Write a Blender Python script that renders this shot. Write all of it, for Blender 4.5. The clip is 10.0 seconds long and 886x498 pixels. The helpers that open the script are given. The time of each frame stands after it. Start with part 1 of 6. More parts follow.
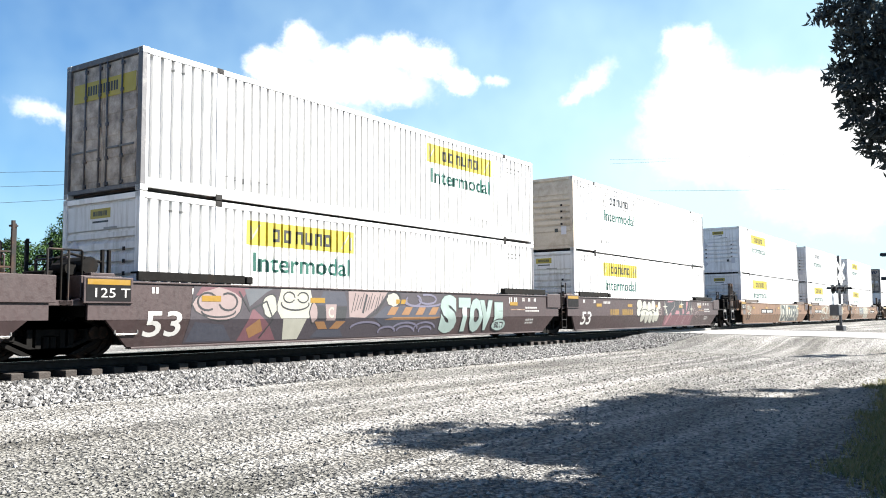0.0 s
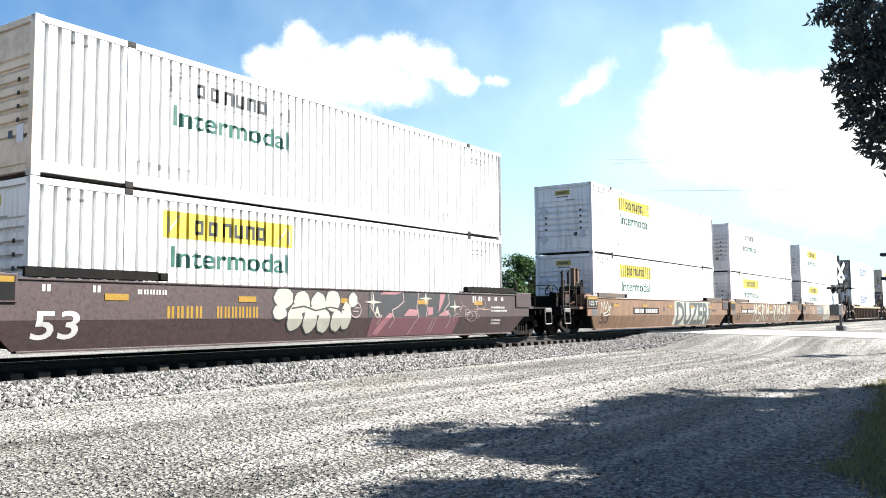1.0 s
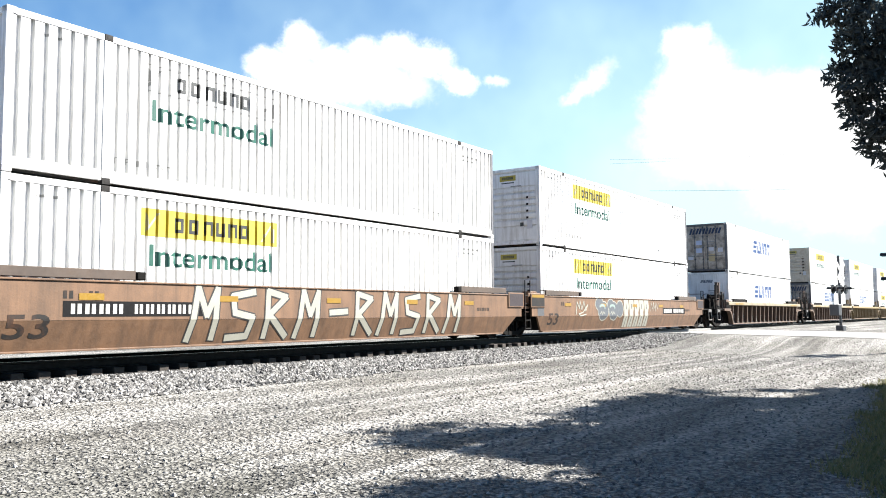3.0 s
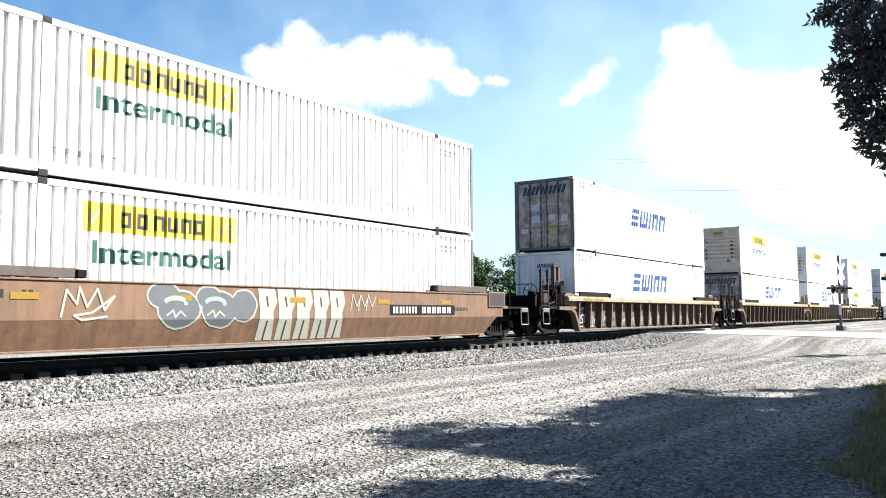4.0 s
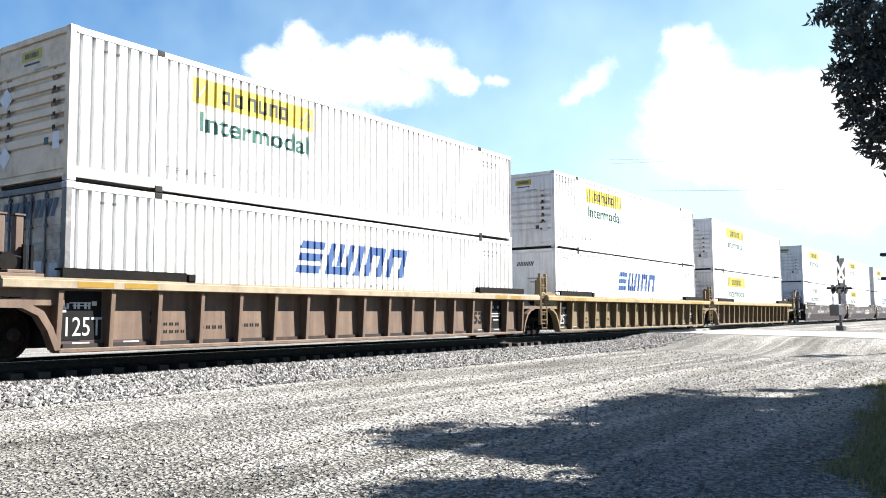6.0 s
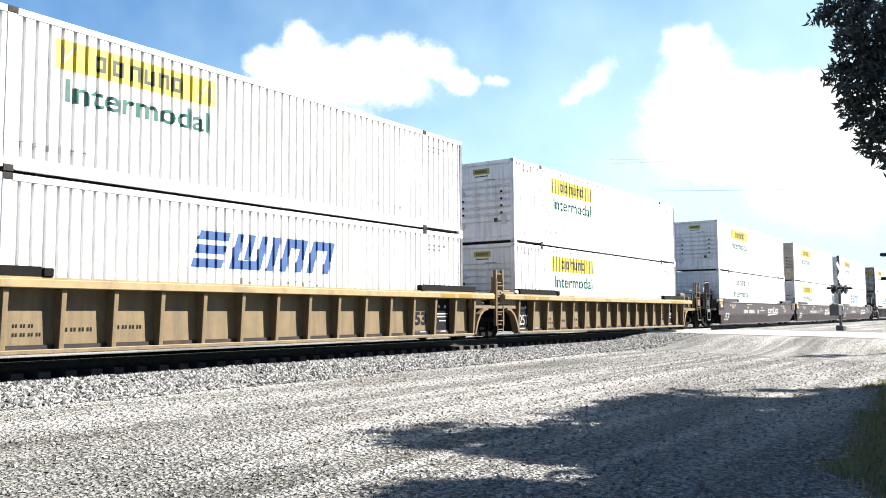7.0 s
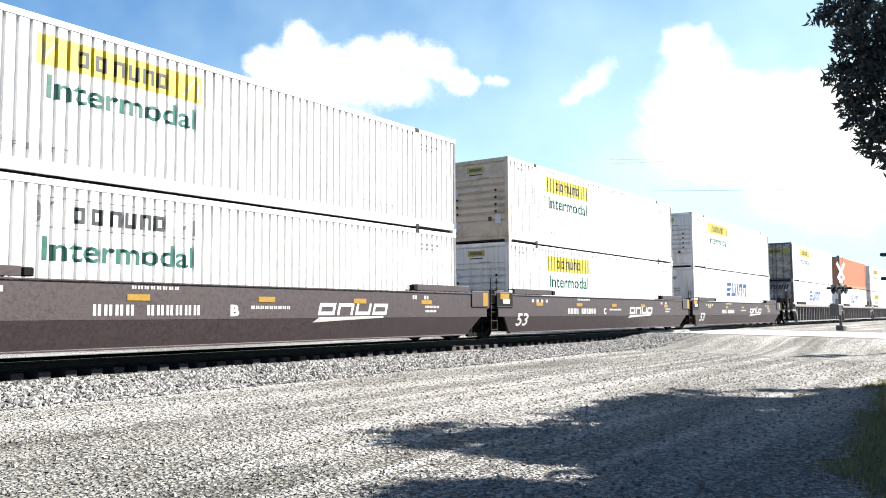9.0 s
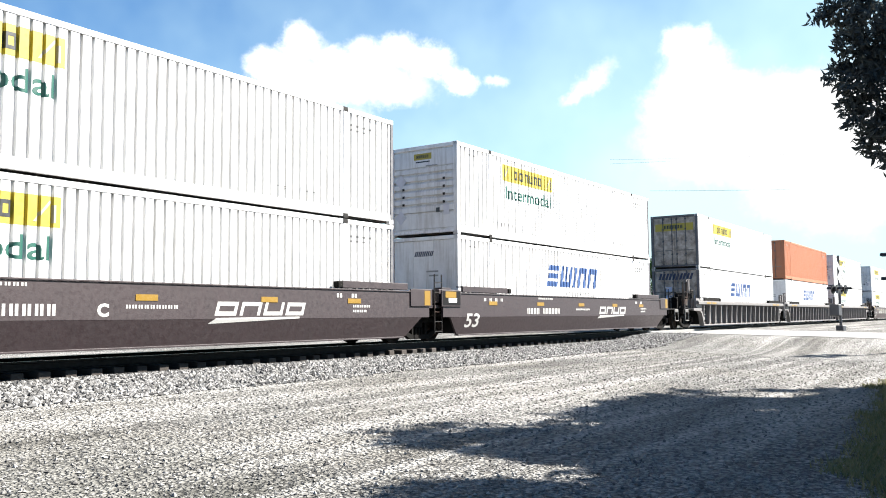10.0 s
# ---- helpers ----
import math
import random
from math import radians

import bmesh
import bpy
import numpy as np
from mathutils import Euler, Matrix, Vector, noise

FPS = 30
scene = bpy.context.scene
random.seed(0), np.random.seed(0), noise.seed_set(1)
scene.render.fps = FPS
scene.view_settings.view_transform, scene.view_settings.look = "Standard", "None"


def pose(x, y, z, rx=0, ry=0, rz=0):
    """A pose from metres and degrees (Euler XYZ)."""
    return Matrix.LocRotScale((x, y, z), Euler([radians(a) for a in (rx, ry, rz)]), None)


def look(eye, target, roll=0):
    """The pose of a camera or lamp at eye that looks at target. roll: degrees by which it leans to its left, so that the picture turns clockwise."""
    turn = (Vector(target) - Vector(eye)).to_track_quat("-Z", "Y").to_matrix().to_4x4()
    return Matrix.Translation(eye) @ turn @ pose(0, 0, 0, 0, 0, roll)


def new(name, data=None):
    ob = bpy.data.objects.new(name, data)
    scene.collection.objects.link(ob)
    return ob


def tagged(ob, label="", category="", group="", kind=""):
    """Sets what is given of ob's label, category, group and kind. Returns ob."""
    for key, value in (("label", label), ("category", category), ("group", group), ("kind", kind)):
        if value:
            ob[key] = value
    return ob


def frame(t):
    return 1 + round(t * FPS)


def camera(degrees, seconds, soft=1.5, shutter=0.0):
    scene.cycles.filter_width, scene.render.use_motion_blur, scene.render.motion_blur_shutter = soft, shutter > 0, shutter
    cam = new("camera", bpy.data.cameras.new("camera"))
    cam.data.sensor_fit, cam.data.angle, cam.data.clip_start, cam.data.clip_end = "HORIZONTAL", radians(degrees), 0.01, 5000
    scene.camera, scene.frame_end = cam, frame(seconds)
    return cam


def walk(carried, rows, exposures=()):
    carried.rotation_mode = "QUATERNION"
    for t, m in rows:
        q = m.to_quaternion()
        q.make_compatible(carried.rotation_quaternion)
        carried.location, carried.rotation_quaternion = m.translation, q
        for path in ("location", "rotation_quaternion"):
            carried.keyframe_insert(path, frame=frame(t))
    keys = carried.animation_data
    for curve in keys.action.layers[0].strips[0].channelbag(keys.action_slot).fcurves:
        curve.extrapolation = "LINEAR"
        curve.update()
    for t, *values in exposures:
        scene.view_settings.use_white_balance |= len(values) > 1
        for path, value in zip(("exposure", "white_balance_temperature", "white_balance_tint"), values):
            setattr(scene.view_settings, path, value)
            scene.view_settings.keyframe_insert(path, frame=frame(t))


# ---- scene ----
import collections

# The track runs along x, its middle at y = TRACK; z = 0 is the top of the rails. The train rolls towards -x.
TRACK = 15.40
SPEED = 21.78
cam = camera(55.13, 10.0, soft=1.0)
EYE = (0.0, 0.0, 0.74)
AIM = (10.0 * math.cos(radians(34.23)), 10.0 * math.sin(radians(34.23)), 0.74 + 10.0 * math.tan(radians(4.54)))
walk(cam, [(0.0, look(EYE, AIM, -0.416)), (10.0, look(EYE, AIM, -0.416))], exposures=[(0.0, 2.3), (10.0, 2.3)])

# ---- world, sun ----
SUN_FROM = Vector((0.70, -0.71, 0.95)).normalized()
SUN_ELEV = math.asin(SUN_FROM.z)


def make_world():
    w = bpy.data.worlds.new("sky")
    scene.world = w
    w.use_nodes = True
    nt = w.node_tree
    nt.nodes.clear()

    def nd(kind, **kw):
        n = nt.nodes.new(kind)
        for k, v in kw.items():
            if k == "op":
                n.operation = v
            elif k == "ins":
                for i, val in v.items():
                    if hasattr(val, "is_linked"):
                        nt.links.new(val, n.inputs[i])
                    else:
                        n.inputs[i].default_value = val
        return n

    def m(op, a, b=0.0, c=0.0):
        return nd("ShaderNodeMath", op=op, ins={0: a, 1: b, 2: c}).outputs[0]

    sky = nt.nodes.new("ShaderNodeTexSky")
    sky.sky_type = "NISHITA"
    sky.sun_disc = False
    sky.sun_elevation = SUN_ELEV
    sky.sun_rotation = math.atan2(SUN_FROM.x, SUN_FROM.y)
    sky.air_density, sky.dust_density, sky.ozone_density = 1.0, 0.6, 1.0
    tc = nt.nodes.new("ShaderNodeTexCoord")
    sep = nd("ShaderNodeSeparateXYZ", ins={0: tc.outputs["Generated"]})
    x, y, z = sep.outputs
    # degrees: azimuth counted clockwise from the camera's heading, and elevation
    az = m("MULTIPLY", m("SUBTRACT", radians(34.23), m("ARCTAN2", y, x)), 180 / math.pi)
    el = m("MULTIPLY", m("ARCSINE", z), 180 / math.pi)
    uv = nd("ShaderNodeCombineXYZ", ins={0: az, 1: el}).outputs[0]
    n1 = nd("ShaderNodeTexNoise", ins={"Vector": uv, "Scale": 0.55, "Detail": 6.0, "Roughness": 0.62})
    n2 = nd("ShaderNodeTexNoise", ins={"Vector": uv, "Scale": 0.16, "Detail": 3.0, "Roughness": 0.5})
    fine = m("SUBTRACT", n1.outputs["Fac"], 0.5)
    # cumulus heads, placed to fit the camera's view: azimuth, elevation, half width, half height, tilt
    heads = [(-11.96, 16.63, 1.7, 1.21, 0), (-9.52, 17.89, 1.7, 1.51, 0), (-7.42, 16.81, 1.7, 1.32, 0), (-5.11, 17.12, 2.26, 1.43, 0), (-2.98, 17.51, 1.81, 1.36, 0),
             (-0.84, 16.97, 1.89, 1.32, 0), (1.17, 15.68, 1.51, 0.94, -20), (-5.5, 15.4, 5.66, 1.58, 0), (-9.7, 15.36, 3.58, 1.89, 0), (-8.55, 13.2, 4.0, 1.1, 0),
             (16.44, 17.08, 1.74, 1.66, 0), (17.0, 15.62, 2.45, 2.26, 0), (18.99, 13.87, 3.4, 1.7, 0), (22.71, 13.34, 4.91, 1.89, 0), (25.9, 12.32, 5.66, 3.02, 0),
             (16.33, 13.37, 3.21, 2.26, 0), (20.94, 10.88, 7.92, 3.02, 0), (25.78, 9.44, 6.79, 4.53, 0), (10.31, 15.49, 1.5, 0.7, 35), (8.97, 14.53, 0.9, 0.45, 20),
             (3.73, 15.52, 0.8, 0.42, 0), (-25.48, 12.64, 1.9, 0.6, -10), (-23.47, 11.97, 1.6, 0.72, -25), (-17.26, 6.5, 0.9, 0.7, 0), (-20.16, 5.44, 1.7, 0.6, 0)]
    # ragged edges: shift the directions by noise before the heads are tested
    nw = nd("ShaderNodeTexNoise", ins={"Vector": uv, "Scale": 0.75, "Detail": 5.0, "Roughness": 0.65})
    off = nd("ShaderNodeVectorMath", op="MULTIPLY_ADD", ins={0: nw.outputs["Color"], 1: (2.0, 1.7, 0.0), 2: (-1.0, -0.85, 0.0)}).outputs[0]
    uvw = nd("ShaderNodeVectorMath", op="ADD", ins={0: uv, 1: off}).outputs[0]
    body, scrap = None, None
    for a, e, wd, ht, tilt in heads:
        mp = nt.nodes.new("ShaderNodeMapping")
        mp.vector_type = "TEXTURE"
        nt.links.new(uvw, mp.inputs["Vector"])
        mp.inputs["Location"].default_value = (a, e, 0)
        mp.inputs["Rotation"].default_value = (0, 0, radians(tilt))
        mp.inputs["Scale"].default_value = (wd, ht, 1)
        d = nd("ShaderNodeVectorMath", op="LENGTH", ins={0: mp.outputs[0]}).outputs["Value"]
        if ht < 0.75:
            scrap = d if scrap is None else m("SMOOTH_MIN", scrap, d, 0.25)
        else:
            body = d if body is None else m("SMOOTH_MIN", body, d, 0.25)
    dens = m("ADD", m("SUBTRACT", 1.0, body), m("MULTIPLY", fine, 0.7))
    ramp = nd("ShaderNodeMapRange", ins={0: dens, 1: -0.16, 2: 0.62})
    ramp.interpolation_type = "SMOOTHSTEP"
    thin = nd("ShaderNodeMapRange", ins={0: m("ADD", m("SUBTRACT", 1.0, scrap), m("MULTIPLY", fine, 1.1)), 1: -0.45, 2: 0.95, 3: 0.0, 4: 0.70})
    thin.interpolation_type = "SMOOTHSTEP"
    cloud = m("MAXIMUM", ramp.outputs[0], thin.outputs[0])
    # thin haze: grows towards the horizon and towards the sun's side, cut off beyond the view to keep shade dark
    h1 = nd("ShaderNodeMapRange", ins={0: el, 1: 24.0, 2: 2.0}).outputs[0]
    h2 = nd("ShaderNodeMapRange", ins={0: az, 1: -28.0, 2: 24.0}).outputs[0]
    h3 = nd("ShaderNodeMapRange", ins={0: az, 1: 100.0, 2: 45.0}).outputs[0]
    h2 = m("MULTIPLY", h2, h3)
    veil = m("ADD", m("MULTIPLY", h1, 0.30), m("MULTIPLY", h2, m("ADD", 0.36, m("MULTIPLY", h1, 0.72))))
    veil = m("ADD", veil, m("MULTIPLY", m("SUBTRACT", n2.outputs["Fac"], 0.5), 0.5))
    h4 = nd("ShaderNodeMapRange", ins={0: az, 1: -100.0, 2: -45.0}).outputs[0]
    h5 = nd("ShaderNodeMapRange", ins={0: el, 1: 55.0, 2: 24.0}).outputs[0]
    veil = m("MULTIPLY", veil, m("MULTIPLY", h5, m("MULTIPLY", h3, h4)))
    veil = nd("ShaderNodeClamp", ins={0: veil, 1: 0.0, 2: 0.96}).outputs[0]
    tint = nd("ShaderNodeVectorMath", op="MULTIPLY", ins={0: sky.outputs[0], 1: (0.0146, 0.0265, 0.0370)})
    mix1 = nd("ShaderNodeMix", ins={})
    mix1.data_type = "RGBA"
    nt.links.new(veil, mix1.inputs["Factor"])
    nt.links.new(tint.outputs[0], mix1.inputs["A"])
    mix1.inputs["B"].default_value = (0.183, 0.250, 0.261, 1)
    mix2 = nd("ShaderNodeMix", ins={})
    mix2.data_type = "RGBA"
    nt.links.new(cloud, mix2.inputs["Factor"])
    nt.links.new(mix1.outputs["Result"], mix2.inputs["A"])
    mix2.inputs["B"].default_value = (0.32, 0.32, 0.32, 1)
    bg = nd("ShaderNodeBackground", ins={"Strength": 1.0})
    nt.links.new(mix2.outputs["Result"], bg.inputs["Color"])
    out = nt.nodes.new("ShaderNodeOutputWorld")
    nt.links.new(bg.outputs[0], out.inputs[0])


make_world()
sun = new("sun", bpy.data.lights.new("sun", "SUN"))
sun.data.energy, sun.data.angle, sun.data.color = 5.0, radians(0.53), (1.0, 0.955, 0.89)
sun.matrix_world = look((0, 0, 60), Vector((0, 0, 60)) - SUN_FROM)

# ---- materials ----
MATS = {}


def mat(name, base, rough=0.6, metal=0.0, var=0.15, scale=3.0, fine=40.0, bump=0.0, bump_scale=60.0, dirt=None, dirt_amt=0.0,
        dirt_scale=1.5, streak=False, per_object=0.0, spec=0.5):
    """Painted or raw surface: base colour with broad and fine variation, optional dirt or rust, fine relief."""
    if name in MATS:
        return MATS[name]
    ma = bpy.data.materials.new(name)
    ma.use_nodes = True
    nt = ma.node_tree
    b = nt.nodes["Principled BSDF"]
    b.inputs["Roughness"].default_value = rough
    b.inputs["Metallic"].default_value = metal
    b.inputs["Specular IOR Level"].default_value = spec
    tc = nt.nodes.new("ShaderNodeTexCoord")
    vec = tc.outputs["Object"]

    def tex(sc, det=4.0, stretch=None, ro=0.6):
        n = nt.nodes.new("ShaderNodeTexNoise")
        n.inputs["Scale"].default_value, n.inputs["Detail"].default_value, n.inputs["Roughness"].default_value = sc, det, ro
        v = vec
        if stretch:
            mp = nt.nodes.new("ShaderNodeMapping")
            mp.inputs["Scale"].default_value = stretch
            nt.links.new(v, mp.inputs["Vector"])
            v = mp.outputs[0]
        nt.links.new(v, n.inputs["Vector"])
        return n.outputs["Fac"]

    def mixc(fac, a, c):
        mx = nt.nodes.new("ShaderNodeMix")
        mx.data_type = "RGBA"
        for sock, val in ((mx.inputs["Factor"], fac), (mx.inputs["A"], a), (mx.inputs["B"], c)):
            if hasattr(val, "is_linked"):
                nt.links.new(val, sock)
            else:
                sock.default_value = val if isinstance(val, float) else (*val, 1)
        return mx.outputs["Result"]

    def rng(v, lo, hi, a=0.0, c=1.0):
        r = nt.nodes.new("ShaderNodeMapRange")
        nt.links.new(v, r.inputs[0])
        for i, q in enumerate((lo, hi, a, c)):
            r.inputs[i + 1].default_value = q
        return r.outputs[0]

    lo = tuple(max(0, c * (1 - var)) for c in base)
    hi = tuple(min(1, c * (1 + var * 0.7)) for c in base)
    col = mixc(rng(tex(scale), 0.3, 0.7), lo, hi)
    col2 = mixc(rng(tex(fine, 3.0), 0.25, 0.75), tuple(c * (1 - var * 0.8) for c in base), hi)
    col = mixc(0.4, col, col2)
    if dirt:
        st = (3.0, 3.0, 0.25) if streak else None
        d = tex(dirt_scale, 6.0, st, 0.7)
        col = mixc(rng(d, 0.62 - 0.28 * dirt_amt, 0.80 - 0.10 * dirt_amt, 0.0, min(1.0, 0.5 + dirt_amt * 0.5)), col, dirt)
    if per_object:
        oi = nt.nodes.new("ShaderNodeObjectInfo")
        hs = nt.nodes.new("ShaderNodeHueSaturation")
        nt.links.new(rng(oi.outputs["Random"], 0, 1, 1 - per_object, 1 + per_object), hs.inputs["Value"])
        nt.links.new(col, hs.inputs["Color"])
        col = hs.outputs[0]
    nt.links.new(col, b.inputs["Base Color"])
    nt.links.new(rng(tex(scale * 4), 0.3, 0.7, max(0.05, rough - 0.12), min(1, rough + 0.12)), b.inputs["Roughness"])
    if bump:
        bp = nt.nodes.new("ShaderNodeBump")
        bp.inputs["Strength"].default_value = 1.0
        bp.inputs["Distance"].default_value = bump
        nt.links.new(tex(bump_scale, 5.0), bp.inputs["Height"])
        nt.links.new(bp.outputs[0], b.inputs["Normal"])
    MATS[name] = ma
    return ma


GRIME = (0.076, 0.057, 0.0418)
RUST = (0.0988, 0.0418, 0.019)
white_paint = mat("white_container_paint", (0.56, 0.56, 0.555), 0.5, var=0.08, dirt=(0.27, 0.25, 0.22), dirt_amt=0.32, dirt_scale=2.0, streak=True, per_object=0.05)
# ends: a lighter copy of the side paint, tuned for faces in shade
shaded_end_white = mat("shade_tuned_dirty_white_end_paint", (0.66, 0.66, 0.66), 0.5, var=0.14, dirt=(0.28, 0.25, 0.21), dirt_amt=0.48, dirt_scale=1.8, streak=True, per_object=0.10)
door_grey = mat("grimy_grey_door_paint", (0.47, 0.41, 0.345), 0.6, var=0.38, dirt=(0.070, 0.050, 0.034), dirt_amt=0.90, dirt_scale=2.2)
stained_white = mat("tan_stained_white_end_paint", (0.50, 0.43, 0.34), 0.6, var=0.2, dirt=(0.20, 0.135, 0.08), dirt_amt=0.55, dirt_scale=1.4)
door_frame_dark = mat("blackened_door_frame_paint", (0.085, 0.085, 0.09), 0.6, var=0.3, dirt=(0.25, 0.24, 0.23), dirt_amt=0.35, dirt_scale=4)
pale_blue_label = mat("pale_blue_label_film", (0.40, 0.45, 0.58), 0.5, var=0.15, dirt=(0.2, 0.19, 0.18), dirt_amt=0.4)
tan_label = mat("tan_label_film", (0.42, 0.32, 0.17), 0.5, var=0.2, dirt=(0.16, 0.12, 0.07), dirt_amt=0.4)
grey_label = mat("grey_label_film", (0.50, 0.50, 0.54), 0.5, var=0.12, dirt=(0.25, 0.24, 0.23), dirt_amt=0.4)
navy_paint = mat("navy_lettering_paint", (0.012, 0.02, 0.055), 0.5, var=0.15)
orange_paint = mat("orange_container_paint", (0.30, 0.105, 0.045), 0.55, var=0.15, dirt=GRIME, dirt_amt=0.3, streak=True)
yellow_paint = mat("yellow_logo_paint", (0.34, 0.275, 0.030), 0.5, var=0.08)
dark_paint = mat("dark_lettering_paint", (0.018, 0.0202, 0.0216), 0.5, var=0.1)
green_paint = mat("dark_green_lettering_paint", (0.008, 0.062, 0.045), 0.5, var=0.1)
blue_paint = mat("blue_lettering_paint", (0.020, 0.055, 0.16), 0.5, var=0.12)
faint_paint = mat("grey_stencil_paint", (0.22, 0.22, 0.215), 0.6, var=0.1)
dark_gap = mat("dark_underframe_steel", (0.0162, 0.0152, 0.0146), 0.7, var=0.2, dirt=RUST, dirt_amt=0.4, spec=0.2)
galv = mat("worn_galvanised_steel", (0.158, 0.151, 0.144), 0.5, 0.5, var=0.2, dirt=RUST, dirt_amt=0.3)
maroon = mat("maroon_car_paint", (0.0310, 0.0175, 0.0175), 0.55, var=0.2, dirt=(0.0210, 0.0138, 0.0132), dirt_amt=0.6, dirt_scale=1.2, streak=True, bump=0.002, bump_scale=30)
brown = mat("dark_brown_car_paint", (0.0215, 0.0128, 0.0142), 0.55, var=0.18, dirt=(0.0172, 0.0110, 0.0120), dirt_amt=0.55, dirt_scale=1.2, streak=True, bump=0.002, bump_scale=30)
tan = mat("faded_tan_car_paint", (0.118, 0.062, 0.031), 0.65, var=0.35, dirt=(0.042, 0.023, 0.012), dirt_amt=0.75, dirt_scale=1.1, streak=True, bump=0.002, bump_scale=30)
dark_tan = mat("dark_brown_guard_paint", (0.052, 0.035, 0.025), 0.7, var=0.3, dirt=(0.022, 0.015, 0.011), dirt_amt=0.6, dirt_scale=2.0)
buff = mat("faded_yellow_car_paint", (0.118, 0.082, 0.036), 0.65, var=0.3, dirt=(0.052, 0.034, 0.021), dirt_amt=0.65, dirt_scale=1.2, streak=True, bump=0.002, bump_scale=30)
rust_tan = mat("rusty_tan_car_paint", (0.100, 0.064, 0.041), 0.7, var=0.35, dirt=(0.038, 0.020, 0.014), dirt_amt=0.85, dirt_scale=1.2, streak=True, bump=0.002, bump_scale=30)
# chord paints: paler copies of the sides, sunlight put in besides dust and wear
sunlit_tan_chord = mat("sunlit_dusty_tan_chord_paint", (0.20, 0.165, 0.108), 0.7, var=0.3, dirt=(0.085, 0.055, 0.034), dirt_amt=0.55, dirt_scale=2.0, bump=0.002, bump_scale=30)
sunlit_buff_chord = mat("sunlit_worn_yellow_chord_paint", (0.205, 0.15, 0.066), 0.65, var=0.3, dirt=(0.075, 0.05, 0.03), dirt_amt=0.5, dirt_scale=2.0, bump=0.002, bump_scale=30)
slate = mat("pale_grey_car_paint", (0.13, 0.122, 0.118), 0.6, var=0.2, dirt=(0.144, 0.122, 0.108), dirt_amt=0.5, dirt_scale=1.2, streak=True)
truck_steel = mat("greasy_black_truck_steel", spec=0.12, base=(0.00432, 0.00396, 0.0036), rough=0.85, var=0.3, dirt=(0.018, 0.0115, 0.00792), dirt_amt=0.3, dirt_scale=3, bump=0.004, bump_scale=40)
wheel_steel = mat("dark_wheel_steel", (0.0121, 0.0095, 0.00778), 0.75, 0.2, var=0.25, dirt=RUST, dirt_amt=0.4, dirt_scale=5, spec=0.2)
rust_run = mat("brown_rust_run", (0.115, 0.0648, 0.0396), 0.85, var=0.5, scale=9, fine=30, dirt=(0.288, 0.245, 0.194), dirt_amt=0.6, dirt_scale=7)
# rails and ties set near black, taking in the shade under the train
rail_steel = mat("rusty_rail_steel", (0.0095, 0.0068, 0.0052), 0.8, 0.1, var=0.3, dirt=(0.016, 0.0105, 0.007), dirt_amt=0.4, dirt_scale=6)
rail_head_steel = mat("polished_rail_head_steel", (0.55, 0.54, 0.52), 0.25, 1.0, var=0.1)
tie_wood = mat("shade_darkened_creosoted_tie_wood", (0.030, 0.024, 0.020), 0.9, var=0.3, scale=6, fine=60, bump=0.01, bump_scale=25, per_object=0.25)
white_mark = mat("white_marking_paint", (0.36, 0.355, 0.34), 0.6, var=0.1, dirt=GRIME, dirt_amt=0.2)
yellow_mark = mat("yellow_reflector_tape", (0.19, 0.11, 0.012), 0.4, var=0.1)
black_mark = mat("black_stencil_panel", (0.006, 0.006, 0.0068), 0.75, var=0.2, spec=0.12)
pole_wood = mat("grey_pole_wood", (0.144, 0.119, 0.0936), 0.9, var=0.25, scale=4, bump=0.01, bump_scale=18)
signal_black = mat("black_signal_paint", (0.0108, 0.0108, 0.0115), 0.5, var=0.2)
signal_grey = mat("aluminium_mast_paint", (0.36, 0.367, 0.374), 0.45, 0.5, var=0.1)
signal_dark = mat("weathered_dark_mast_paint", (0.072, 0.072, 0.0756), 0.5, 0.3, var=0.2)
red_lens = mat("dark_red_signal_lens", (0.115, 0.00864, 0.0072), 0.2, var=0.1)
wire_dark = mat("dark_wire_jacket", (0.036, 0.036, 0.0396), 0.6, var=0.1)
bark = mat("brown_tree_bark", (0.072, 0.054, 0.0396), 0.95, var=0.35, scale=5, fine=30, bump=0.03, bump_scale=14)
road_grey = mat("pale_worn_asphalt", (0.193, 0.189, 0.182), 0.9, var=0.15, scale=0.8, fine=50, bump=0.006, bump_scale=120, dirt=(0.191, 0.179, 0.163), dirt_amt=0.4, dirt_scale=0.5)


def leaf_mat(name, c1, c2, through_light=0.25, rough=0.55, spec=0.5):
    ma = bpy.data.materials.new(name)
    ma.use_nodes = True
    nt = ma.node_tree
    b = nt.nodes["Principled BSDF"]
    g = nt.nodes.new("ShaderNodeNewGeometry")
    mx = nt.nodes.new("ShaderNodeMix")
    mx.data_type = "RGBA"
    nt.links.new(g.outputs["Random Per Island"], mx.inputs["Factor"])
    mx.inputs["A"].default_value, mx.inputs["B"].default_value = (*c1, 1), (*c2, 1)
    nt.links.new(mx.outputs["Result"], b.inputs["Base Color"])
    b.inputs["Roughness"].default_value = rough
    b.inputs["Specular IOR Level"].default_value = spec
    tr = nt.nodes.new("ShaderNodeBsdfTranslucent")
    nt.links.new(mx.outputs["Result"], tr.inputs["Color"])
    ms = nt.nodes.new("ShaderNodeMixShader")
    ms.inputs[0].default_value = through_light
    nt.links.new(b.outputs[0], ms.inputs[1])
    nt.links.new(tr.outputs[0], ms.inputs[2])
    nt.links.new(ms.outputs[0], nt.nodes["Material Output"].inputs[0])
    return ma


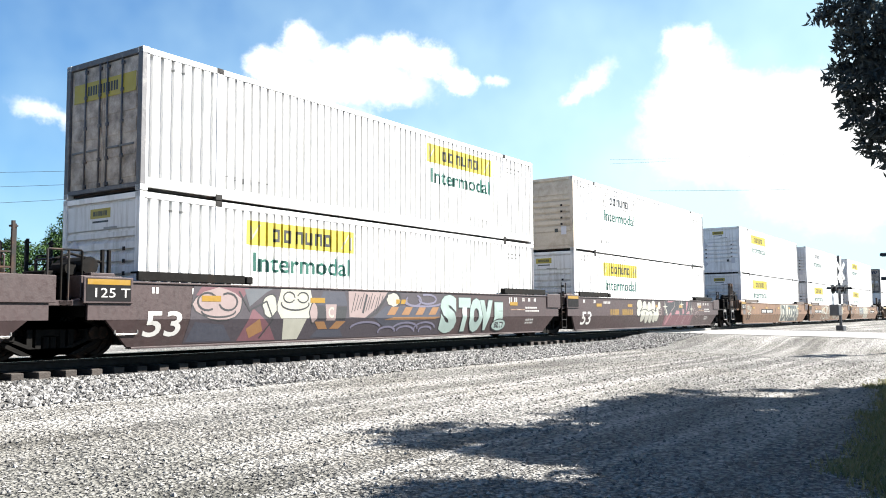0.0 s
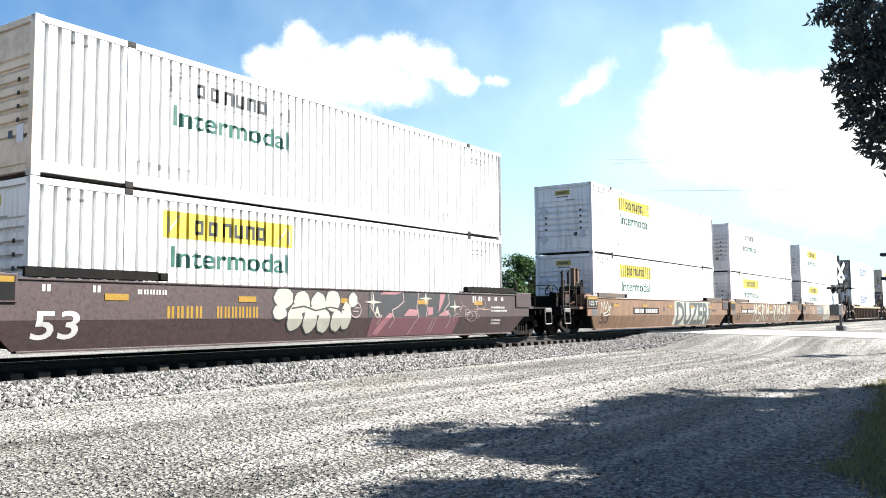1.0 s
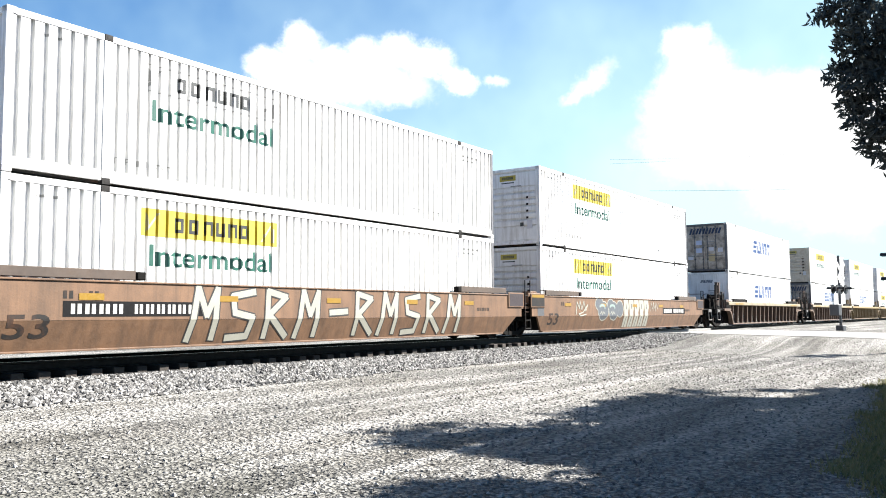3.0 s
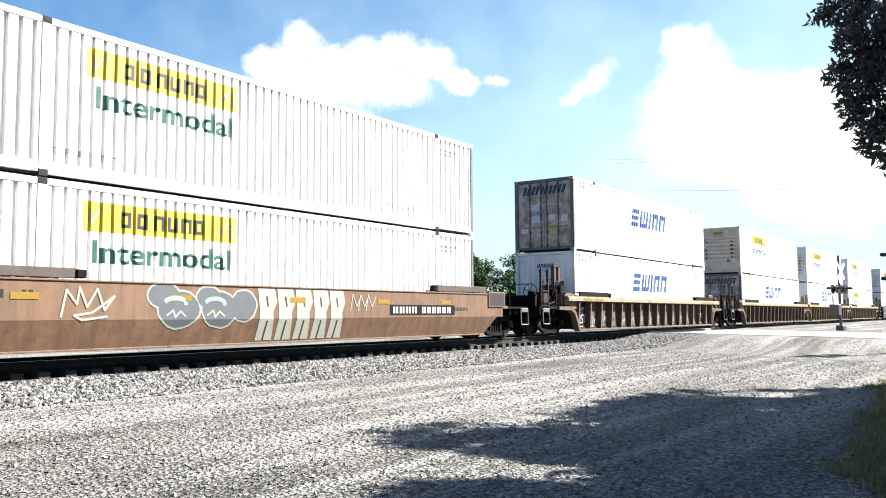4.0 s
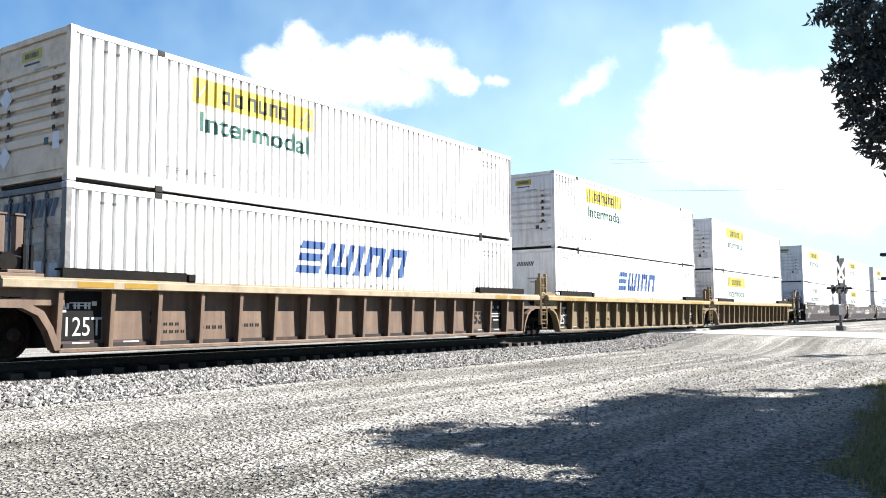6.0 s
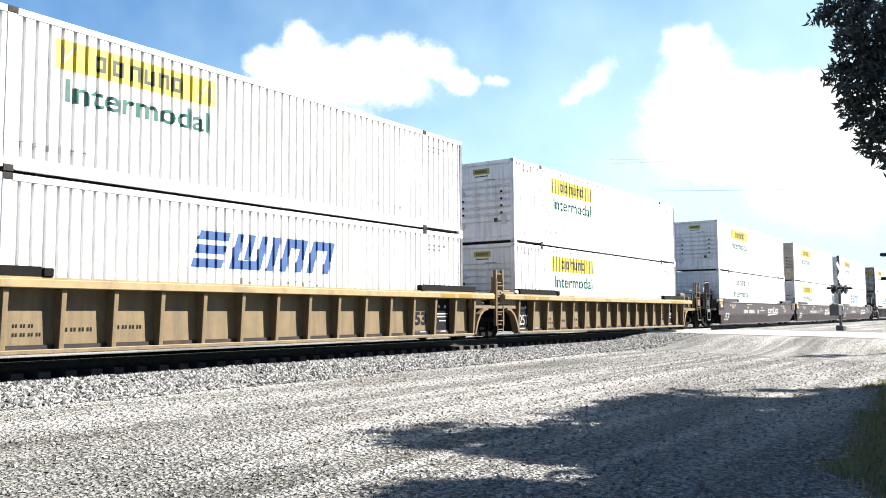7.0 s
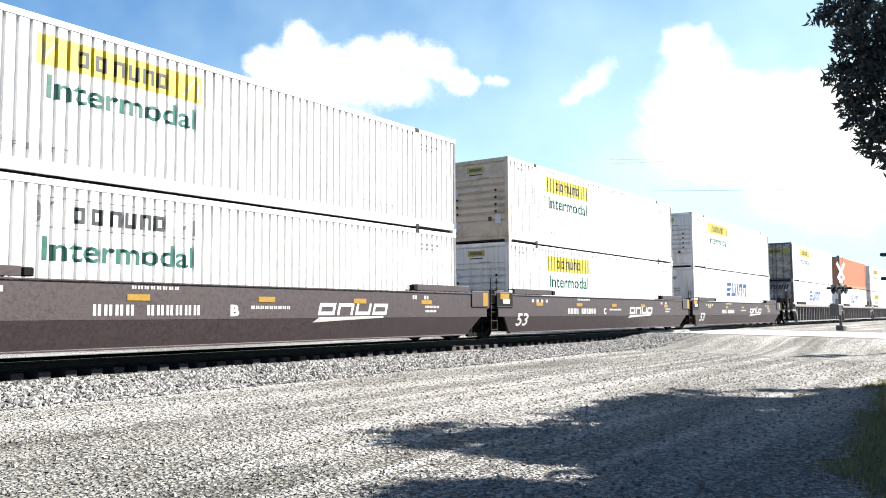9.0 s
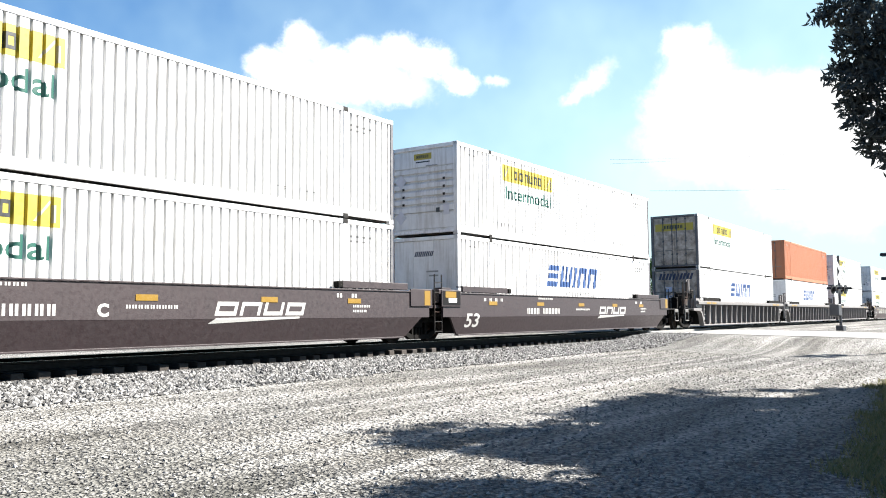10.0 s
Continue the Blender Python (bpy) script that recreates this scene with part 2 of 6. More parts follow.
leaf_dark = leaf_mat("dark_green_leaves", (0.050, 0.058, 0.056), (0.105, 0.112, 0.100), 0.2, 0.75, 0.12)
leaf_far = leaf_mat("mid_green_foliage", (0.020, 0.046, 0.016), (0.050, 0.088, 0.026), 0.2, 0.85, 0.1)
grass_mat = leaf_mat("dry_green_grass_blades", (0.0792, 0.0936, 0.0252), (0.202, 0.173, 0.0792), 0.2)


def gravel_mat(name, lo, hi, sc, bumpd, warm, dark_patch=None):
    """Loose stone: cells of differing grey with shade painted into the gaps, drifts of finer and sandier stone."""
    ma = bpy.data.materials.new(name)
    ma.use_nodes = True
    nt = ma.node_tree
    b = nt.nodes["Principled BSDF"]
    b.inputs["Roughness"].default_value = 0.9
    b.inputs["Specular IOR Level"].default_value = 0.2
    tc = nt.nodes.new("ShaderNodeTexCoord")
    v = tc.outputs["Object"]

    def vor(s, feat="F1"):
        n = nt.nodes.new("ShaderNodeTexVoronoi")
        n.feature = feat
        n.inputs["Scale"].default_value = s
        nt.links.new(v, n.inputs["Vector"])
        return n

    def noi(s, d=4.0):
        n = nt.nodes.new("ShaderNodeTexNoise")
        n.inputs["Scale"].default_value, n.inputs["Detail"].default_value = s, d
        nt.links.new(v, n.inputs["Vector"])
        return n.outputs["Fac"]

    def rng(x, a, c, e, f):
        r = nt.nodes.new("ShaderNodeMapRange")
        nt.links.new(x, r.inputs[0])
        for i, q in enumerate((a, c, e, f)):
            r.inputs[i + 1].default_value = q
        return r.outputs[0]

    def mixc(fac, a, c, blend="MIX"):
        mx = nt.nodes.new("ShaderNodeMix")
        mx.data_type = "RGBA"
        mx.blend_type = blend
        for sock, val in ((mx.inputs["Factor"], fac), (mx.inputs["A"], a), (mx.inputs["B"], c)):
            if hasattr(val, "is_linked"):
                nt.links.new(val, sock)
            else:
                sock.default_value = val if isinstance(val, float) else (*val, 1)
        return mx.outputs["Result"]

    big, small = vor(sc), vor(sc * 2.3)
    sepb = nt.nodes.new("ShaderNodeSeparateColor")
    nt.links.new(big.outputs["Color"], sepb.inputs[0])
    seps = nt.nodes.new("ShaderNodeSeparateColor")
    nt.links.new(small.outputs["Color"], seps.inputs[0])
    c1 = mixc(sepb.outputs[0], lo, hi)
    c2 = mixc(seps.outputs[1], lo, hi)
    patch = rng(noi(0.7, 5.0), 0.42, 0.60, 0.0, 1.0)
    col = mixc(patch, c1, c2)
    col = mixc(rng(noi(0.25, 3.0), 0.45, 0.65, 0.0, 0.55), col, warm)
    lane = nt.nodes.new("ShaderNodeMapping")
    lane.inputs["Scale"].default_value = (0.10, 0.9, 1.0)
    nt.links.new(v, lane.inputs["Vector"])
    ln = nt.nodes.new("ShaderNodeTexNoise")
    ln.inputs["Scale"].default_value, ln.inputs["Detail"].default_value = 1.0, 5.0
    nt.links.new(lane.outputs[0], ln.inputs["Vector"])
    col = mixc(rng(ln.outputs["Fac"], 0.50, 0.64, 0.0, 0.65), col, tuple(min(1.0, c * 1.15) for c in hi))
    col = mixc(rng(ln.outputs["Fac"], 0.47, 0.34, 0.0, 0.50), col, lo)
    rut = nt.nodes.new("ShaderNodeMapping")
    rut.inputs["Scale"].default_value = (0.05, 2.6, 1.0)
    rut.inputs["Rotation"].default_value = (0, 0, radians(3))
    nt.links.new(v, rut.inputs["Vector"])
    rt = nt.nodes.new("ShaderNodeTexNoise")
    rt.inputs["Scale"].default_value, rt.inputs["Detail"].default_value = 1.0, 3.0
    nt.links.new(rut.outputs[0], rt.inputs["Vector"])
    col = mixc(rng(rt.outputs["Fac"], 0.57, 0.68, 0.0, 0.60), col, tuple(min(1.0, c * 1.2) for c in hi))
    col = mixc(rng(rt.outputs["Fac"], 0.40, 0.30, 0.0, 0.45), col, lo)
    if dark_patch:
        # one broad darker patch with a ragged edge, placed to fit the camera's view
        (sx, sy, rx, ry), dark_patch_col = dark_patch
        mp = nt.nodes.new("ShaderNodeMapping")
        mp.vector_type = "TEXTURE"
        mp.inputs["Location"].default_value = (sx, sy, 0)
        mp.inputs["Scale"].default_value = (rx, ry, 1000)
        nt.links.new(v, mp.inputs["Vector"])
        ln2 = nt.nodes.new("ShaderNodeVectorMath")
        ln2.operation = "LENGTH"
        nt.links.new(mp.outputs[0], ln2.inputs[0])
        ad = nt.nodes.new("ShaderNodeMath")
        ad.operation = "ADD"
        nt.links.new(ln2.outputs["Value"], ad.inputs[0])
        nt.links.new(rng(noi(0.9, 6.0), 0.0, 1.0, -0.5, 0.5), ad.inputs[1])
        col = mixc(rng(ad.outputs[0], 1.1, 0.5, 0.0, 0.55), col, dark_patch_col)
    # darker away from cell centres: the shade between stones, put into the colour
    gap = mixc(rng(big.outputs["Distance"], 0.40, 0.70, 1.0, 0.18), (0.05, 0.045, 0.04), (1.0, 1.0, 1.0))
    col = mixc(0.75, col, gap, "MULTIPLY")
    nt.links.new(col, b.inputs["Base Color"])
    hgt = nt.nodes.new("ShaderNodeMath")
    hgt.operation = "ADD"
    nt.links.new(rng(big.outputs["Distance"], 0.0, 0.8, 1.0, 0.0), hgt.inputs[0])
    nt.links.new(rng(small.outputs["Distance"], 0.0, 0.8, 0.45, 0.0), hgt.inputs[1])
    bp = nt.nodes.new("ShaderNodeBump")
    bp.inputs["Strength"].default_value = 1.0
    bp.inputs["Distance"].default_value = bumpd
    nt.links.new(hgt.outputs[0], bp.inputs["Height"])
    nt.links.new(bp.outputs[0], b.inputs["Normal"])
    return ma


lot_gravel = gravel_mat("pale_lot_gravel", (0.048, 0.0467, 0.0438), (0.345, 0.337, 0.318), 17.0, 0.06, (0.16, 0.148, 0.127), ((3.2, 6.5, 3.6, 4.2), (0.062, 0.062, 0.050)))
# ballast bed darkened slightly for the shade under the train
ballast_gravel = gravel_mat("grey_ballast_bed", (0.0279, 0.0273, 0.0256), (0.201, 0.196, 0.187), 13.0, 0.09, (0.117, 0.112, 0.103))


def stone_mat(name, lo, hi):
    ma = bpy.data.materials.new(name)
    ma.use_nodes = True
    nt = ma.node_tree
    b = nt.nodes["Principled BSDF"]
    b.inputs["Roughness"].default_value = 0.85
    g = nt.nodes.new("ShaderNodeNewGeometry")
    mx = nt.nodes.new("ShaderNodeMix")
    mx.data_type = "RGBA"
    nt.links.new(g.outputs["Random Per Island"], mx.inputs["Factor"])
    mx.inputs["A"].default_value, mx.inputs["B"].default_value = (*lo, 1), (*hi, 1)
    nt.links.new(mx.outputs["Result"], b.inputs["Base Color"])
    return ma


ballast_stone = stone_mat("crushed_ballast_stone", (0.0140, 0.0136, 0.0132), (0.225, 0.220, 0.213))
lot_stone = stone_mat("loose_lot_stone", (0.0474, 0.045, 0.0417), (0.246, 0.239, 0.225))

# ---- mesh helpers ----


def add_box(bm, x0, x1, y0, y1, z0, z1, bevel=0.0):
    vs = [bm.verts.new((x, y, z)) for x in (x0, x1) for y in (y0, y1) for z in (z0, z1)]
    fs = [bm.faces.new([vs[i] for i in q]) for q in ((0, 1, 3, 2), (4, 6, 7, 5), (0, 4, 5, 1), (2, 3, 7, 6), (0, 2, 6, 4), (1, 5, 7, 3))]
    if bevel:
        es = list({e for f in fs for e in f.edges})
        bmesh.ops.bevel(bm, geom=es, offset=bevel, segments=1, affect="EDGES")
    return bm


def box(x0, x1, y0, y1, z0, z1, bevel=0.0):
    return add_box(bmesh.new(), x0, x1, y0, y1, z0, z1, bevel)


def add_prism(bm, outline, y0, y1):
    """A plate with an (x, z) outline, from y0 to y1."""
    a = [bm.verts.new((x, y0, z)) for x, z in outline]
    c = [bm.verts.new((x, y1, z)) for x, z in outline]
    bm.faces.new(a)
    bm.faces.new(c[::-1])
    n = len(a)
    for i in range(n):
        bm.faces.new((a[(i + 1) % n], a[i], c[i], c[(i + 1) % n]))
    return bm


def add_tube(bm, p, q, r, seg=8, r2=None):
    p, q = Vector(p), Vector(q)
    turn = (q - p).to_track_quat("Z", "Y")
    r2 = r if r2 is None else r2
    rings = []
    for c, rad in ((p, r), (q, r2)):
        rings.append([bm.verts.new(c + turn @ Vector((rad * math.cos(2 * math.pi * i / seg), rad * math.sin(2 * math.pi * i / seg), 0))) for i in range(seg)])
    for i in range(seg):
        j = (i + 1) % seg
        bm.faces.new((rings[0][i], rings[0][j], rings[1][j], rings[1][i]))
    bm.faces.new(rings[0][::-1])
    bm.faces.new(rings[1])
    return bm


def add_path(bm, pts, r, seg=6):
    """One bent rod along the points."""
    pts = [Vector(p) for p in pts]
    rings = []
    for i, c in enumerate(pts):
        d = (pts[min(i + 1, len(pts) - 1)] - pts[max(i - 1, 0)]).normalized()
        turn = d.to_track_quat("Z", "Y")
        rings.append([bm.verts.new(c + turn @ Vector((r * math.cos(2 * math.pi * k / seg), r * math.sin(2 * math.pi * k / seg), 0))) for k in range(seg)])
    for a, b in zip(rings, rings[1:]):
        d = min(range(seg), key=lambda o: (b[o].co - a[0].co).length)
        for k in range(seg):
            bm.faces.new((a[k], a[(k + 1) % seg], b[(k + 1 + d) % seg], b[(k + d) % seg]))
    bm.faces.new(rings[0][::-1])
    bm.faces.new(rings[-1])
    return bm


def tube(p, q, r, seg=8, r2=None):
    return add_tube(bmesh.new(), p, q, r, seg, r2)


def mesh_of(name, bm, material, smooth=False):
    bmesh.ops.recalc_face_normals(bm, faces=bm.faces)
    me = bpy.data.meshes.new(name)
    bm.to_mesh(me)
    bm.free()
    me.materials.append(material)
    if smooth:
        for p in me.polygons:
            p.use_smooth = True
    return me


def part(name, bm, material, parent, label="", smooth=False):
    """Link a bmesh, or a mesh that is already made, as one object under a thing."""
    me = bm if isinstance(bm, bpy.types.Mesh) else mesh_of(name, bm, material, smooth)
    ob = new(name, me)
    ob.parent = parent
    if label:
        tagged(ob, label)
    return ob


CACHE = {}


def kept(key, build, material, smooth=False):
    """Alike parts share one mesh."""
    k = (key, material.name)
    if k not in CACHE:
        CACHE[k] = mesh_of(key if isinstance(key, str) else str(key[0]), build(), material, smooth)
    return CACHE[k]


def from_arrays(name, verts, faces, material):
    me = bpy.data.meshes.new(name)
    me.from_pydata(verts, [], faces)
    me.materials.append(material)
    me.update()
    return me


def text_mesh(body, size, material, bold=0.0):
    """The built-in font as a flat mesh in the x, z plane, its left foot at the origin; size is the height of the capitals."""
    k = ("text", body, size, bold)
    if k in CACHE:
        return CACHE[k].copy()
    cu = bpy.data.curves.new("lettering", "FONT")
    cu.body = body
    cu.size = size / 0.70
    cu.resolution_u = 3
    cu.offset = bold
    ob = new("lettering", cu)
    dg = bpy.context.evaluated_depsgraph_get()
    me = bpy.data.meshes.new_from_object(ob.evaluated_get(dg))
    bpy.data.objects.remove(ob)
    me.transform(Matrix.Rotation(radians(90), 4, "X"))
    CACHE[k] = me
    return me.copy()

# ---- ground, track, road ----


def ground_height(x, y):
    """The lot lies low, the ballast shoulder climbs to the ties, and the road crosses at rail height."""
    pts = ((-400, -0.9), (0, -0.78), (5, -0.74), (9, -0.60), (12.2, -0.455), (13.0, -0.41), (13.9, -0.325), (14.3, -0.31), (16.5, -0.31), (16.9, -0.32),
           (18.6, -0.40), (24, -0.55), (400, -0.6))
    z = pts[0][1]
    for (a, za), (c, zc) in zip(pts, pts[1:]):
        if a <= y <= c:
            k = (y - a) / (c - a)
            z = za + (zc - za) * k
    # road approach
    k = min(1.0, max(0.0, (x - 31.0) / 6.0))
    lift = -0.10 - 0.022 * max(0.0, 12.0 - y) if y < 15.4 else -0.10 - 0.01 * (y - 15.4)
    lift = max(lift, -0.6)
    if 13.9 < y < 16.9:
        lift = z
    z = z + (lift - z) * k * k * (3 - 2 * k)
    return z + 0.025 * (noise.noise((x * 0.35, y * 0.35, 0)) + 0.5 * noise.noise((x * 1.1, y * 1.1, 3))) * (0 if 13.9 < y < 16.9 else 1)


def grid_sheet(name, xs, ys, material, lift=0.0):
    verts = [(x, y, ground_height(x, y) + lift) for x in xs for y in ys]
    n = len(ys)
    faces = [(i * n + j, (i + 1) * n + j, (i + 1) * n + j + 1, i * n + j + 1) for i in range(len(xs) - 1) for j in range(n - 1)]
    me = from_arrays(name, verts, faces, material)
    for p in me.polygons:
        p.use_smooth = True
    return new(name, me)


def spread(lo, hi, step):
    return list(np.arange(lo, hi + 1e-6, step))


xs = [-3000, -1000, -300, -100, -40, -15] + spread(-8, 60, 0.5) + [64, 70, 80, 100, 140, 300, 1000, 3000]
ys = [-3000, -1000, -300, -100, -40, -15, -8] + spread(-4, 12.0, 0.5) + [12.2, 12.6, 13.0, 13.3, 13.6, 13.9, 14.3, 15.4, 16.5, 16.9, 17.4, 18.0, 18.6, 19.5, 21, 24, 28, 36, 50, 80, 150, 400, 1000, 3000]
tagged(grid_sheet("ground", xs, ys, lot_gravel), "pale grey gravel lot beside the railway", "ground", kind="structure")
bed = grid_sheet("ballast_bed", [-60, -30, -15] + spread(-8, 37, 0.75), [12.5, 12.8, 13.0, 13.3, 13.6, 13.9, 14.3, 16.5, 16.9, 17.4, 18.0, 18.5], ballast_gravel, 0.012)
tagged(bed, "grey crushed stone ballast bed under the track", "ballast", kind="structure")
road = grid_sheet("road", spread(37.4, 47.0, 0.8), spread(-30, 14.1, 0.7), road_grey, 0.02)
tagged(road, "pale sunlit road surface leading up to the crossing", "road", kind="structure")
plank = box(37.4, 47.0, 14.2, 14.62, -0.36, -0.02, 0.01)
add_box(plank, 37.4, 47.0, 14.76, 16.04, -0.36, -0.02, 0.01)
add_box(plank, 37.4, 47.0, 16.18, 17.2, -0.36, -0.02, 0.01)
tagged(part("crossing_panel", plank, road_grey, None), "worn pale crossing panels between the rails", "crossing", kind="structure")


def stones(name, count, place, size, material, label):
    """Loose broken stones, each a skewed lump of eight faces."""
    rnd = np.random.RandomState(len(name))
    base = np.array([(1, 0, 0), (-1, 0, 0), (0, 1, 0), (0, -1, 0), (0, 0, 1), (0, 0, -1)], float)
    tri = [(0, 2, 4), (2, 1, 4), (1, 3, 4), (3, 0, 4), (2, 0, 5), (1, 2, 5), (3, 1, 5), (0, 3, 5)]
    verts, faces = [], []
    for i in range(count):
        x, y = place(rnd)
        s = size * rnd.uniform(0.55, 1.3)
        v = base * rnd.uniform(0.6, 1.25, (6, 1)) + rnd.uniform(-0.3, 0.3, (6, 3))
        a = rnd.uniform(0, 6.28)
        c, sn = math.cos(a), math.sin(a)
        v = np.stack([v[:, 0] * c - v[:, 1] * sn, v[:, 0] * sn + v[:, 1] * c, v[:, 2] * 0.75], 1) * s
        o = len(verts)
        z = ground_height(x, y) + s * 0.30
        verts += [(x + p[0], y + p[1], z + p[2]) for p in v]
        faces += [(o + p, o + q, o + r) for p, q, r in tri]
    ob = new(name, from_arrays(name, verts, faces, material))
    return tagged(ob, label, "stones", kind="stuff")


def near_weighted(x0, x1, power):
    return lambda r: x0 + (x1 - x0) * r.rand() ** power


bx = near_weighted(3.0, 37.0, 1.25)
stones("ballast_stones", 21000, lambda r: (bx(r), 13.95 - 2.5 * r.rand() ** 1.35), 0.045, ballast_stone, "sharp grey and white crushed ballast stones beside the rail")
lx = near_weighted(2.0, 30.0, 1.6)
stones("lot_stones", 16000, lambda r: (lx(r), 1.5 + 11.0 * r.rand()), 0.022, lot_stone, "loose pale stones strewn over the gravel lot")


def make_rail(y):
    """Flat-bottom rail: foot, web and head."""
    prof = [(-0.076, -0.172), (0.076, -0.172), (0.076, -0.16), (0.012, -0.145), (0.010, -0.045), (0.037, -0.035), (0.037, -0.006), (0.028, 0.0),
            (-0.028, 0.0), (-0.037, -0.006), (-0.037, -0.035), (-0.010, -0.045), (-0.012, -0.145), (-0.076, -0.16)]
    ob = new("rail")
    tagged(ob, "rusty steel running rail spiked to wooden ties", "rail", "rails of the track")
    ob.location = (0, y, 0)
    bm = bmesh.new()
    a = [bm.verts.new((-150, p, z - 0.003)) for p, z in prof]
    c = [bm.verts.new((600, p, z - 0.003)) for p, z in prof]
    for i in range(len(prof)):
        j = (i + 1) % len(prof)
        bm.faces.new((a[i], a[j], c[j], c[i]))
    bm.faces.new(a[::-1])
    bm.faces.new(c)
    part("rail_body", bm, rail_steel, ob)
    part("running_surface", box(-150, 600, -0.024, 0.024, -0.004, 0.0), rail_head_steel, ob, "polished strip on the rail head")


make_rail(TRACK - 0.755)
make_rail(TRACK + 0.755)
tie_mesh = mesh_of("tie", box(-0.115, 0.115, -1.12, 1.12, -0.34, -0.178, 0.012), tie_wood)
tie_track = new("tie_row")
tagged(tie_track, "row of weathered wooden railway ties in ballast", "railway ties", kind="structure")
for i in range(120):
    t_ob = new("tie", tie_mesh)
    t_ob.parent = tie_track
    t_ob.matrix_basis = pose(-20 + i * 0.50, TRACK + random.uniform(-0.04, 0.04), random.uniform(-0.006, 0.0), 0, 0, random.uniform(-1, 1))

# ---- containers ----
LEN, WID, HIGH = 16.15, 2.59, 2.87
PITCH, FLAT, SLOPE, DEEP = 0.2375, 0.170, 0.005, 0.072
POSTS = (1.98, LEN - 1.98)


def rib_breaks():
    """The x and depth of every fold of the side sheet, between the posts."""
    out = []
    for a, b in ((0.10, POSTS[0] - 0.09), (POSTS[0] + 0.09, POSTS[1] - 0.09), (POSTS[1] + 0.09, LEN - 0.10)):
        n = max(1, int((b - a - 0.06) / PITCH))
        p = (b - a) / n
        out.append((a, 0.0))
        for i in range(n):
            s = a + i * p + FLAT * 0.5
            g = p - FLAT - 2 * SLOPE
            out += [(s, 0.0), (s + SLOPE, DEEP), (s + SLOPE + g, DEEP), (s + 2 * SLOPE + g, 0.0)]
        out.append((b, 0.0))
    return out


BREAKS = rib_breaks()


def fold_depth(x):
    for (a, da), (b, db) in zip(BREAKS, BREAKS[1:]):
        if a <= x <= b:
            return da + (db - da) * (x - a) / max(1e-6, b - a)
    return 0.0


SKIN = 0.030


def side_sheet():
    bm = bmesh.new()
    z0, z1 = 0.27, HIGH - 0.13
    prev = None
    for x, d in BREAKS:
        y = -WID / 2 + SKIN + d - 0.012
        cur = [bm.verts.new((x, y, z0)), bm.verts.new((x, y, z1)), bm.verts.new((x, -WID / 2 + 0.095, z1 + 0.01)), bm.verts.new((x, -WID / 2 + 0.095, z0 - 0.01))]
        if prev:
            for i in range(4):
                j = (i + 1) % 4
                bm.faces.new((prev[i], cur[i], cur[j], prev[j]))
        else:
            bm.faces.new(cur)
        prev = cur
    bm.faces.new(prev[::-1])
    return bm


def conform(me, x0, z0, mirror_side=False):
    """Lay a flat decal on the folded sheet: cut it at the folds, then press it on."""
    bm = bmesh.new()
    bm.from_mesh(me)
    bmesh.ops.translate(bm, verts=bm.verts, vec=(x0, 0, z0))
    lo = min(v.co.x for v in bm.verts)
    hi = max(v.co.x for v in bm.verts)
    for x, d in BREAKS:
        if lo < x < hi:
            bmesh.ops.bisect_plane(bm, geom=bm.verts[:] + bm.edges[:] + bm.faces[:], plane_co=(x, 0, 0), plane_no=(1, 0, 0))
    for v in bm.verts:
        v.co.y = -WID / 2 + SKIN + fold_depth(v.co.x) - 0.012 - 0.004
    return bm


def flat_quads(quads):
    bm = bmesh.new()
    for q in quads:
        bm.faces.new([bm.verts.new((x, 0, z)) for x, z in q])
    me = bpy.data.meshes.new("decal")
    bm.to_mesh(me)
    bm.free()
    return me


def strokes(blocks, slant=0.0):
    """A brand word as plain blocks of its size and colour: x, z, width, height of each."""
    return flat_quads([((x + slant * z, z), (x + w + slant * z, z), (x + w + slant * (z + h), z + h), (x + slant * (z + h), z + h)) for x, z, w, h in blocks])




def hollow(x, z, w, h, t, foot=True, lid=True):
    """A plain block with an open middle."""
    out = [(x, z, t, h), (x + w - t, z, t, h)]
    if foot:
        out.append((x + t, z, w - 2 * t, t))
    if lid:
        out.append((x + t, z + h - t, w - 2 * t, t))
    return out


WORD_DARK = sum([hollow(x, 0.0, w, 0.30, 0.07, f, l) for x, w, f, l in ((0.0, 0.22, True, True), (0.36, 0.24, True, True), (0.74, 0.25, False, True), (1.07, 0.25, True, False), (1.40, 0.26, False, True),
                                                              (1.74, 0.24, True, True))], [])
WORD_BLUE = [(0.0, 0.0, 0.82, 0.19), (0.0, 0.295, 0.82, 0.19), (0.0, 0.59, 0.82, 0.19)]
WORD_BLUE += hollow(1.02, 0.0, 0.92, 0.78, 0.20, True, False) + [(1.38, 0.21, 0.18, 0.57), (2.12, 0.0, 0.22, 0.78)] + hollow(2.52, 0.0, 0.72, 0.78, 0.22, False, True) + hollow(3.42, 0.0, 0.78, 0.78, 0.22, False, True)


def decal(key, me_maker, x0, z0, material):
    k = ("decal", key, x0, z0, material.name)
    if k not in CACHE:
        CACHE[k] = mesh_of("decal", conform(me_maker(), x0, z0), material)
    return CACHE[k]


def rect(x0, x1, z0, z1):
    return ((x0, z0), (x1, z0), (x1, z1), (x0, z1))


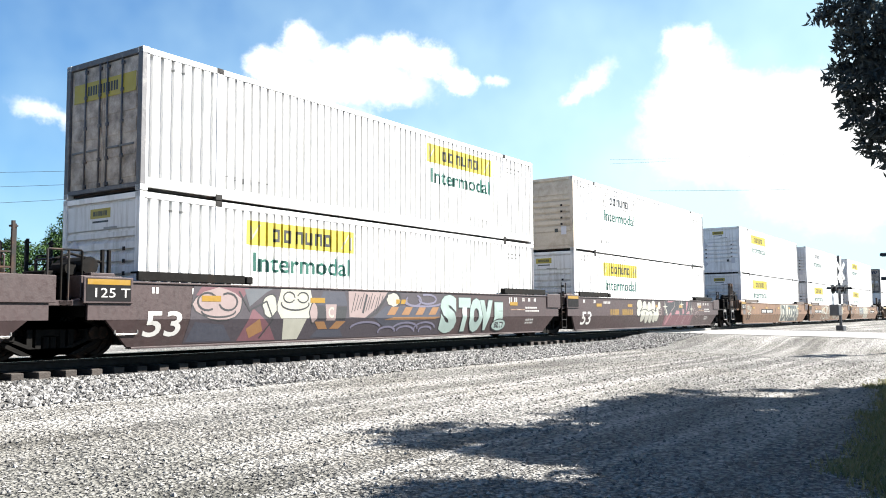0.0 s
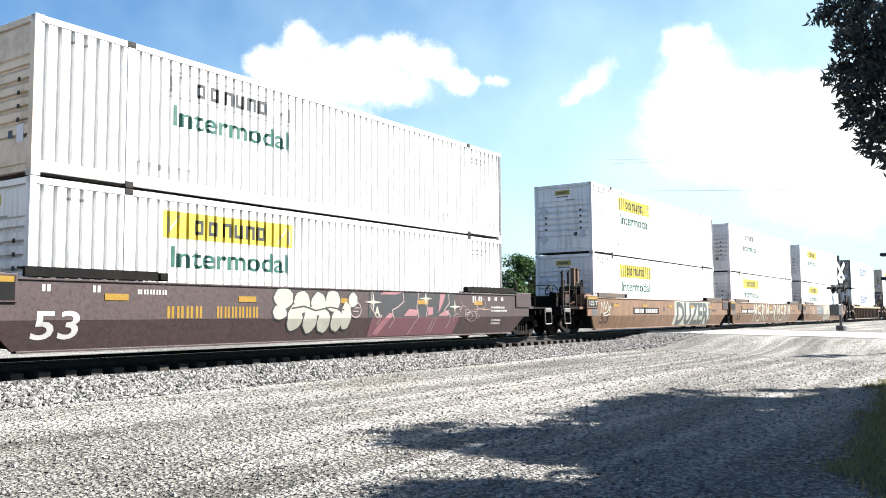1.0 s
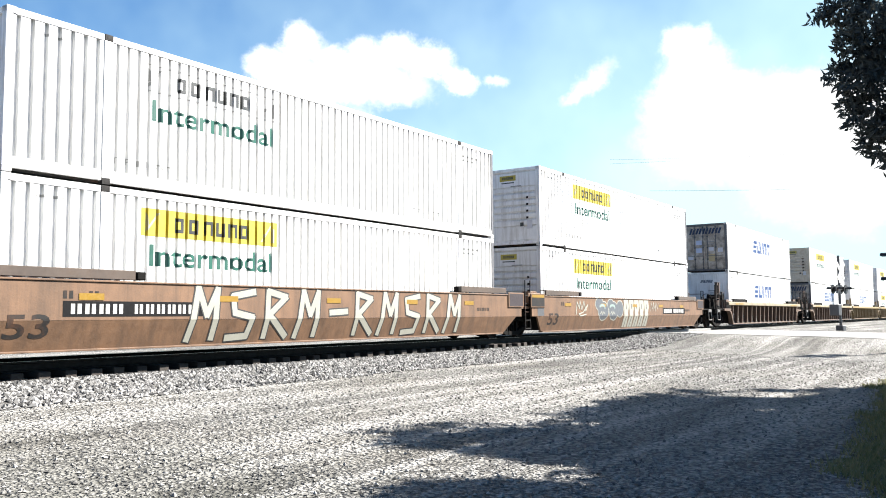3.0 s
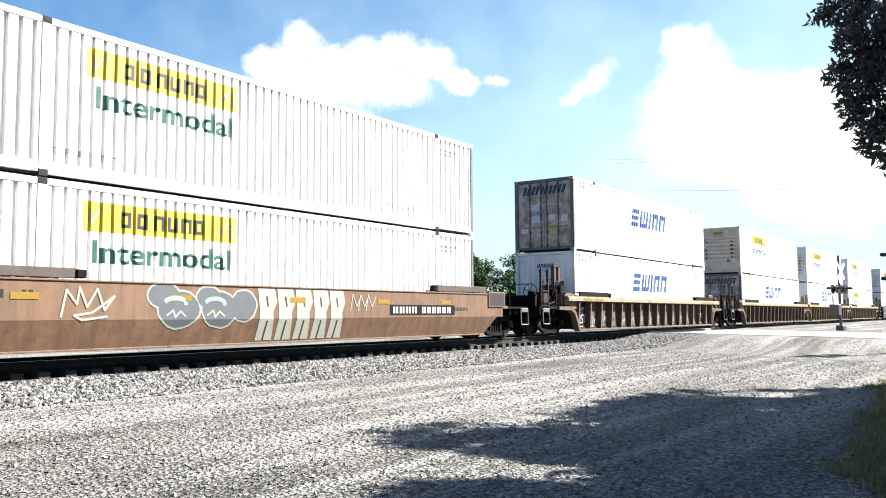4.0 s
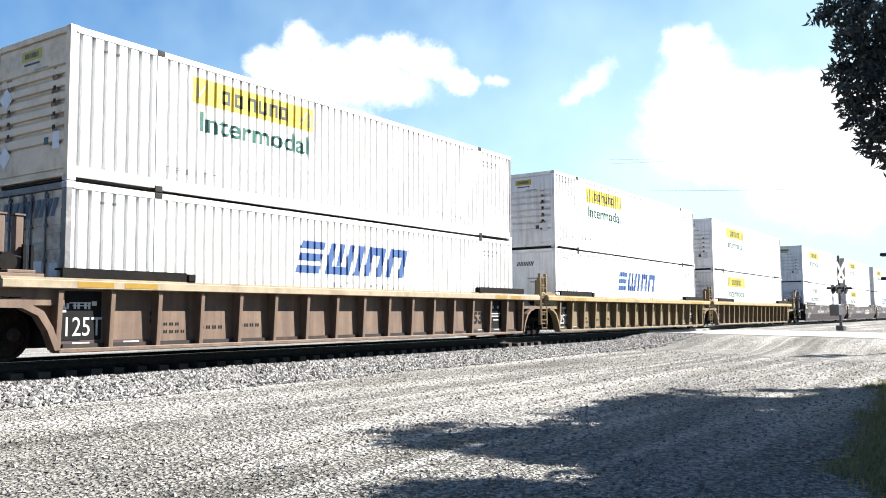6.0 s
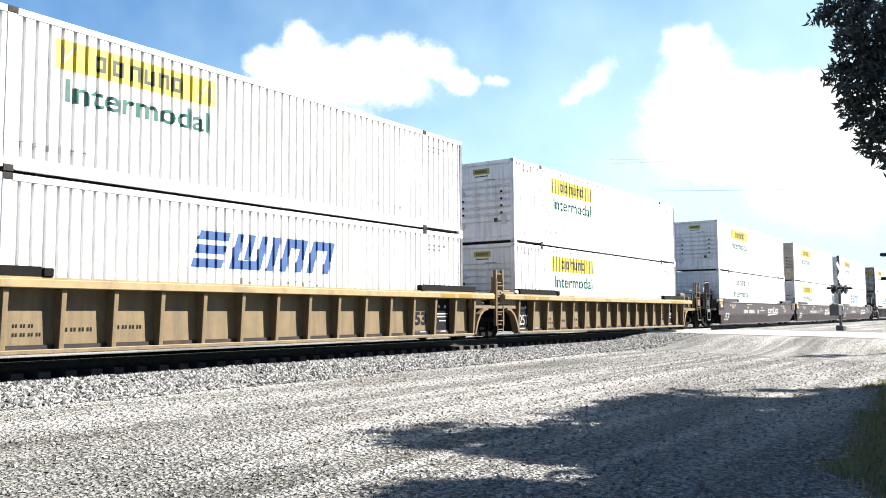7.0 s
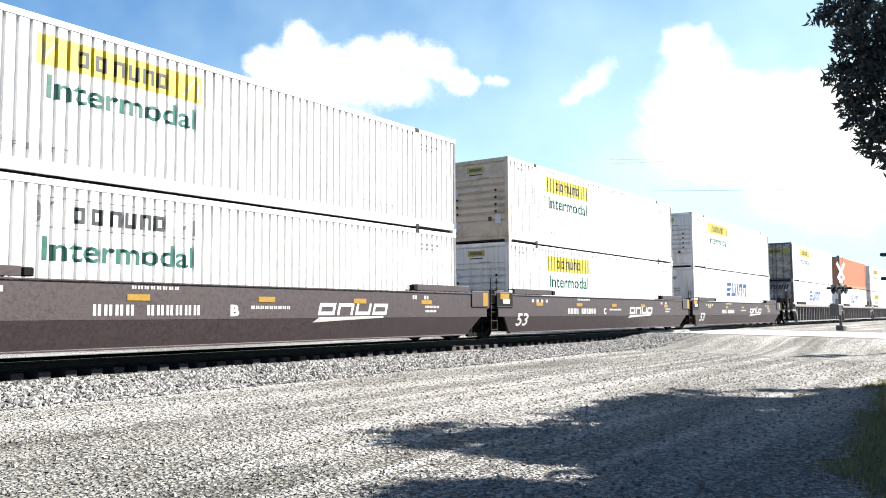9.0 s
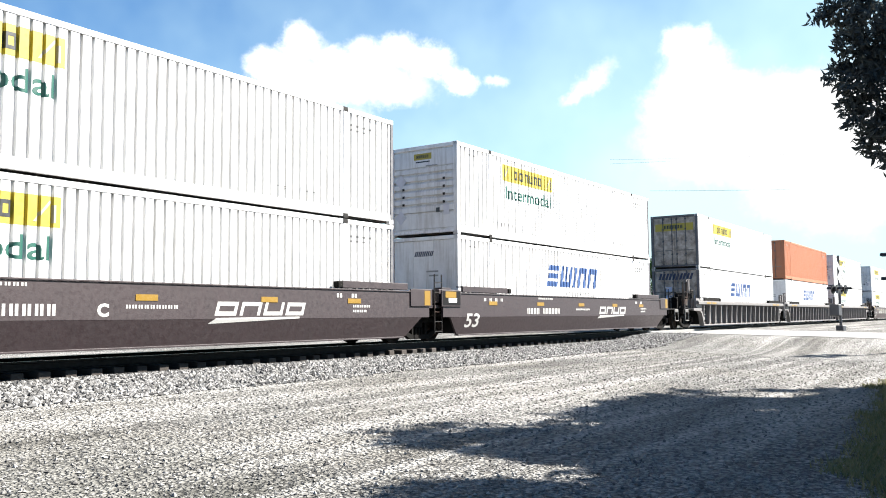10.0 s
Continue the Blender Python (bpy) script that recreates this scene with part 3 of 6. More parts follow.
def end_frame():
    bm = box(0.0, 0.12, -WID / 2, -WID / 2 + 0.14, 0.0, HIGH, 0.008)
    add_box(bm, 0.0, 0.12, WID / 2 - 0.14, WID / 2, 0.0, HIGH, 0.008)
    add_box(bm, 0.004, 0.116, -WID / 2 + 0.142, WID / 2 - 0.142, HIGH - 0.12, HIGH - 0.004, 0.006)
    add_box(bm, 0.004, 0.116, -WID / 2 + 0.142, WID / 2 - 0.142, 0.075, 0.16, 0.006)
    return bm


def nose_sheet():
    """Closed end with shallow level ribs."""
    bm = bmesh.new()
    lo, hi = -WID / 2 + 0.14, WID / 2 - 0.14
    zs = [(0.16, 0.06), (0.22, 0.06), (0.23, 0.030), (0.68, 0.030), (0.69, 0.085), (0.74, 0.085), (0.76, 0.030)]
    z = 0.92
    while z < 2.0:
        zs += [(z, 0.030), (z + 0.080, 0.100), (z + 0.105, 0.100), (z + 0.113, 0.030)]
        z += 0.245
    zs += [(2.12, 0.030), (2.13, 0.075), (2.17, 0.075), (2.19, 0.030), (HIGH - 0.17, 0.030), (HIGH - 0.15, 0.07), (HIGH - 0.12, 0.07)]
    rows = [(bm.verts.new((x, lo, z)), bm.verts.new((x, hi, z))) for z, x in zs]
    for a, b in zip(rows, rows[1:]):
        bm.faces.new((a[0], a[1], b[1], b[0]))
    a, b = rows[0], rows[-1]
    back = [bm.verts.new((0.11, y, z)) for y, z in ((lo, zs[0][0]), (hi, zs[0][0]), (hi, zs[-1][0]), (lo, zs[-1][0]))]
    bm.faces.new(back)
    return bm


NOSE_LO, NOSE_W = -WID / 2 + 0.142, (WID - 0.284) / 3


def plain_nose():
    """Backing of a closed flat end."""
    return box(0.055, 0.098, NOSE_LO, -NOSE_LO, 0.165, HIGH - 0.125)


def nose_panel():
    """One upright sheet of a closed flat end."""
    return box(0.034, 0.056, 0.008, NOSE_W - 0.008, 0.17, HIGH - 0.13, 0.006)


def notch():
    """Dark plate at the end of a level rib; its colour stands for the shade in a pocket."""
    return box(0.024, 0.034, -0.045, 0.045, -0.03, 0.05, 0.004)


def diamond():
    bm = bmesh.new()
    add_box(bm, 0.022, 0.030, -0.16, 0.16, -0.16, 0.16)
    bmesh.ops.rotate(bm, verts=bm.verts, cent=(0, 0, 0), matrix=Matrix.Rotation(radians(45), 3, "X"))
    return bm


def door_leaf(side):
    lo, hi = (-WID / 2 + 0.15, -0.006) if side < 0 else (0.006, WID / 2 - 0.15)
    bm = box(0.055, 0.10, lo, hi, 0.17, HIGH - 0.13, 0.006)
    n = 5
    for i in range(n):
        z0 = 0.30 + i * (HIGH - 0.62) / n
        add_box(bm, 0.042, 0.0555, lo + 0.07, hi - 0.07, z0, z0 + 0.30, 0.004)
    return bm


def lock_rod(y):
    bm = tube((0.022, y, 0.10), (0.022, y, HIGH - 0.10), 0.019, 8)
    for z in (0.22, 0.75, 1.45, 2.1, HIGH - 0.22):
        add_box(bm, 0.012, 0.054, y - 0.045, y + 0.045, z - 0.035, z + 0.035)
    return bm


def rod_handle(y, s):
    return box(0.006, 0.022, min(y, y + s * 0.42), max(y, y + s * 0.42), 0.93, 0.97, 0.004)


def castings():
    out = []
    for x in (0.0, POSTS[0] - 0.089, POSTS[1] - 0.089, LEN - 0.178):
        for y in (-WID / 2 - 0.004, WID / 2 - 0.158):
            for z in (-0.004, HIGH - 0.116):
                out.append((x, y, z))
    return out


def cornerbox():
    bm = box(0, 0.178, 0, 0.162, 0, 0.12, 0.008)
    add_box(bm, 0.05, 0.128, -0.003, 0.001, 0.035, 0.085)
    return bm


def make_container(livery, nose, turned=False, paint=None, stained=False):
    """A 53-foot container; x runs from the leading end at 0. nose: 'doors' or 'wall' at the leading end. turned: logo at the trailing half."""
    paint = paint or white_paint
    ob = new("shipping_container")
    end_paint = paint if paint is not white_paint else (stained_white if stained else shaded_end_white)
    sheet = kept("side_sheet", side_sheet, paint)
    a = part("side_wall", sheet, paint, ob, "corrugated side wall")
    b = part("side_wall", sheet, paint, ob)
    b.matrix_basis = pose(LEN, 0, 0, 0, 0, 180)
    part("roof", kept("roof", lambda: box(0.05, LEN - 0.05, -WID / 2 + 0.02, WID / 2 - 0.02, HIGH - 0.05, HIGH - 0.012, 0.01), paint), paint, ob)
    part("floor_frame", kept("floor_frame", lambda: box(0.13, LEN - 0.13, -WID / 2 + 0.09, WID / 2 - 0.09, 0.03, 0.20), dark_gap), dark_gap, ob, "dark steel floor frame")

    def long_rails(z0, z1, proud):
        bm = bmesh.new()
        for x0, x1 in ((0.122, POSTS[0] - 0.091), (POSTS[0] + 0.091, POSTS[1] - 0.091), (POSTS[1] + 0.091, LEN - 0.122)):
            low = z0 + (0.03 if z0 < 1 and (x0 < 1 or x1 > LEN - 1) else 0.0)
            add_box(bm, x0, x1, -WID / 2 + 0.006 - proud, -WID / 2 + 0.085, low, z1, 0.006)
        return bm
    for nm, key, z0, z1 in (("bottom_rail", "bottom_rail", 0.040, 0.265), ("top_rail", "top_rail", HIGH - 0.125, HIGH - 0.004)):
        me = kept(key, lambda: long_rails(z0, z1, 0.0), paint)
        part(nm, me, paint, ob)
        part(nm, me, paint, ob).matrix_basis = pose(LEN, 0, 0, 0, 0, 180)
    pm = kept("lift_post", lambda: box(-0.088, 0.088, -WID / 2, -WID / 2 + 0.08, 0.118, HIGH - 0.118, 0.006), paint)
    for x in POSTS:
        part("lift_post", pm, paint, ob).matrix_basis = pose(x, 0, 0)
        part("lift_post", pm, paint, ob).matrix_basis = pose(x, 0, 0, 0, 0, 180)
    for x, y, z in castings():
        cp = paint if x < 0.5 or x > LEN - 0.5 else dark_gap
        part("corner_casting", kept("corner_casting", cornerbox, cp), cp, ob).matrix_basis = pose(x, y, z)
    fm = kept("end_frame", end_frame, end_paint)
    for lead in (True, False):
        doors = (nose == "doors") == lead
        place = pose(0, 0, 0) if lead else pose(LEN, 0, 0, 0, 0, 180)
        if doors and paint is white_paint:
            part("end_frame", kept("end_frame", end_frame, door_frame_dark), door_frame_dark, ob, "blackened steel door frame").matrix_basis = place
        else:
            part("end_frame", fm if lead else kept("end_frame", end_frame, paint), None, ob).matrix_basis = place
        if doors:
            dp = door_grey if paint is white_paint else paint
            for s in (-1, 1):
                d = part("door", kept(("door", s), lambda: door_leaf(s), dp), dp, ob, "grimy grey container door")
                d.matrix_basis = place
                for y in (0.13, 0.62):
                    part("lock_rod", kept(("lock_rod", y * s), lambda: lock_rod(y * s), door_frame_dark, True), None, d, "vertical steel lock rod")
                    part("handle", kept(("handle", y * s), lambda: rod_handle(y * s, s), galv), galv, d)
        else:
            if livery == "blue":
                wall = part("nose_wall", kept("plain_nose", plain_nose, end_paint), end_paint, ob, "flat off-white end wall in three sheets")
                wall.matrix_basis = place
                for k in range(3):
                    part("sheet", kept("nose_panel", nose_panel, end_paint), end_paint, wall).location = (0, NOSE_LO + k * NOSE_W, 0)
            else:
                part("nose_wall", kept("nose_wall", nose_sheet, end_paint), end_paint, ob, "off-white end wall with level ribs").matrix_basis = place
        if lead:
            end_marks(ob, livery, doors)
            if doors and livery == "blue":
                door_labels(ob)
            elif not doors and livery != "blue":
                nose_fittings(ob)
    side_marks(ob, livery, turned)
    return ob


def nose_fittings(ob):
    """Placards, and dark plates for the rib pockets, of a ribbed end."""
    me = kept("notch", notch, dark_gap)
    for y in (-0.78, 0.78):
        for z in (1.02, 1.265, 1.51, 1.755):
            part("rib_pocket", me, dark_gap, ob, "dark plate drawn as a pocket at a rib end").location = (0, y, z)
    for z in (0.62, 1.78):
        part("placard", kept("diamond", diamond, grey_label), grey_label, ob, "grey diamond placard").location = (0, 0.88, z)
    part("placard", kept("square_placard", lambda: yz_plate((-0.62, -0.48), (0.72, 0.86), 0.030), dark_paint), dark_paint, ob, "small black square plate")
    part("placard", kept("tall_placard", lambda: yz_plate((-0.98, -0.76), (0.62, 0.94), 0.030), grey_label), grey_label, ob, "pale upright plate")


def door_labels(ob):
    """Films and plates stuck on the door leaves."""
    for k, (y0, y1, z0, z1, m, lb) in enumerate(((0.20, 0.55, 1.15, 1.42, pale_blue_label, "pale blue label"), (0.20, 0.55, 1.62, 1.88, pale_blue_label, "pale blue label"), (-0.55, -0.20, 0.62, 1.05, tan_label, "tan label"),
                                        (-1.02, -0.74, 1.15, 1.40, grey_label, "grey label"), (0.72, 1.05, 0.75, 1.0, grey_label, "grey label"), (-0.50, -0.20, 1.25, 1.45, grey_label, "grey label"))):
        part("label", kept(("door_label", k), lambda: yz_plate((y0, y1), (z0, z1), 0.040), m), m, ob, lb)


def yz_plate(ys, zs, x, thick=0.004):
    return box(x - thick, x, ys[0], ys[1], zs[0], zs[1])


def end_marks(ob, livery, doors):
    """Marks on the leading end; seen from outside, the near side is at -y."""
    x = 0.040 if doors else 0.033
    if livery == "yellow":
        if doors:
            part("logo_panel", kept("door_logo", lambda: yz_plate((-1.05, 1.05), (2.02, 2.42), x), yellow_paint), yellow_paint, ob, "yellow brand panel across the doors")
            part("logo_mark", kept("door_bars", lambda: end_strokes(-0.50, 0.56, 2.13, 0.20, 6, x - 0.006), dark_paint), dark_paint, ob)
        else:
            part("logo_panel", kept("nose_logo", lambda: yz_plate((-0.32, 0.36), (2.42, 2.62), x), yellow_paint), yellow_paint, ob, "small yellow brand panel")
            part("logo_mark", kept("nose_bars", lambda: end_strokes(-0.22, 0.26, 2.47, 0.10, 6, x - 0.006), dark_paint), dark_paint, ob)
            part("stencil", kept("nose_stencil", lambda: yz_plate((-0.25, 0.28), (2.33, 2.37), x), dark_paint), dark_paint, ob)
            part("stencil", kept("nose_code", lambda: yz_plate((-0.55, -0.10), (2.19, 2.23), x), faint_paint), faint_paint, ob)
    elif livery == "blue":
        h, z = (0.34, 2.26) if doors else (0.16, 2.25)
        wd = 0.95 if doors else 0.36
        part("logo_mark", kept(("end_blue", doors), lambda: end_strokes(-wd, wd, z, h, 5, x - 0.004, 0.35), navy_paint), navy_paint, ob, "dark slanted brand strokes")
        for k in range(2):
            part("stencil", kept(("end_stencil", doors, k), lambda: yz_plate((-0.55, -0.10 - 0.1 * k), (1.75 - 0.13 * k, 1.80 - 0.13 * k), x), faint_paint), faint_paint, ob)


def end_strokes(y0, y1, z, h, n, x, slant=0.0):
    """Plain strokes on an end, running from +y to -y as one reads them."""
    bm = bmesh.new()
    w = (y1 - y0) / n
    for i in range(n):
        a = y1 - i * w
        quads = [(a, a - w * 0.32, 0, h), (a - w * 0.46, a - w * 0.80, 0, h)]
        for p, q, z0, z1 in quads:
            vs = [bm.verts.new((x, yy - slant * zz, z + zz)) for yy, zz in ((p, z0), (q, z0), (q, z1), (p, z1))]
            bm.faces.new(vs)
    return bm


def side_marks(ob, livery, turned):
    s = LEN - 2.78 - 3.66 if turned else 2.78
    if livery in ("yellow", "plain_yellow"):
        if livery == "yellow":
            part("logo_panel", decal("yellow_panel", lambda: flat_quads([rect(0, 3.66, 0, 0.55)]), s, 2.00, yellow_paint), None, ob, "yellow brand panel on the side")
        else:
            th = 0.018
            part("logo_panel", decal("outline_panel", lambda: flat_quads([rect(0, 3.66, 0, th), rect(0, 3.66, 0.55 - th, 0.55), rect(0, th, th + 0.001, 0.549 - th),
                                     rect(3.66 - th, 3.66, th + 0.001, 0.549 - th)]), s, 2.00, faint_paint), None, ob, "faded outline of a brand panel")
        me = decal("brand_strokes", lambda: strokes(WORD_DARK), s + 0.80, 2.11, dark_paint)
        part("logo_mark", me, None, ob).location = (0, -0.003, 0)
        wedge = [((0.08, 0.08), (0.14, 0.08), (0.44, 0.47), (0.38, 0.47)), ((0.10, 0.47), (0.16, 0.47), (0.18, 0.20), (0.14, 0.20)),
                 ((3.14, 0.08), (3.20, 0.08), (3.50, 0.47), (3.44, 0.47)), ((3.52, 0.08), (3.57, 0.08), (3.57, 0.40), (3.52, 0.40))]
        for k, q in enumerate(wedge):
            part("logo_shape", decal(("scroll_shape", k), lambda: flat_quads([q]), s, 2.00, faint_paint), None, ob).location = (0, -0.003 - 0.0008 * k, 0)
        part("lettering", decal("word_intermodal", lambda: stretched_text("Intermodal", 3.30, 0.42, 0.010), s + 0.16, 1.42, green_paint), None, ob, "dark green word Intermodal")
        for x in (2.15, LEN - 4.4):
            part("stencil", decal("lift_stencil", lambda: stretched_text("TOP LIFT ONLY", 1.35, 0.12), x, 0.44, faint_paint), None, ob)
    elif livery == "blue":
        part("logo_mark", decal("slanted_strokes", lambda: strokes(WORD_BLUE, 0.33), 5.85, 1.44, blue_paint), None, ob, "large slanted blue brand strokes")
        part("lettering", decal("word_caps", lambda: stretched_text("INTERMODAL", 2.9, 0.20), 7.2, 1.06, faint_paint), None, ob, "thin grey word INTERMODAL")
    if livery == "blue":
        # dark plates on the rail; their colour stands for the shade inside slots
        slot = kept("rail_slot", lambda: box(-0.11, 0.11, -WID / 2 + 0.001, -WID / 2 + 0.012, -0.018, 0.018), dark_gap)
        for i in range(11):
            part("rail_slot", slot, None, ob, "dark plate drawn as a slot in the bottom rail").location = (2.75 + i * 1.06, 0, 0.155)
    for k, (x, z, w, h) in enumerate(((LEN - 1.75, 2.42, 0.92, 0.05), (LEN - 1.75, 2.30, 0.60, 0.04), (0.62, 2.52, 0.55, 0.05))):
        part("stencil", decal(("code_bar", k), lambda: flat_quads([rect(0, w, 0, h)]), x, z, faint_paint), None, ob)


def stretched_text(body, width, height, bold=0.0):
    me = text_mesh(body, height, green_paint, bold)
    w = max(v.co.x for v in me.vertices) - min(v.co.x for v in me.vertices)
    me.transform(Matrix.Diagonal((width / w, 1, 1, 1)))
    bm = bmesh.new()
    bm.from_mesh(me)
    bm.to_mesh(me)
    bm.free()
    return me

# ---- well cars ----
SIDE = 1.595
WHEEL_R = 0.483


def smooth_side():
    """Plate side: upright upper band, lower band leaning in, cut up at the ends over the trucks."""
    bm = bmesh.new()
    upper = [(-1.25, 0.72), (LEN + 1.25, 0.72), (LEN + 1.25, 1.40), (-1.25, 1.40)]
    add_prism(bm, upper, -SIDE, -SIDE + 0.06)
    lower = [(-0.88, 0.715, -SIDE), (LEN + 0.88, 0.715, -SIDE), (LEN + 0.32, 0.205, -SIDE + 0.16), (-0.32, 0.205, -SIDE + 0.16)]
    a = [bm.verts.new((x, y, z)) for x, z, y in lower]
    b = [bm.verts.new((x, y + 0.06, z)) for x, z, y in lower]
    bm.faces.new(a)
    bm.faces.new(b[::-1])
    for i in range(4):
        j = (i + 1) % 4
        bm.faces.new((a[j], a[i], b[i], b[j]))
    add_box(bm, -1.25, LEN + 1.25, -SIDE - 0.025, -SIDE + 0.20, 1.405, 1.44, 0.006)
    add_box(bm, -0.25, LEN + 0.25, -SIDE + 0.13, -SIDE + 0.30, 0.165, 0.203, 0.006)
    return bm


def ribbed_panel():
    bm = bmesh.new()
    out = [(-1.0, 0.95), (-0.62, 0.90), (-0.42, 0.62), (-0.28, 0.20), (LEN + 0.28, 0.20), (LEN + 0.42, 0.62), (LEN + 0.62, 0.90), (LEN + 1.0, 0.95), (LEN + 1.0, 1.30), (-1.0, 1.30)]
    add_prism(bm, out, -SIDE + 0.245, -SIDE + 0.275)
    add_box(bm, 0.3, LEN - 0.3, -SIDE + 0.237, -SIDE + 0.244, 0.30, 0.90, 0.002)
    return bm


def rib_post():
    bm = bmesh.new()
    prof = [(-SIDE + 0.244, 0.16), (-SIDE + 0.07, 0.16), (-SIDE + 0.0, 1.26), (-SIDE + 0.244, 1.26)]
    a = [bm.verts.new((-0.05, y, z)) for y, z in prof]
    b = [bm.verts.new((0.05, y, z)) for y, z in prof]
    bm.faces.new(a)
    bm.faces.new(b[::-1])
    for i in range(4):
        j = (i + 1) % 4
        bm.faces.new((a[j], a[i], b[i], b[j]))
    bmesh.ops.bevel(bm, geom=bm.edges[:], offset=0.008, segments=1, affect="EDGES")
    return bm


def end_arch():
    """Curved plate over the truck at the end of a ribbed side."""
    bm = bmesh.new()
    out = [(-0.30, 0.20), (-0.45, 0.55), (-0.62, 0.80), (-0.90, 0.93), (-1.9, 0.95), (-1.9, 1.06), (-0.85, 1.04), (-0.52, 0.88), (-0.34, 0.60), (-0.19, 0.20)]
    return add_prism(bm, out, -SIDE + 0.02, -SIDE + 0.242)


def short_end_arch():
    """Rim of the cut-out beside a truck that two units share."""
    bm = bmesh.new()
    out = [(-0.30, 0.20), (-0.42, 0.52), (-0.58, 0.76), (-0.80, 0.90), (-1.02, 0.94), (-1.02, 1.00), (-0.77, 0.97), (-0.53, 0.81), (-0.36, 0.56), (-0.23, 0.20)]
    return add_prism(bm, out, -SIDE + 0.02, -SIDE + 0.242)


def side_frame_shape(s):
    """Cast truck side frame with two window openings, built of its members."""
    bm = bmesh.new()
    y0, y1 = s * 0.94, s * 1.08
    y0, y1 = min(y0, y1), max(y0, y1)
    add_prism(bm, [(-1.12, 0.52), (-0.70, 0.70), (0.70, 0.70), (1.12, 0.52), (1.12, 0.40), (0.66, 0.56), (-0.66, 0.56), (-1.12, 0.40)], y0, y1)
    add_prism(bm, [(-1.05, 0.40), (-0.85, 0.42), (-0.34, 0.22), (0.34, 0.22), (0.85, 0.42), (1.05, 0.40), (0.42, 0.10), (-0.42, 0.10)], y0, y1)
    for x in (-0.36, 0.26):
        add_box(bm, x, x + 0.10, y0 + 0.01, y1 - 0.01, 0.20, 0.58)
    for x in (-0.915, 0.915):
        add_box(bm, x - 0.17, x + 0.17, y0 - 0.02, y1 + 0.02, 0.34, 0.56, 0.02)
    for x in (-0.14, 0.0, 0.14):
        add_tube(bm, (x, (y0 + y1) / 2, 0.215), (x, (y0 + y1) / 2, 0.42), 0.055, 8)
    return bm


def wheelset_shape():
    bm = bmesh.new()
    seg = 28
    for s in (-1, 1):
        prof = [(0.09, 0.66), (0.09, 0.82), (0.13, 0.80), (WHEEL_R - 0.09, 0.77), (WHEEL_R - 0.07, 0.815), (WHEEL_R - 0.01, 0.815), (WHEEL_R, 0.72), (WHEEL_R + 0.025, 0.70),
                (WHEEL_R + 0.025, 0.68), (WHEEL_R - 0.07, 0.68), (WHEEL_R - 0.09, 0.73), (0.13, 0.70)]
        rings = [[bm.verts.new((r * math.cos(2 * math.pi * i / seg), s * y, r * math.sin(2 * math.pi * i / seg))) for r, y in prof] for i in range(seg)]
        n = len(prof)
        for i in range(seg):
            for j in range(n):
                bm.faces.new((rings[i][j], rings[i][(j + 1) % n], rings[(i + 1) % seg][(j + 1) % n], rings[(i + 1) % seg][j]))
        for k in range(4):
            c, d = math.cos(k * 1.57), math.sin(k * 1.57)
            add_box(bm, c * 0.22 - 0.02, c * 0.22 + 0.02, min(s * 0.80, s * 0.79), max(s * 0.80, s * 0.79), d * 0.22 - 0.02, d * 0.22 + 0.02)
    add_tube(bm, (0, -1.0, 0), (0, 1.0, 0), 0.085, 12)
    for s in (-1, 1):
        add_tube(bm, (0, s * 0.98, 0), (0, s * 1.12, 0), 0.12, 12)
    return bm


WHEELSETS = []


def add_truck(car, x):
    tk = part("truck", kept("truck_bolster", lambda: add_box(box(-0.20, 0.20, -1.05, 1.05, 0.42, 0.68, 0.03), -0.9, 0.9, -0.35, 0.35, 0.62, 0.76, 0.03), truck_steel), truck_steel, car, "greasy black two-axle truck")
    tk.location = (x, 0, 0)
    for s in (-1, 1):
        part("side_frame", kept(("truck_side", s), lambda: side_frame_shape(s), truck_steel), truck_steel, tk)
    # solid dark block for the brake rigging, added to close the view between wheels
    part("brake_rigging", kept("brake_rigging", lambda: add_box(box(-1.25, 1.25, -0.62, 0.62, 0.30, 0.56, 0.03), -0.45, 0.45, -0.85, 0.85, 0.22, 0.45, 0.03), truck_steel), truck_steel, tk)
    for dx in (-0.915, 0.915):
        w = part("wheelset", kept("wheelset", wheelset_shape, wheel_steel), wheel_steel, tk, "steel wheelset")
        WHEELSETS.append((w, dx))


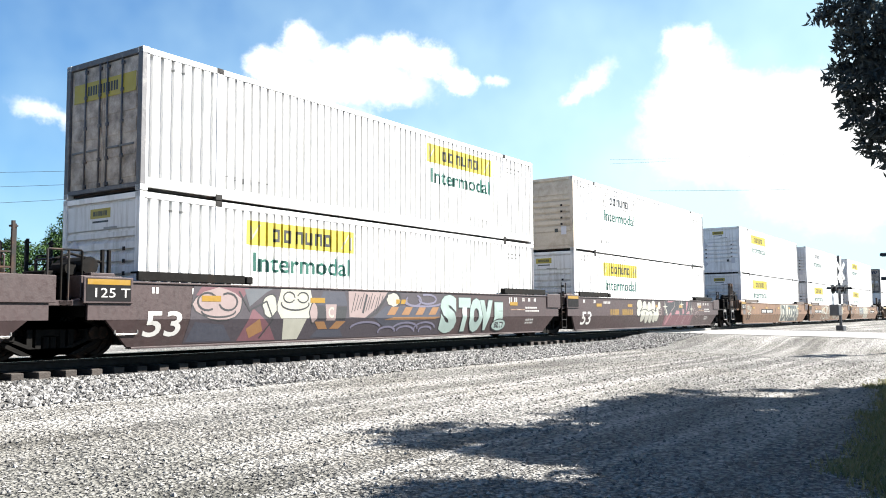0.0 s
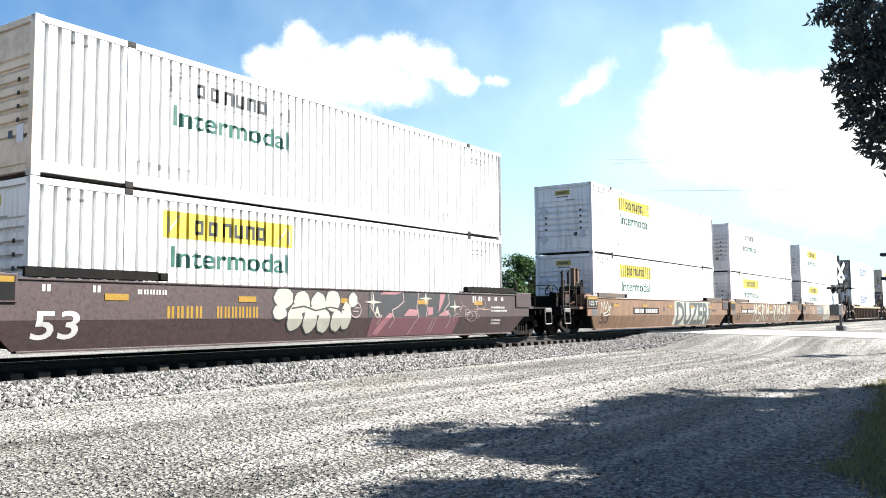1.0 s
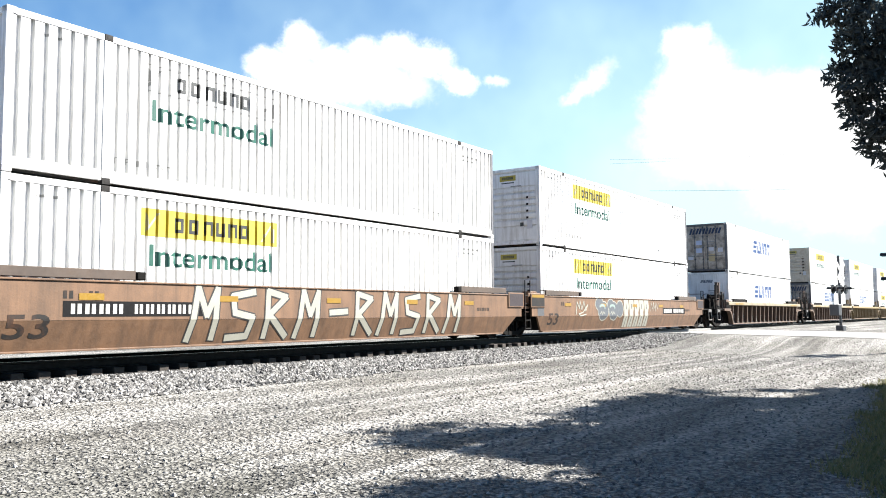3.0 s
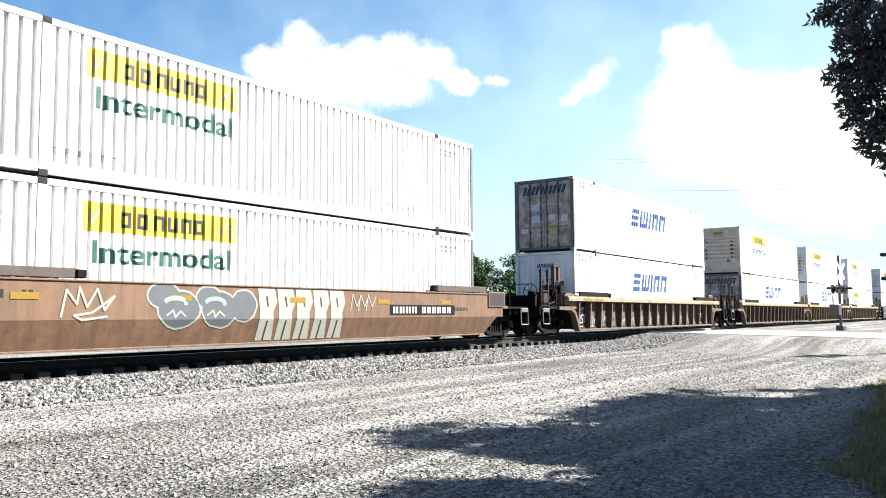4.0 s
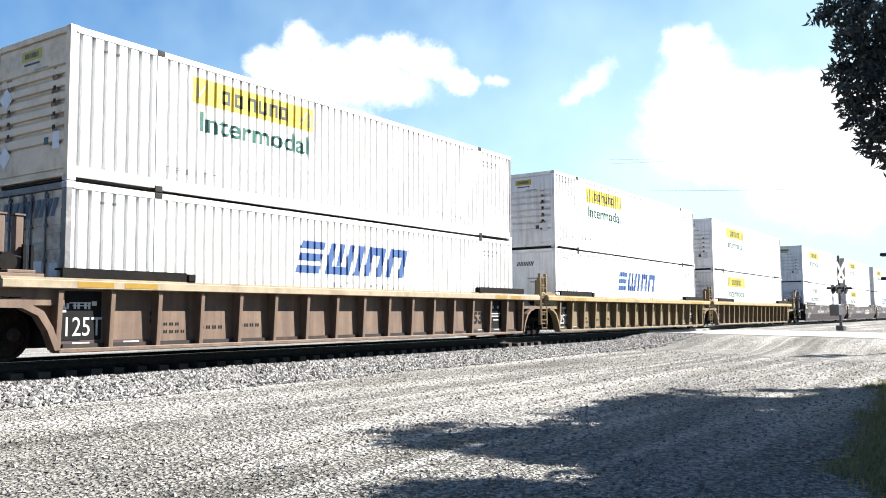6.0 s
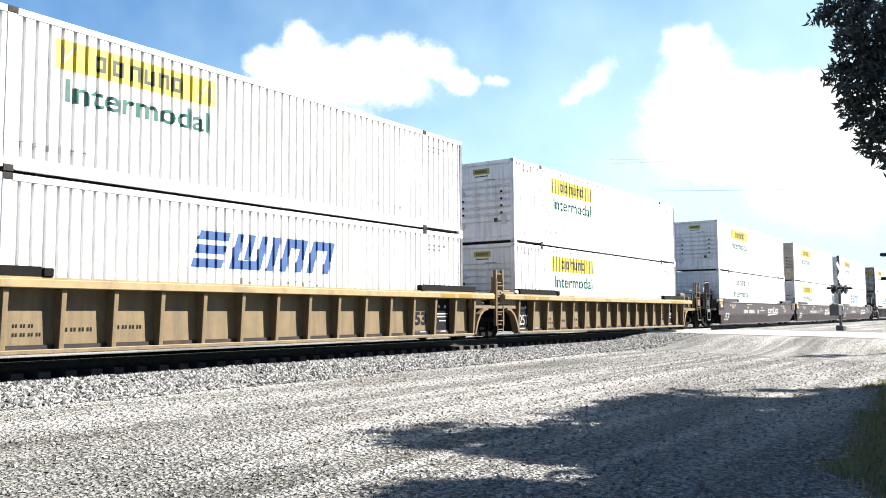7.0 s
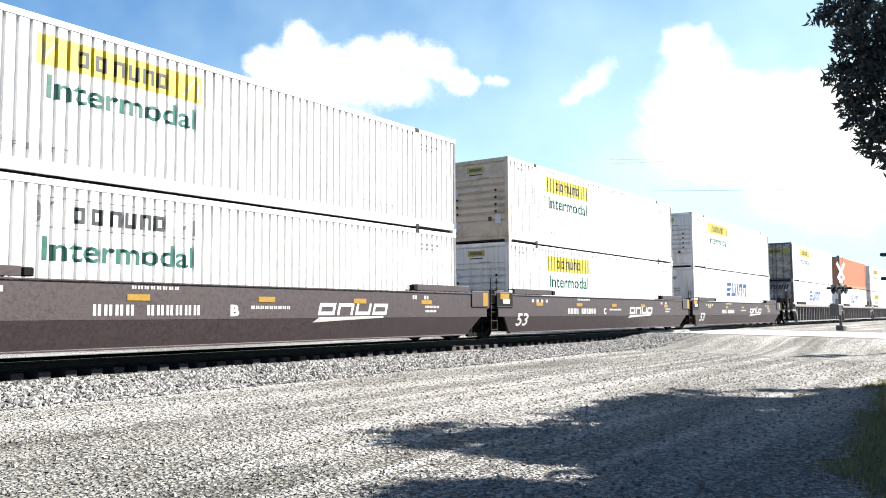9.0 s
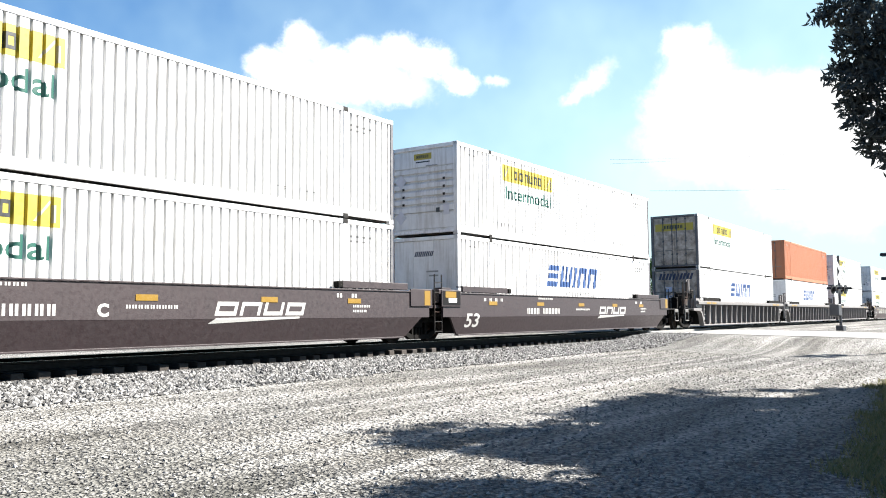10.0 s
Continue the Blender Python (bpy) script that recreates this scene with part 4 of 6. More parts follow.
def make_car(style, paint, front_coupled, rear_coupled, marks=()):
    """One unit of a double-stack well car, 0 at the leading end of its containers."""
    ob = new("well_car")
    if style == "smooth":
        sm = kept("plate_side", smooth_side, paint)
        part("side_plate", sm, paint, ob)
        part("side_plate", sm, paint, ob).matrix_basis = pose(LEN, 0, 0, 0, 0, 180)
    else:
        pm = kept("ribbed_panel", ribbed_panel, paint)
        chord = {rust_tan.name: sunlit_tan_chord, buff.name: sunlit_buff_chord}.get(paint.name, paint)
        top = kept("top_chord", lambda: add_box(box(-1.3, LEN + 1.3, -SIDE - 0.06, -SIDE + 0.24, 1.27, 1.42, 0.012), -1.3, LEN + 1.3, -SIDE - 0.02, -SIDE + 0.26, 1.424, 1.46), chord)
        bot = kept("bottom_chord", lambda: box(-0.22, LEN + 0.22, -SIDE + 0.03, -SIDE + 0.25, 0.15, 0.225, 0.01), paint)
        rib = kept("rib_post", rib_post, paint)
        arch = kept("end_arch", end_arch, paint)
        short_arch = kept("short_arch", short_end_arch, paint)
        for turn in (pose(0, 0, 0), pose(LEN, 0, 0, 0, 0, 180)):
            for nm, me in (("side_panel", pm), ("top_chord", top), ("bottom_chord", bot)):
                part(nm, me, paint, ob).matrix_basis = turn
            for i in range(17):
                part("rib_post", rib, paint, ob).matrix_basis = turn @ pose(-0.22 + i * 1.037, 0, 0)
            mirror = Matrix.Translation((LEN, 0, 0)) @ Matrix.Diagonal((-1, 1, 1, 1))
            lead, tail = (front_coupled, rear_coupled) if turn == pose(0, 0, 0) else (rear_coupled, front_coupled)
            part("end_arch", arch if lead else short_arch, paint, ob).matrix_basis = turn
            part("end_arch", arch if tail else short_arch, paint, ob).matrix_basis = turn @ mirror
    part("well_floor", kept("well_floor", lambda: well_floor(), dark_gap), dark_gap, ob)
    guard_paint = truck_steel if style == "ribbed" or paint is maroon else (dark_tan if paint is tan else paint)
    gm = kept("container_guard", guard_shape, guard_paint)
    lk = kept("guard_latch", lambda: box(2.46, 2.66, -SIDE - 0.05, -SIDE + 0.12, 1.46, 1.62, 0.02), truck_steel)
    for near in (False, True):
        sy = -1 if near else 1
        for front in (True, False):
            m = {(True, True): pose(0, 0, 0), (True, False): Matrix.Translation((LEN, 0, 0)) @ Matrix.Diagonal((-1, 1, 1, 1)),
                 (False, True): Matrix.Diagonal((1, -1, 1, 1)), (False, False): pose(LEN, 0, 0, 0, 0, 180)}[(near, front)]
            if near or front:
                part("container_guard", gm, guard_paint, ob).matrix_basis = m
                part("guard_latch", lk, truck_steel, ob).matrix_basis = m
    for front, coupled in ((True, front_coupled), (False, rear_coupled)):
        m = pose(0, 0, 0) if front else pose(LEN, 0, 0, 0, 0, 180)
        reach = -3.15 if coupled else -1.55
        part("end_platform", kept(("end_platform", coupled), lambda: end_platform(reach), paint), paint, ob).matrix_basis = m
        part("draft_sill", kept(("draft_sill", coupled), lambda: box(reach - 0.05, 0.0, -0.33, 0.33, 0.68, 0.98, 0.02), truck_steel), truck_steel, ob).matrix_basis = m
        if coupled:
            part("coupler", kept("coupler", coupler, truck_steel), truck_steel, ob, "black knuckle coupler").matrix_basis = m
            rail_paint = galv if paint is brown else (paint if paint is buff else dark_gap)
            lm = kept("ladder", ladder, rail_paint if paint is not brown else brown)
            part("ladder", lm, None, ob, "side ladder with steel rungs").matrix_basis = m
            part("handrail", kept("handrail", handrail, rail_paint), rail_paint, ob, "tall tubular handrail").matrix_basis = m
            part("cross_rail", kept("cross_rail", cross_rail, paint), paint, ob).matrix_basis = m
            part("walkway", kept("dark_deck", dark_deck, truck_steel), truck_steel, ob, "dark steel end walkway").matrix_basis = m
            step_paint = paint if paint is buff else galv
            part("sill_step", kept("sill_step", sill_step, step_paint), step_paint, ob).matrix_basis = m
            part("step_plate", kept("step_plate", step_plate, step_paint), step_paint, ob, "worn step plate on the end sill").matrix_basis = m
            part("grab_rail", kept("grab_rail", grab_rail, truck_steel if paint is brown else rail_paint), None, ob).matrix_basis = m
            part("brake_gear", kept("brake_gear", brake_gear, truck_steel), truck_steel, ob, "black brake reservoir and pipes").matrix_basis = m
            part("brake_stand", kept("brake_stand", brake_stand, truck_steel), truck_steel, ob).matrix_basis = m
            if style == "ribbed" and not front:
                near = Matrix.Translation((LEN, 0, 0)) @ Matrix.Diagonal((-1, 1, 1, 1))
                part("ladder", lm, paint, ob, "side ladder with steel rungs").matrix_basis = near
                part("sill_step", kept("sill_step", sill_step, paint), paint, ob).matrix_basis = near
                part("grab_rail", kept("grab_rail", grab_rail, paint), paint, ob).matrix_basis = near
                part("end_locker", kept("end_locker", end_locker, paint), paint, ob, "low steel locker on the end deck").matrix_basis = near
            elif not front:
                near = Matrix.Translation((LEN, 0, 0)) @ Matrix.Diagonal((-1, 1, 1, 1))
                part("sill_step", kept("sill_step", sill_step, galv), galv, ob).matrix_basis = near
                part("step_plate", kept("step_plate", step_plate, galv), galv, ob, "worn step plate on the end sill").matrix_basis = near
                part("grab_rail", kept("grab_rail", grab_rail, truck_steel), truck_steel, ob).matrix_basis = near
            if front and paint is brown:
                part("bent_handrail", kept("bent_handrail", bent_handrail, rail_paint), rail_paint, ob, "long bent handrail").matrix_basis = m
            if front and paint is not maroon:
                for x in (-1.05, -0.72):
                    part("end_post", kept("end_post", end_post, paint), paint, ob).matrix_basis = m @ pose(x, 0, 0)
        else:
            rung_paint = paint if style == "ribbed" else dark_gap
            part("ladder", kept("short_ladder", short_ladder, rung_paint), rung_paint, ob, "narrow steel ladder").matrix_basis = m
            if style == "ribbed":
                part("end_column", kept("end_column", end_column, paint), paint, ob, "twin ladder posts with a step box").matrix_basis = m
                part("end_upright", kept("end_upright", end_upright, paint), paint, ob).matrix_basis = m
            part("end_bulkhead", kept("end_bulkhead", end_bulkhead, truck_steel), truck_steel, ob, "black block added to fill the dark gap between two units").matrix_basis = m
            part("air_hose", kept("hose", lambda: tube((-1.2, -0.45, 0.95), (-1.62, -0.6, 0.5), 0.03), truck_steel), truck_steel, ob).matrix_basis = m
        # sign box on the near side
        bx = kept("sign_box", lambda: box(-1.36, -0.34, -SIDE - 0.035, -SIDE - 0.002, 1.02, 1.50, 0.008), paint if style == "smooth" else black_mark)
        if style == "smooth":
            part("sign_box", bx, None, ob).matrix_basis = m if front else Matrix.Translation((LEN, 0, 0)) @ Matrix.Diagonal((-1, 1, 1, 1))
    for x in ((-1.70, LEN + 1.70) if rear_coupled else (-1.70,)):
        add_truck(ob, x)
    return ob


def guard_shape():
    bm = box(-0.23, 2.45, -SIDE - 0.02, -SIDE + 0.05, 1.46, 1.64, 0.01)
    return add_box(bm, -0.23, 2.45, -SIDE + 0.052, -SIDE + 0.22, 1.60, 1.635)


def end_column():
    """Twin ladder posts with a step box between them, and a stout upright beside."""
    bm = box(-1.62, -1.53, -1.50, -1.40, 0.42, 2.22, 0.01)
    add_box(bm, -1.20, -1.11, -1.50, -1.40, 0.42, 2.22, 0.01)
    add_box(bm, -1.525, -1.205, -1.49, -1.22, 1.34, 1.56, 0.012)
    for z in (0.46, 0.78, 1.08, 1.80, 2.08):
        add_box(bm, -1.527, -1.203, -1.475, -1.44, z, z + 0.03)
    return bm


def end_upright():
    bm = box(-0.86, -0.64, -1.20, -0.95, 1.30, 2.10, 0.015)
    add_box(bm, -1.06, -0.865, -1.12, -0.98, 1.30, 2.02, 0.015)
    return bm


def end_bulkhead():
    """Dark block added to fill the black gap seen between two units, in place of sills and bolster."""
    bm = box(-1.56, -0.24, -0.92, 0.92, 0.46, 1.28, 0.03)
    add_box(bm, -1.30, -0.50, -1.30, -0.925, 0.72, 1.20, 0.03)
    add_tube(bm, (-1.45, -1.25, 0.85), (-0.95, -1.25, 0.85), 0.10, 10)
    return bm


def well_floor():
    bm = bmesh.new()
    add_box(bm, -0.05, LEN + 0.05, -1.40, -1.05, 0.22, 0.30)
    add_box(bm, -0.05, LEN + 0.05, 1.05, 1.40, 0.22, 0.30)
    for i in range(9):
        x = 0.1 + i * (LEN - 0.5) / 8
        add_box(bm, x, x + 0.3, -1.05, 1.05, 0.22, 0.29)
    for x in (-0.20, LEN + 0.10):
        add_box(bm, x, x + 0.10, -1.40, 1.40, 0.25, 1.28)
    return bm


def end_platform(reach):
    """Painted bolster end next to the well."""
    bm = bmesh.new()
    back = max(reach, -1.75)
    add_prism(bm, [(-0.1, 1.30), (-0.1, 0.98), (back, 0.98), (back, 1.06), (-0.9, 1.10), (-0.55, 1.30)], -1.50, 1.50)
    for y in (-1.2, -0.4, 0.4, 1.15):
        add_prism(bm, [(-0.1, 1.31), (-1.4, 1.085), (-1.4, 1.16), (-0.45, 1.42), (-0.1, 1.42)], y, y + 0.05)
    add_box(bm, -1.35, -0.5, -1.52, -1.10, 1.12, 1.52, 0.01)
    add_box(bm, -1.12, -0.62, -1.46, -1.16, 1.522, 1.58, 0.01)
    return bm


def dark_deck():
    """Dark walkway and equipment at a coupled end; its near-black colour also carries shade."""
    bm = box(-3.2, -1.76, -1.46, 1.46, 0.97, 1.04, 0.01)
    add_box(bm, -3.22, -3.12, -1.46, 1.46, 0.76, 0.968, 0.01)
    for x in (-2.1, -2.5, -2.9):
        add_box(bm, x, x + 0.05, -1.4, 1.4, 0.78, 0.968)
    add_box(bm, -2.05, -1.80, -1.0, 1.0, 1.042, 1.50, 0.02)
    add_box(bm, -1.70, -1.45, -0.9, -0.2, 1.10, 1.62, 0.02)
    return bm


def brake_gear():
    """Reservoir, valve and pipes stacked on the platform."""
    bm = tube((-1.0, -1.25, 1.72), (-1.0, -0.35, 1.72), 0.17, 12)
    add_tube(bm, (-1.32, -1.15, 1.66), (-1.32, -0.55, 1.66), 0.12, 10)
    add_box(bm, -1.22, -0.82, -1.18, -0.42, 1.50, 1.60)
    add_path(bm, [(-0.75, -1.2, 1.80), (-1.4, -1.25, 1.92), (-1.75, -1.3, 1.80), (-1.95, -1.3, 1.45)], 0.025)
    add_path(bm, [(-0.9, -0.9, 1.6), (-1.5, -1.0, 1.45), (-2.0, -0.9, 1.2), (-2.4, -1.0, 1.04)], 0.022)
    for x in (-0.62, -0.48):
        add_box(bm, x, x + 0.05, -1.05, -0.98, 1.5, 2.05)
    return bm


def bent_handrail():
    return add_path(bmesh.new(), [(-3.05, -1.30, 1.05), (-3.05, -1.30, 1.95), (-2.95, -1.28, 2.08), (-2.1, -1.15, 2.44), (-1.9, -1.12, 2.50), (-1.0, -1.0, 2.50), (-0.9, -1.0, 2.46)], 0.028)


def end_post():
    """A stout upright before the container, with a cap plate."""
    bm = box(0.0, 0.15, -0.95, -0.80, 1.30, 2.56, 0.015)
    add_box(bm, -0.02, 0.17, -0.97, -0.78, 2.562, 2.59)
    return bm


def end_locker():
    bm = box(-1.30, -0.62, -1.30, -0.80, 1.43, 1.80, 0.02)
    add_box(bm, -1.62, -1.40, -1.42, -1.05, 1.10, 1.62, 0.015)
    for z in (1.50, 1.60, 1.70):
        add_box(bm, -1.20, -0.72, -1.312, -1.302, z, z + 0.02)
    return bm


def step_plate():
    return box(-3.06, -2.62, -1.53, -1.475, 0.86, 1.00, 0.01)


def sill_step():
    return add_path(bmesh.new(), [(-3.08, -1.50, 1.00), (-3.08, -1.52, 0.47), (-3.06, -1.52, 0.45), (-2.62, -1.52, 0.45), (-2.60, -1.52, 0.47), (-2.60, -1.50, 1.00)], 0.022)


def grab_rail():
    return add_path(bmesh.new(), [(-1.95, -1.45, 1.05), (-1.95, -1.45, 1.95), (-1.93, -1.45, 1.97), (-1.57, -1.45, 1.97), (-1.55, -1.45, 1.95), (-1.55, -1.45, 1.05)], 0.021)


def coupler():
    bm = box(-3.66, -3.1, -0.10, 0.10, 0.74, 0.94, 0.02)
    add_box(bm, -3.64, -3.42, -0.20, 0.16, 0.70, 0.98, 0.04)
    return bm


def ladder():
    bm = bmesh.new()
    for x in (-3.10, -2.58):
        add_box(bm, x - 0.025, x + 0.025, -1.49, -1.44, 0.95, 2.40)
        add_box(bm, x + 0.07, x + 0.10, -1.40, -1.36, 0.95, 2.36)
        add_box(bm, x - 0.02, x + 0.10, -1.44, -1.36, 2.30, 2.33)
    for i in range(4):
        add_box(bm, -3.06, -2.62, -1.50, -1.46, 1.08 + 0.26 * i, 1.11 + 0.26 * i)
    add_box(bm, -3.00, -2.68, -1.505, -1.455, 1.20, 1.52)
    return bm


def short_ladder():
    bm = bmesh.new()
    for x in (-0.80, -0.44):
        add_tube(bm, (x - 0.75, -1.50, 0.25), (x - 0.75, -1.50, 1.95), 0.018, 6)
    for i in range(6):
        add_box(bm, -1.55, -1.19, -1.515, -1.485, 0.30 + 0.28 * i, 0.325 + 0.28 * i)
    return bm


def handrail():
    return add_path(bmesh.new(), [(-2.95, -1.35, 1.05), (-2.95, -1.35, 2.03), (-2.93, -1.35, 2.05), (-2.74, -1.35, 2.05), (-2.72, -1.35, 2.03), (-2.72, -1.35, 1.05)], 0.022)


def cross_rail():
    return add_path(bmesh.new(), [(-2.2, -0.5, 1.05), (-2.2, -0.5, 1.88), (-2.2, -0.48, 1.9), (-2.2, 0.58, 1.9), (-2.2, 0.6, 1.88), (-2.2, 0.6, 1.05)], 0.022)


def brake_stand():
    bm = box(-2.62, -2.42, -0.95, -0.65, 1.06, 1.62, 0.02)
    seg = 18
    for i in range(seg):
        a, b = 2 * math.pi * i / seg, 2 * math.pi * (i + 1) / seg
        add_tube(bm, (-2.68, -0.8 + 0.27 * math.cos(a), 1.62 + 0.27 * math.sin(a)), (-2.68, -0.8 + 0.27 * math.cos(b), 1.62 + 0.27 * math.sin(b)), 0.018, 5)
    for a in (0.3, 1.87, 3.44, 5.0):
        add_tube(bm, (-2.66, -0.8, 1.62), (-2.68, -0.8 + 0.27 * math.cos(a), 1.62 + 0.27 * math.sin(a)), 0.014, 5)
    return bm


# ---- marks on car sides ----


CREASE = 0.715


LAYERS = collections.Counter()


def press(bm, y, layered=False):
    """Bend flat paint over the crease of the side plate."""
    bmesh.ops.bisect_plane(bm, geom=bm.verts[:] + bm.edges[:] + bm.faces[:], plane_co=(0, 0, CREASE), plane_no=(0, 0, 1))
    for v in bm.verts:
        v.co.y = y + (v.co.y if layered else 0.0) + (0.314 * max(0.0, CREASE - v.co.z) if y < -SIDE + 0.1 else 0.0)


def side_plate_mark(car, name, quads, material, y=None, label=""):
    """Flat painted shapes on the near side of a car."""
    y = -SIDE - 0.003 if y is None else y
    bm = bmesh.new()
    # each coat of paint lies a hair over the one before
    LAYERS[car.name] += 1
    for i, q in enumerate(quads):
        bm.faces.new([bm.verts.new((x, -0.00012 * (i % 9) - 0.00004 * LAYERS[car.name], z)) for x, z in q])
    press(bm, y, True)
    me = bpy.data.meshes.new(name)
    bm.to_mesh(me)
    bm.free()
    me.materials.append(material)
    ob = new(name, me)
    ob.parent = car
    if label:
        tagged(ob, label)
    return ob


def side_text(car, body, x, z, width, height, material, y=None, label="", slant=0.0, bold=0.0):
    y = -SIDE - 0.004 if y is None else y
    me = stretched_text(body, width, height, bold)
    me.materials.clear()
    me.materials.append(material)
    bm = bmesh.new()
    bm.from_mesh(me)
    for v in bm.verts:
        v.co.x += x + slant * v.co.z
        v.co.z += z
    press(bm, y)
    bm.to_mesh(me)
    bm.free()
    ob = new("lettering", me)
    ob.parent = car
    if label:
        tagged(ob, label)


def bars(x, z, n, w, gap, h):
    """Unreadable characters as plain thin bars of their size."""
    out = []
    for i in range(n):
        a = x + i * (w + gap)
        if w > 2.2 * h:
            out.append(rect(a, a + w, z, z + h))
        else:
            out += [rect(a, a + w * 0.36, z, z + h), rect(a + w * 0.58, a + w * 0.94, z, z + h)]
    return out


# ---- the train: position of each unit at 0 s, and what it carries ----
W, Y, B, P, O = white_paint, "yellow", "blue", "plain_yellow", orange_paint
UNITS = [
    # x, style, paint, coupled ahead, coupled behind, upper (livery, leading end, turned, paint), lower
    (-9.15, "smooth", maroon, False, True, (Y, "wall", False, W), (Y, "wall", False, W)),
    (10.24, "smooth", maroon, True, False, (Y, "doors", True, W), (Y, "wall", False, W)),
    (29.65, "smooth", maroon, False, True, (P, "wall", False, W), (Y, "wall", False, W)),
    (53.01, "smooth", tan, True, False, (Y, "wall", False, W), (Y, "wall", False, W)),
    (72.40, "smooth", tan, False, False, (P, "wall", False, W), (Y, "wall", False, W)),
    (91.78, "smooth", tan, False, True, (Y, "wall", False, W), (Y, "wall", False, W)),
    (115.20, "ribbed", rust_tan, True, True, (B, "doors", False, W), (B, "wall", False, W)),
    (138.58, "ribbed", rust_tan, True, False, (Y, "wall", False, W), (B, "doors", False, W)),
    (157.96, "ribbed", buff, False, False, (Y, "wall", False, W), (B, "wall", False, W)),
    (177.35, "ribbed", buff, False, True, (Y, "wall", False, W), (Y, "wall", False, W)),
    (200.79, "smooth", brown, True, False, (Y, "wall", False, W), (P, "wall", False, W)),
    (220.15, "smooth", brown, False, False, (Y, "wall", False, W), (Y, "wall", False, W)),
    (239.50, "smooth", brown, False, True, (Y, "wall", False, W), (B, "wall", False, W)),
    (262.86, "ribbed", slate, True, False, (Y, "doors", False, W), (B, "doors", False, W)),
    (282.90, "ribbed", slate, False, False, ("plain", "doors", False, O), (B, "wall", False, W)),
    (302.20, "ribbed", slate, False, True, (Y, "wall", False, W), (Y, "wall", False, W)),
    (325.6, "smooth", maroon, True, False, (Y, "wall", False, W), (Y, "wall", False, W)),
    (345.0, "smooth", maroon, False, True, (Y, "wall", False, W), (Y, "wall", False, W)),
]
COLOURS = {maroon.name: "maroon", tan.name: "faded tan", rust_tan.name: "rusty tan", buff.name: "faded yellow", brown.name: "dark brown", slate.name: "weathered grey"}
STAINED = (3, 8, 12)
CARRIED = []
CARS = []


def rust_streaks(c, seed):
    """Brown runs down the leading end from the rib seats."""
    rnd = random.Random(seed)
    for y in (-0.78, 0.80):
        bm = bmesh.new()
        left, right = [], []
        z = 2.15
        while z > 0.5:
            w = rnd.uniform(0.03, 0.12)
            left.append((y - w, z))
            right.append((y + w, z))
            z -= rnd.uniform(0.06, 0.14)
        bm.faces.new([bm.verts.new((0.0325, a, b)) for a, b in left + right[::-1]])
        part("rust_streak", bm, rust_run, c, "brown rust run down the end")


for x0, style, paint, fc, rc, up, low in UNITS:
    car = make_car(style, paint, fc, rc)
    tagged(car, f"{COLOURS[paint.name]} double-stack well car with {'ribbed' if style == 'ribbed' else 'smooth plate'} sides on the track", "well car", "well cars of the train")
    CARRIED.append((car, x0, 0.0))
    CARS.append(car)
    for level, (livery, nose, turned, pt) in ((0.36, low), (3.256, up)):
        c = make_container(livery, nose, turned, pt, level > 1 and len(CARS) in STAINED)
        kind = {"yellow": "white container with yellow panel and green lettering", "plain_yellow": "white container with outlined panel and green lettering",
                "blue": "white container with large slanted blue strokes", "plain": "plain orange corrugated container"}[livery]
        where = "stacked on another" if level > 1 else "in a well car"
        tagged(c, f"{kind}, {where}", "shipping container", "containers of the train")
        CARRIED.append((c, x0, level))
        if nose == "wall" and level > 1 and style == "ribbed" and paint is not slate and x0 < 170:
            rust_streaks(c, int(x0))


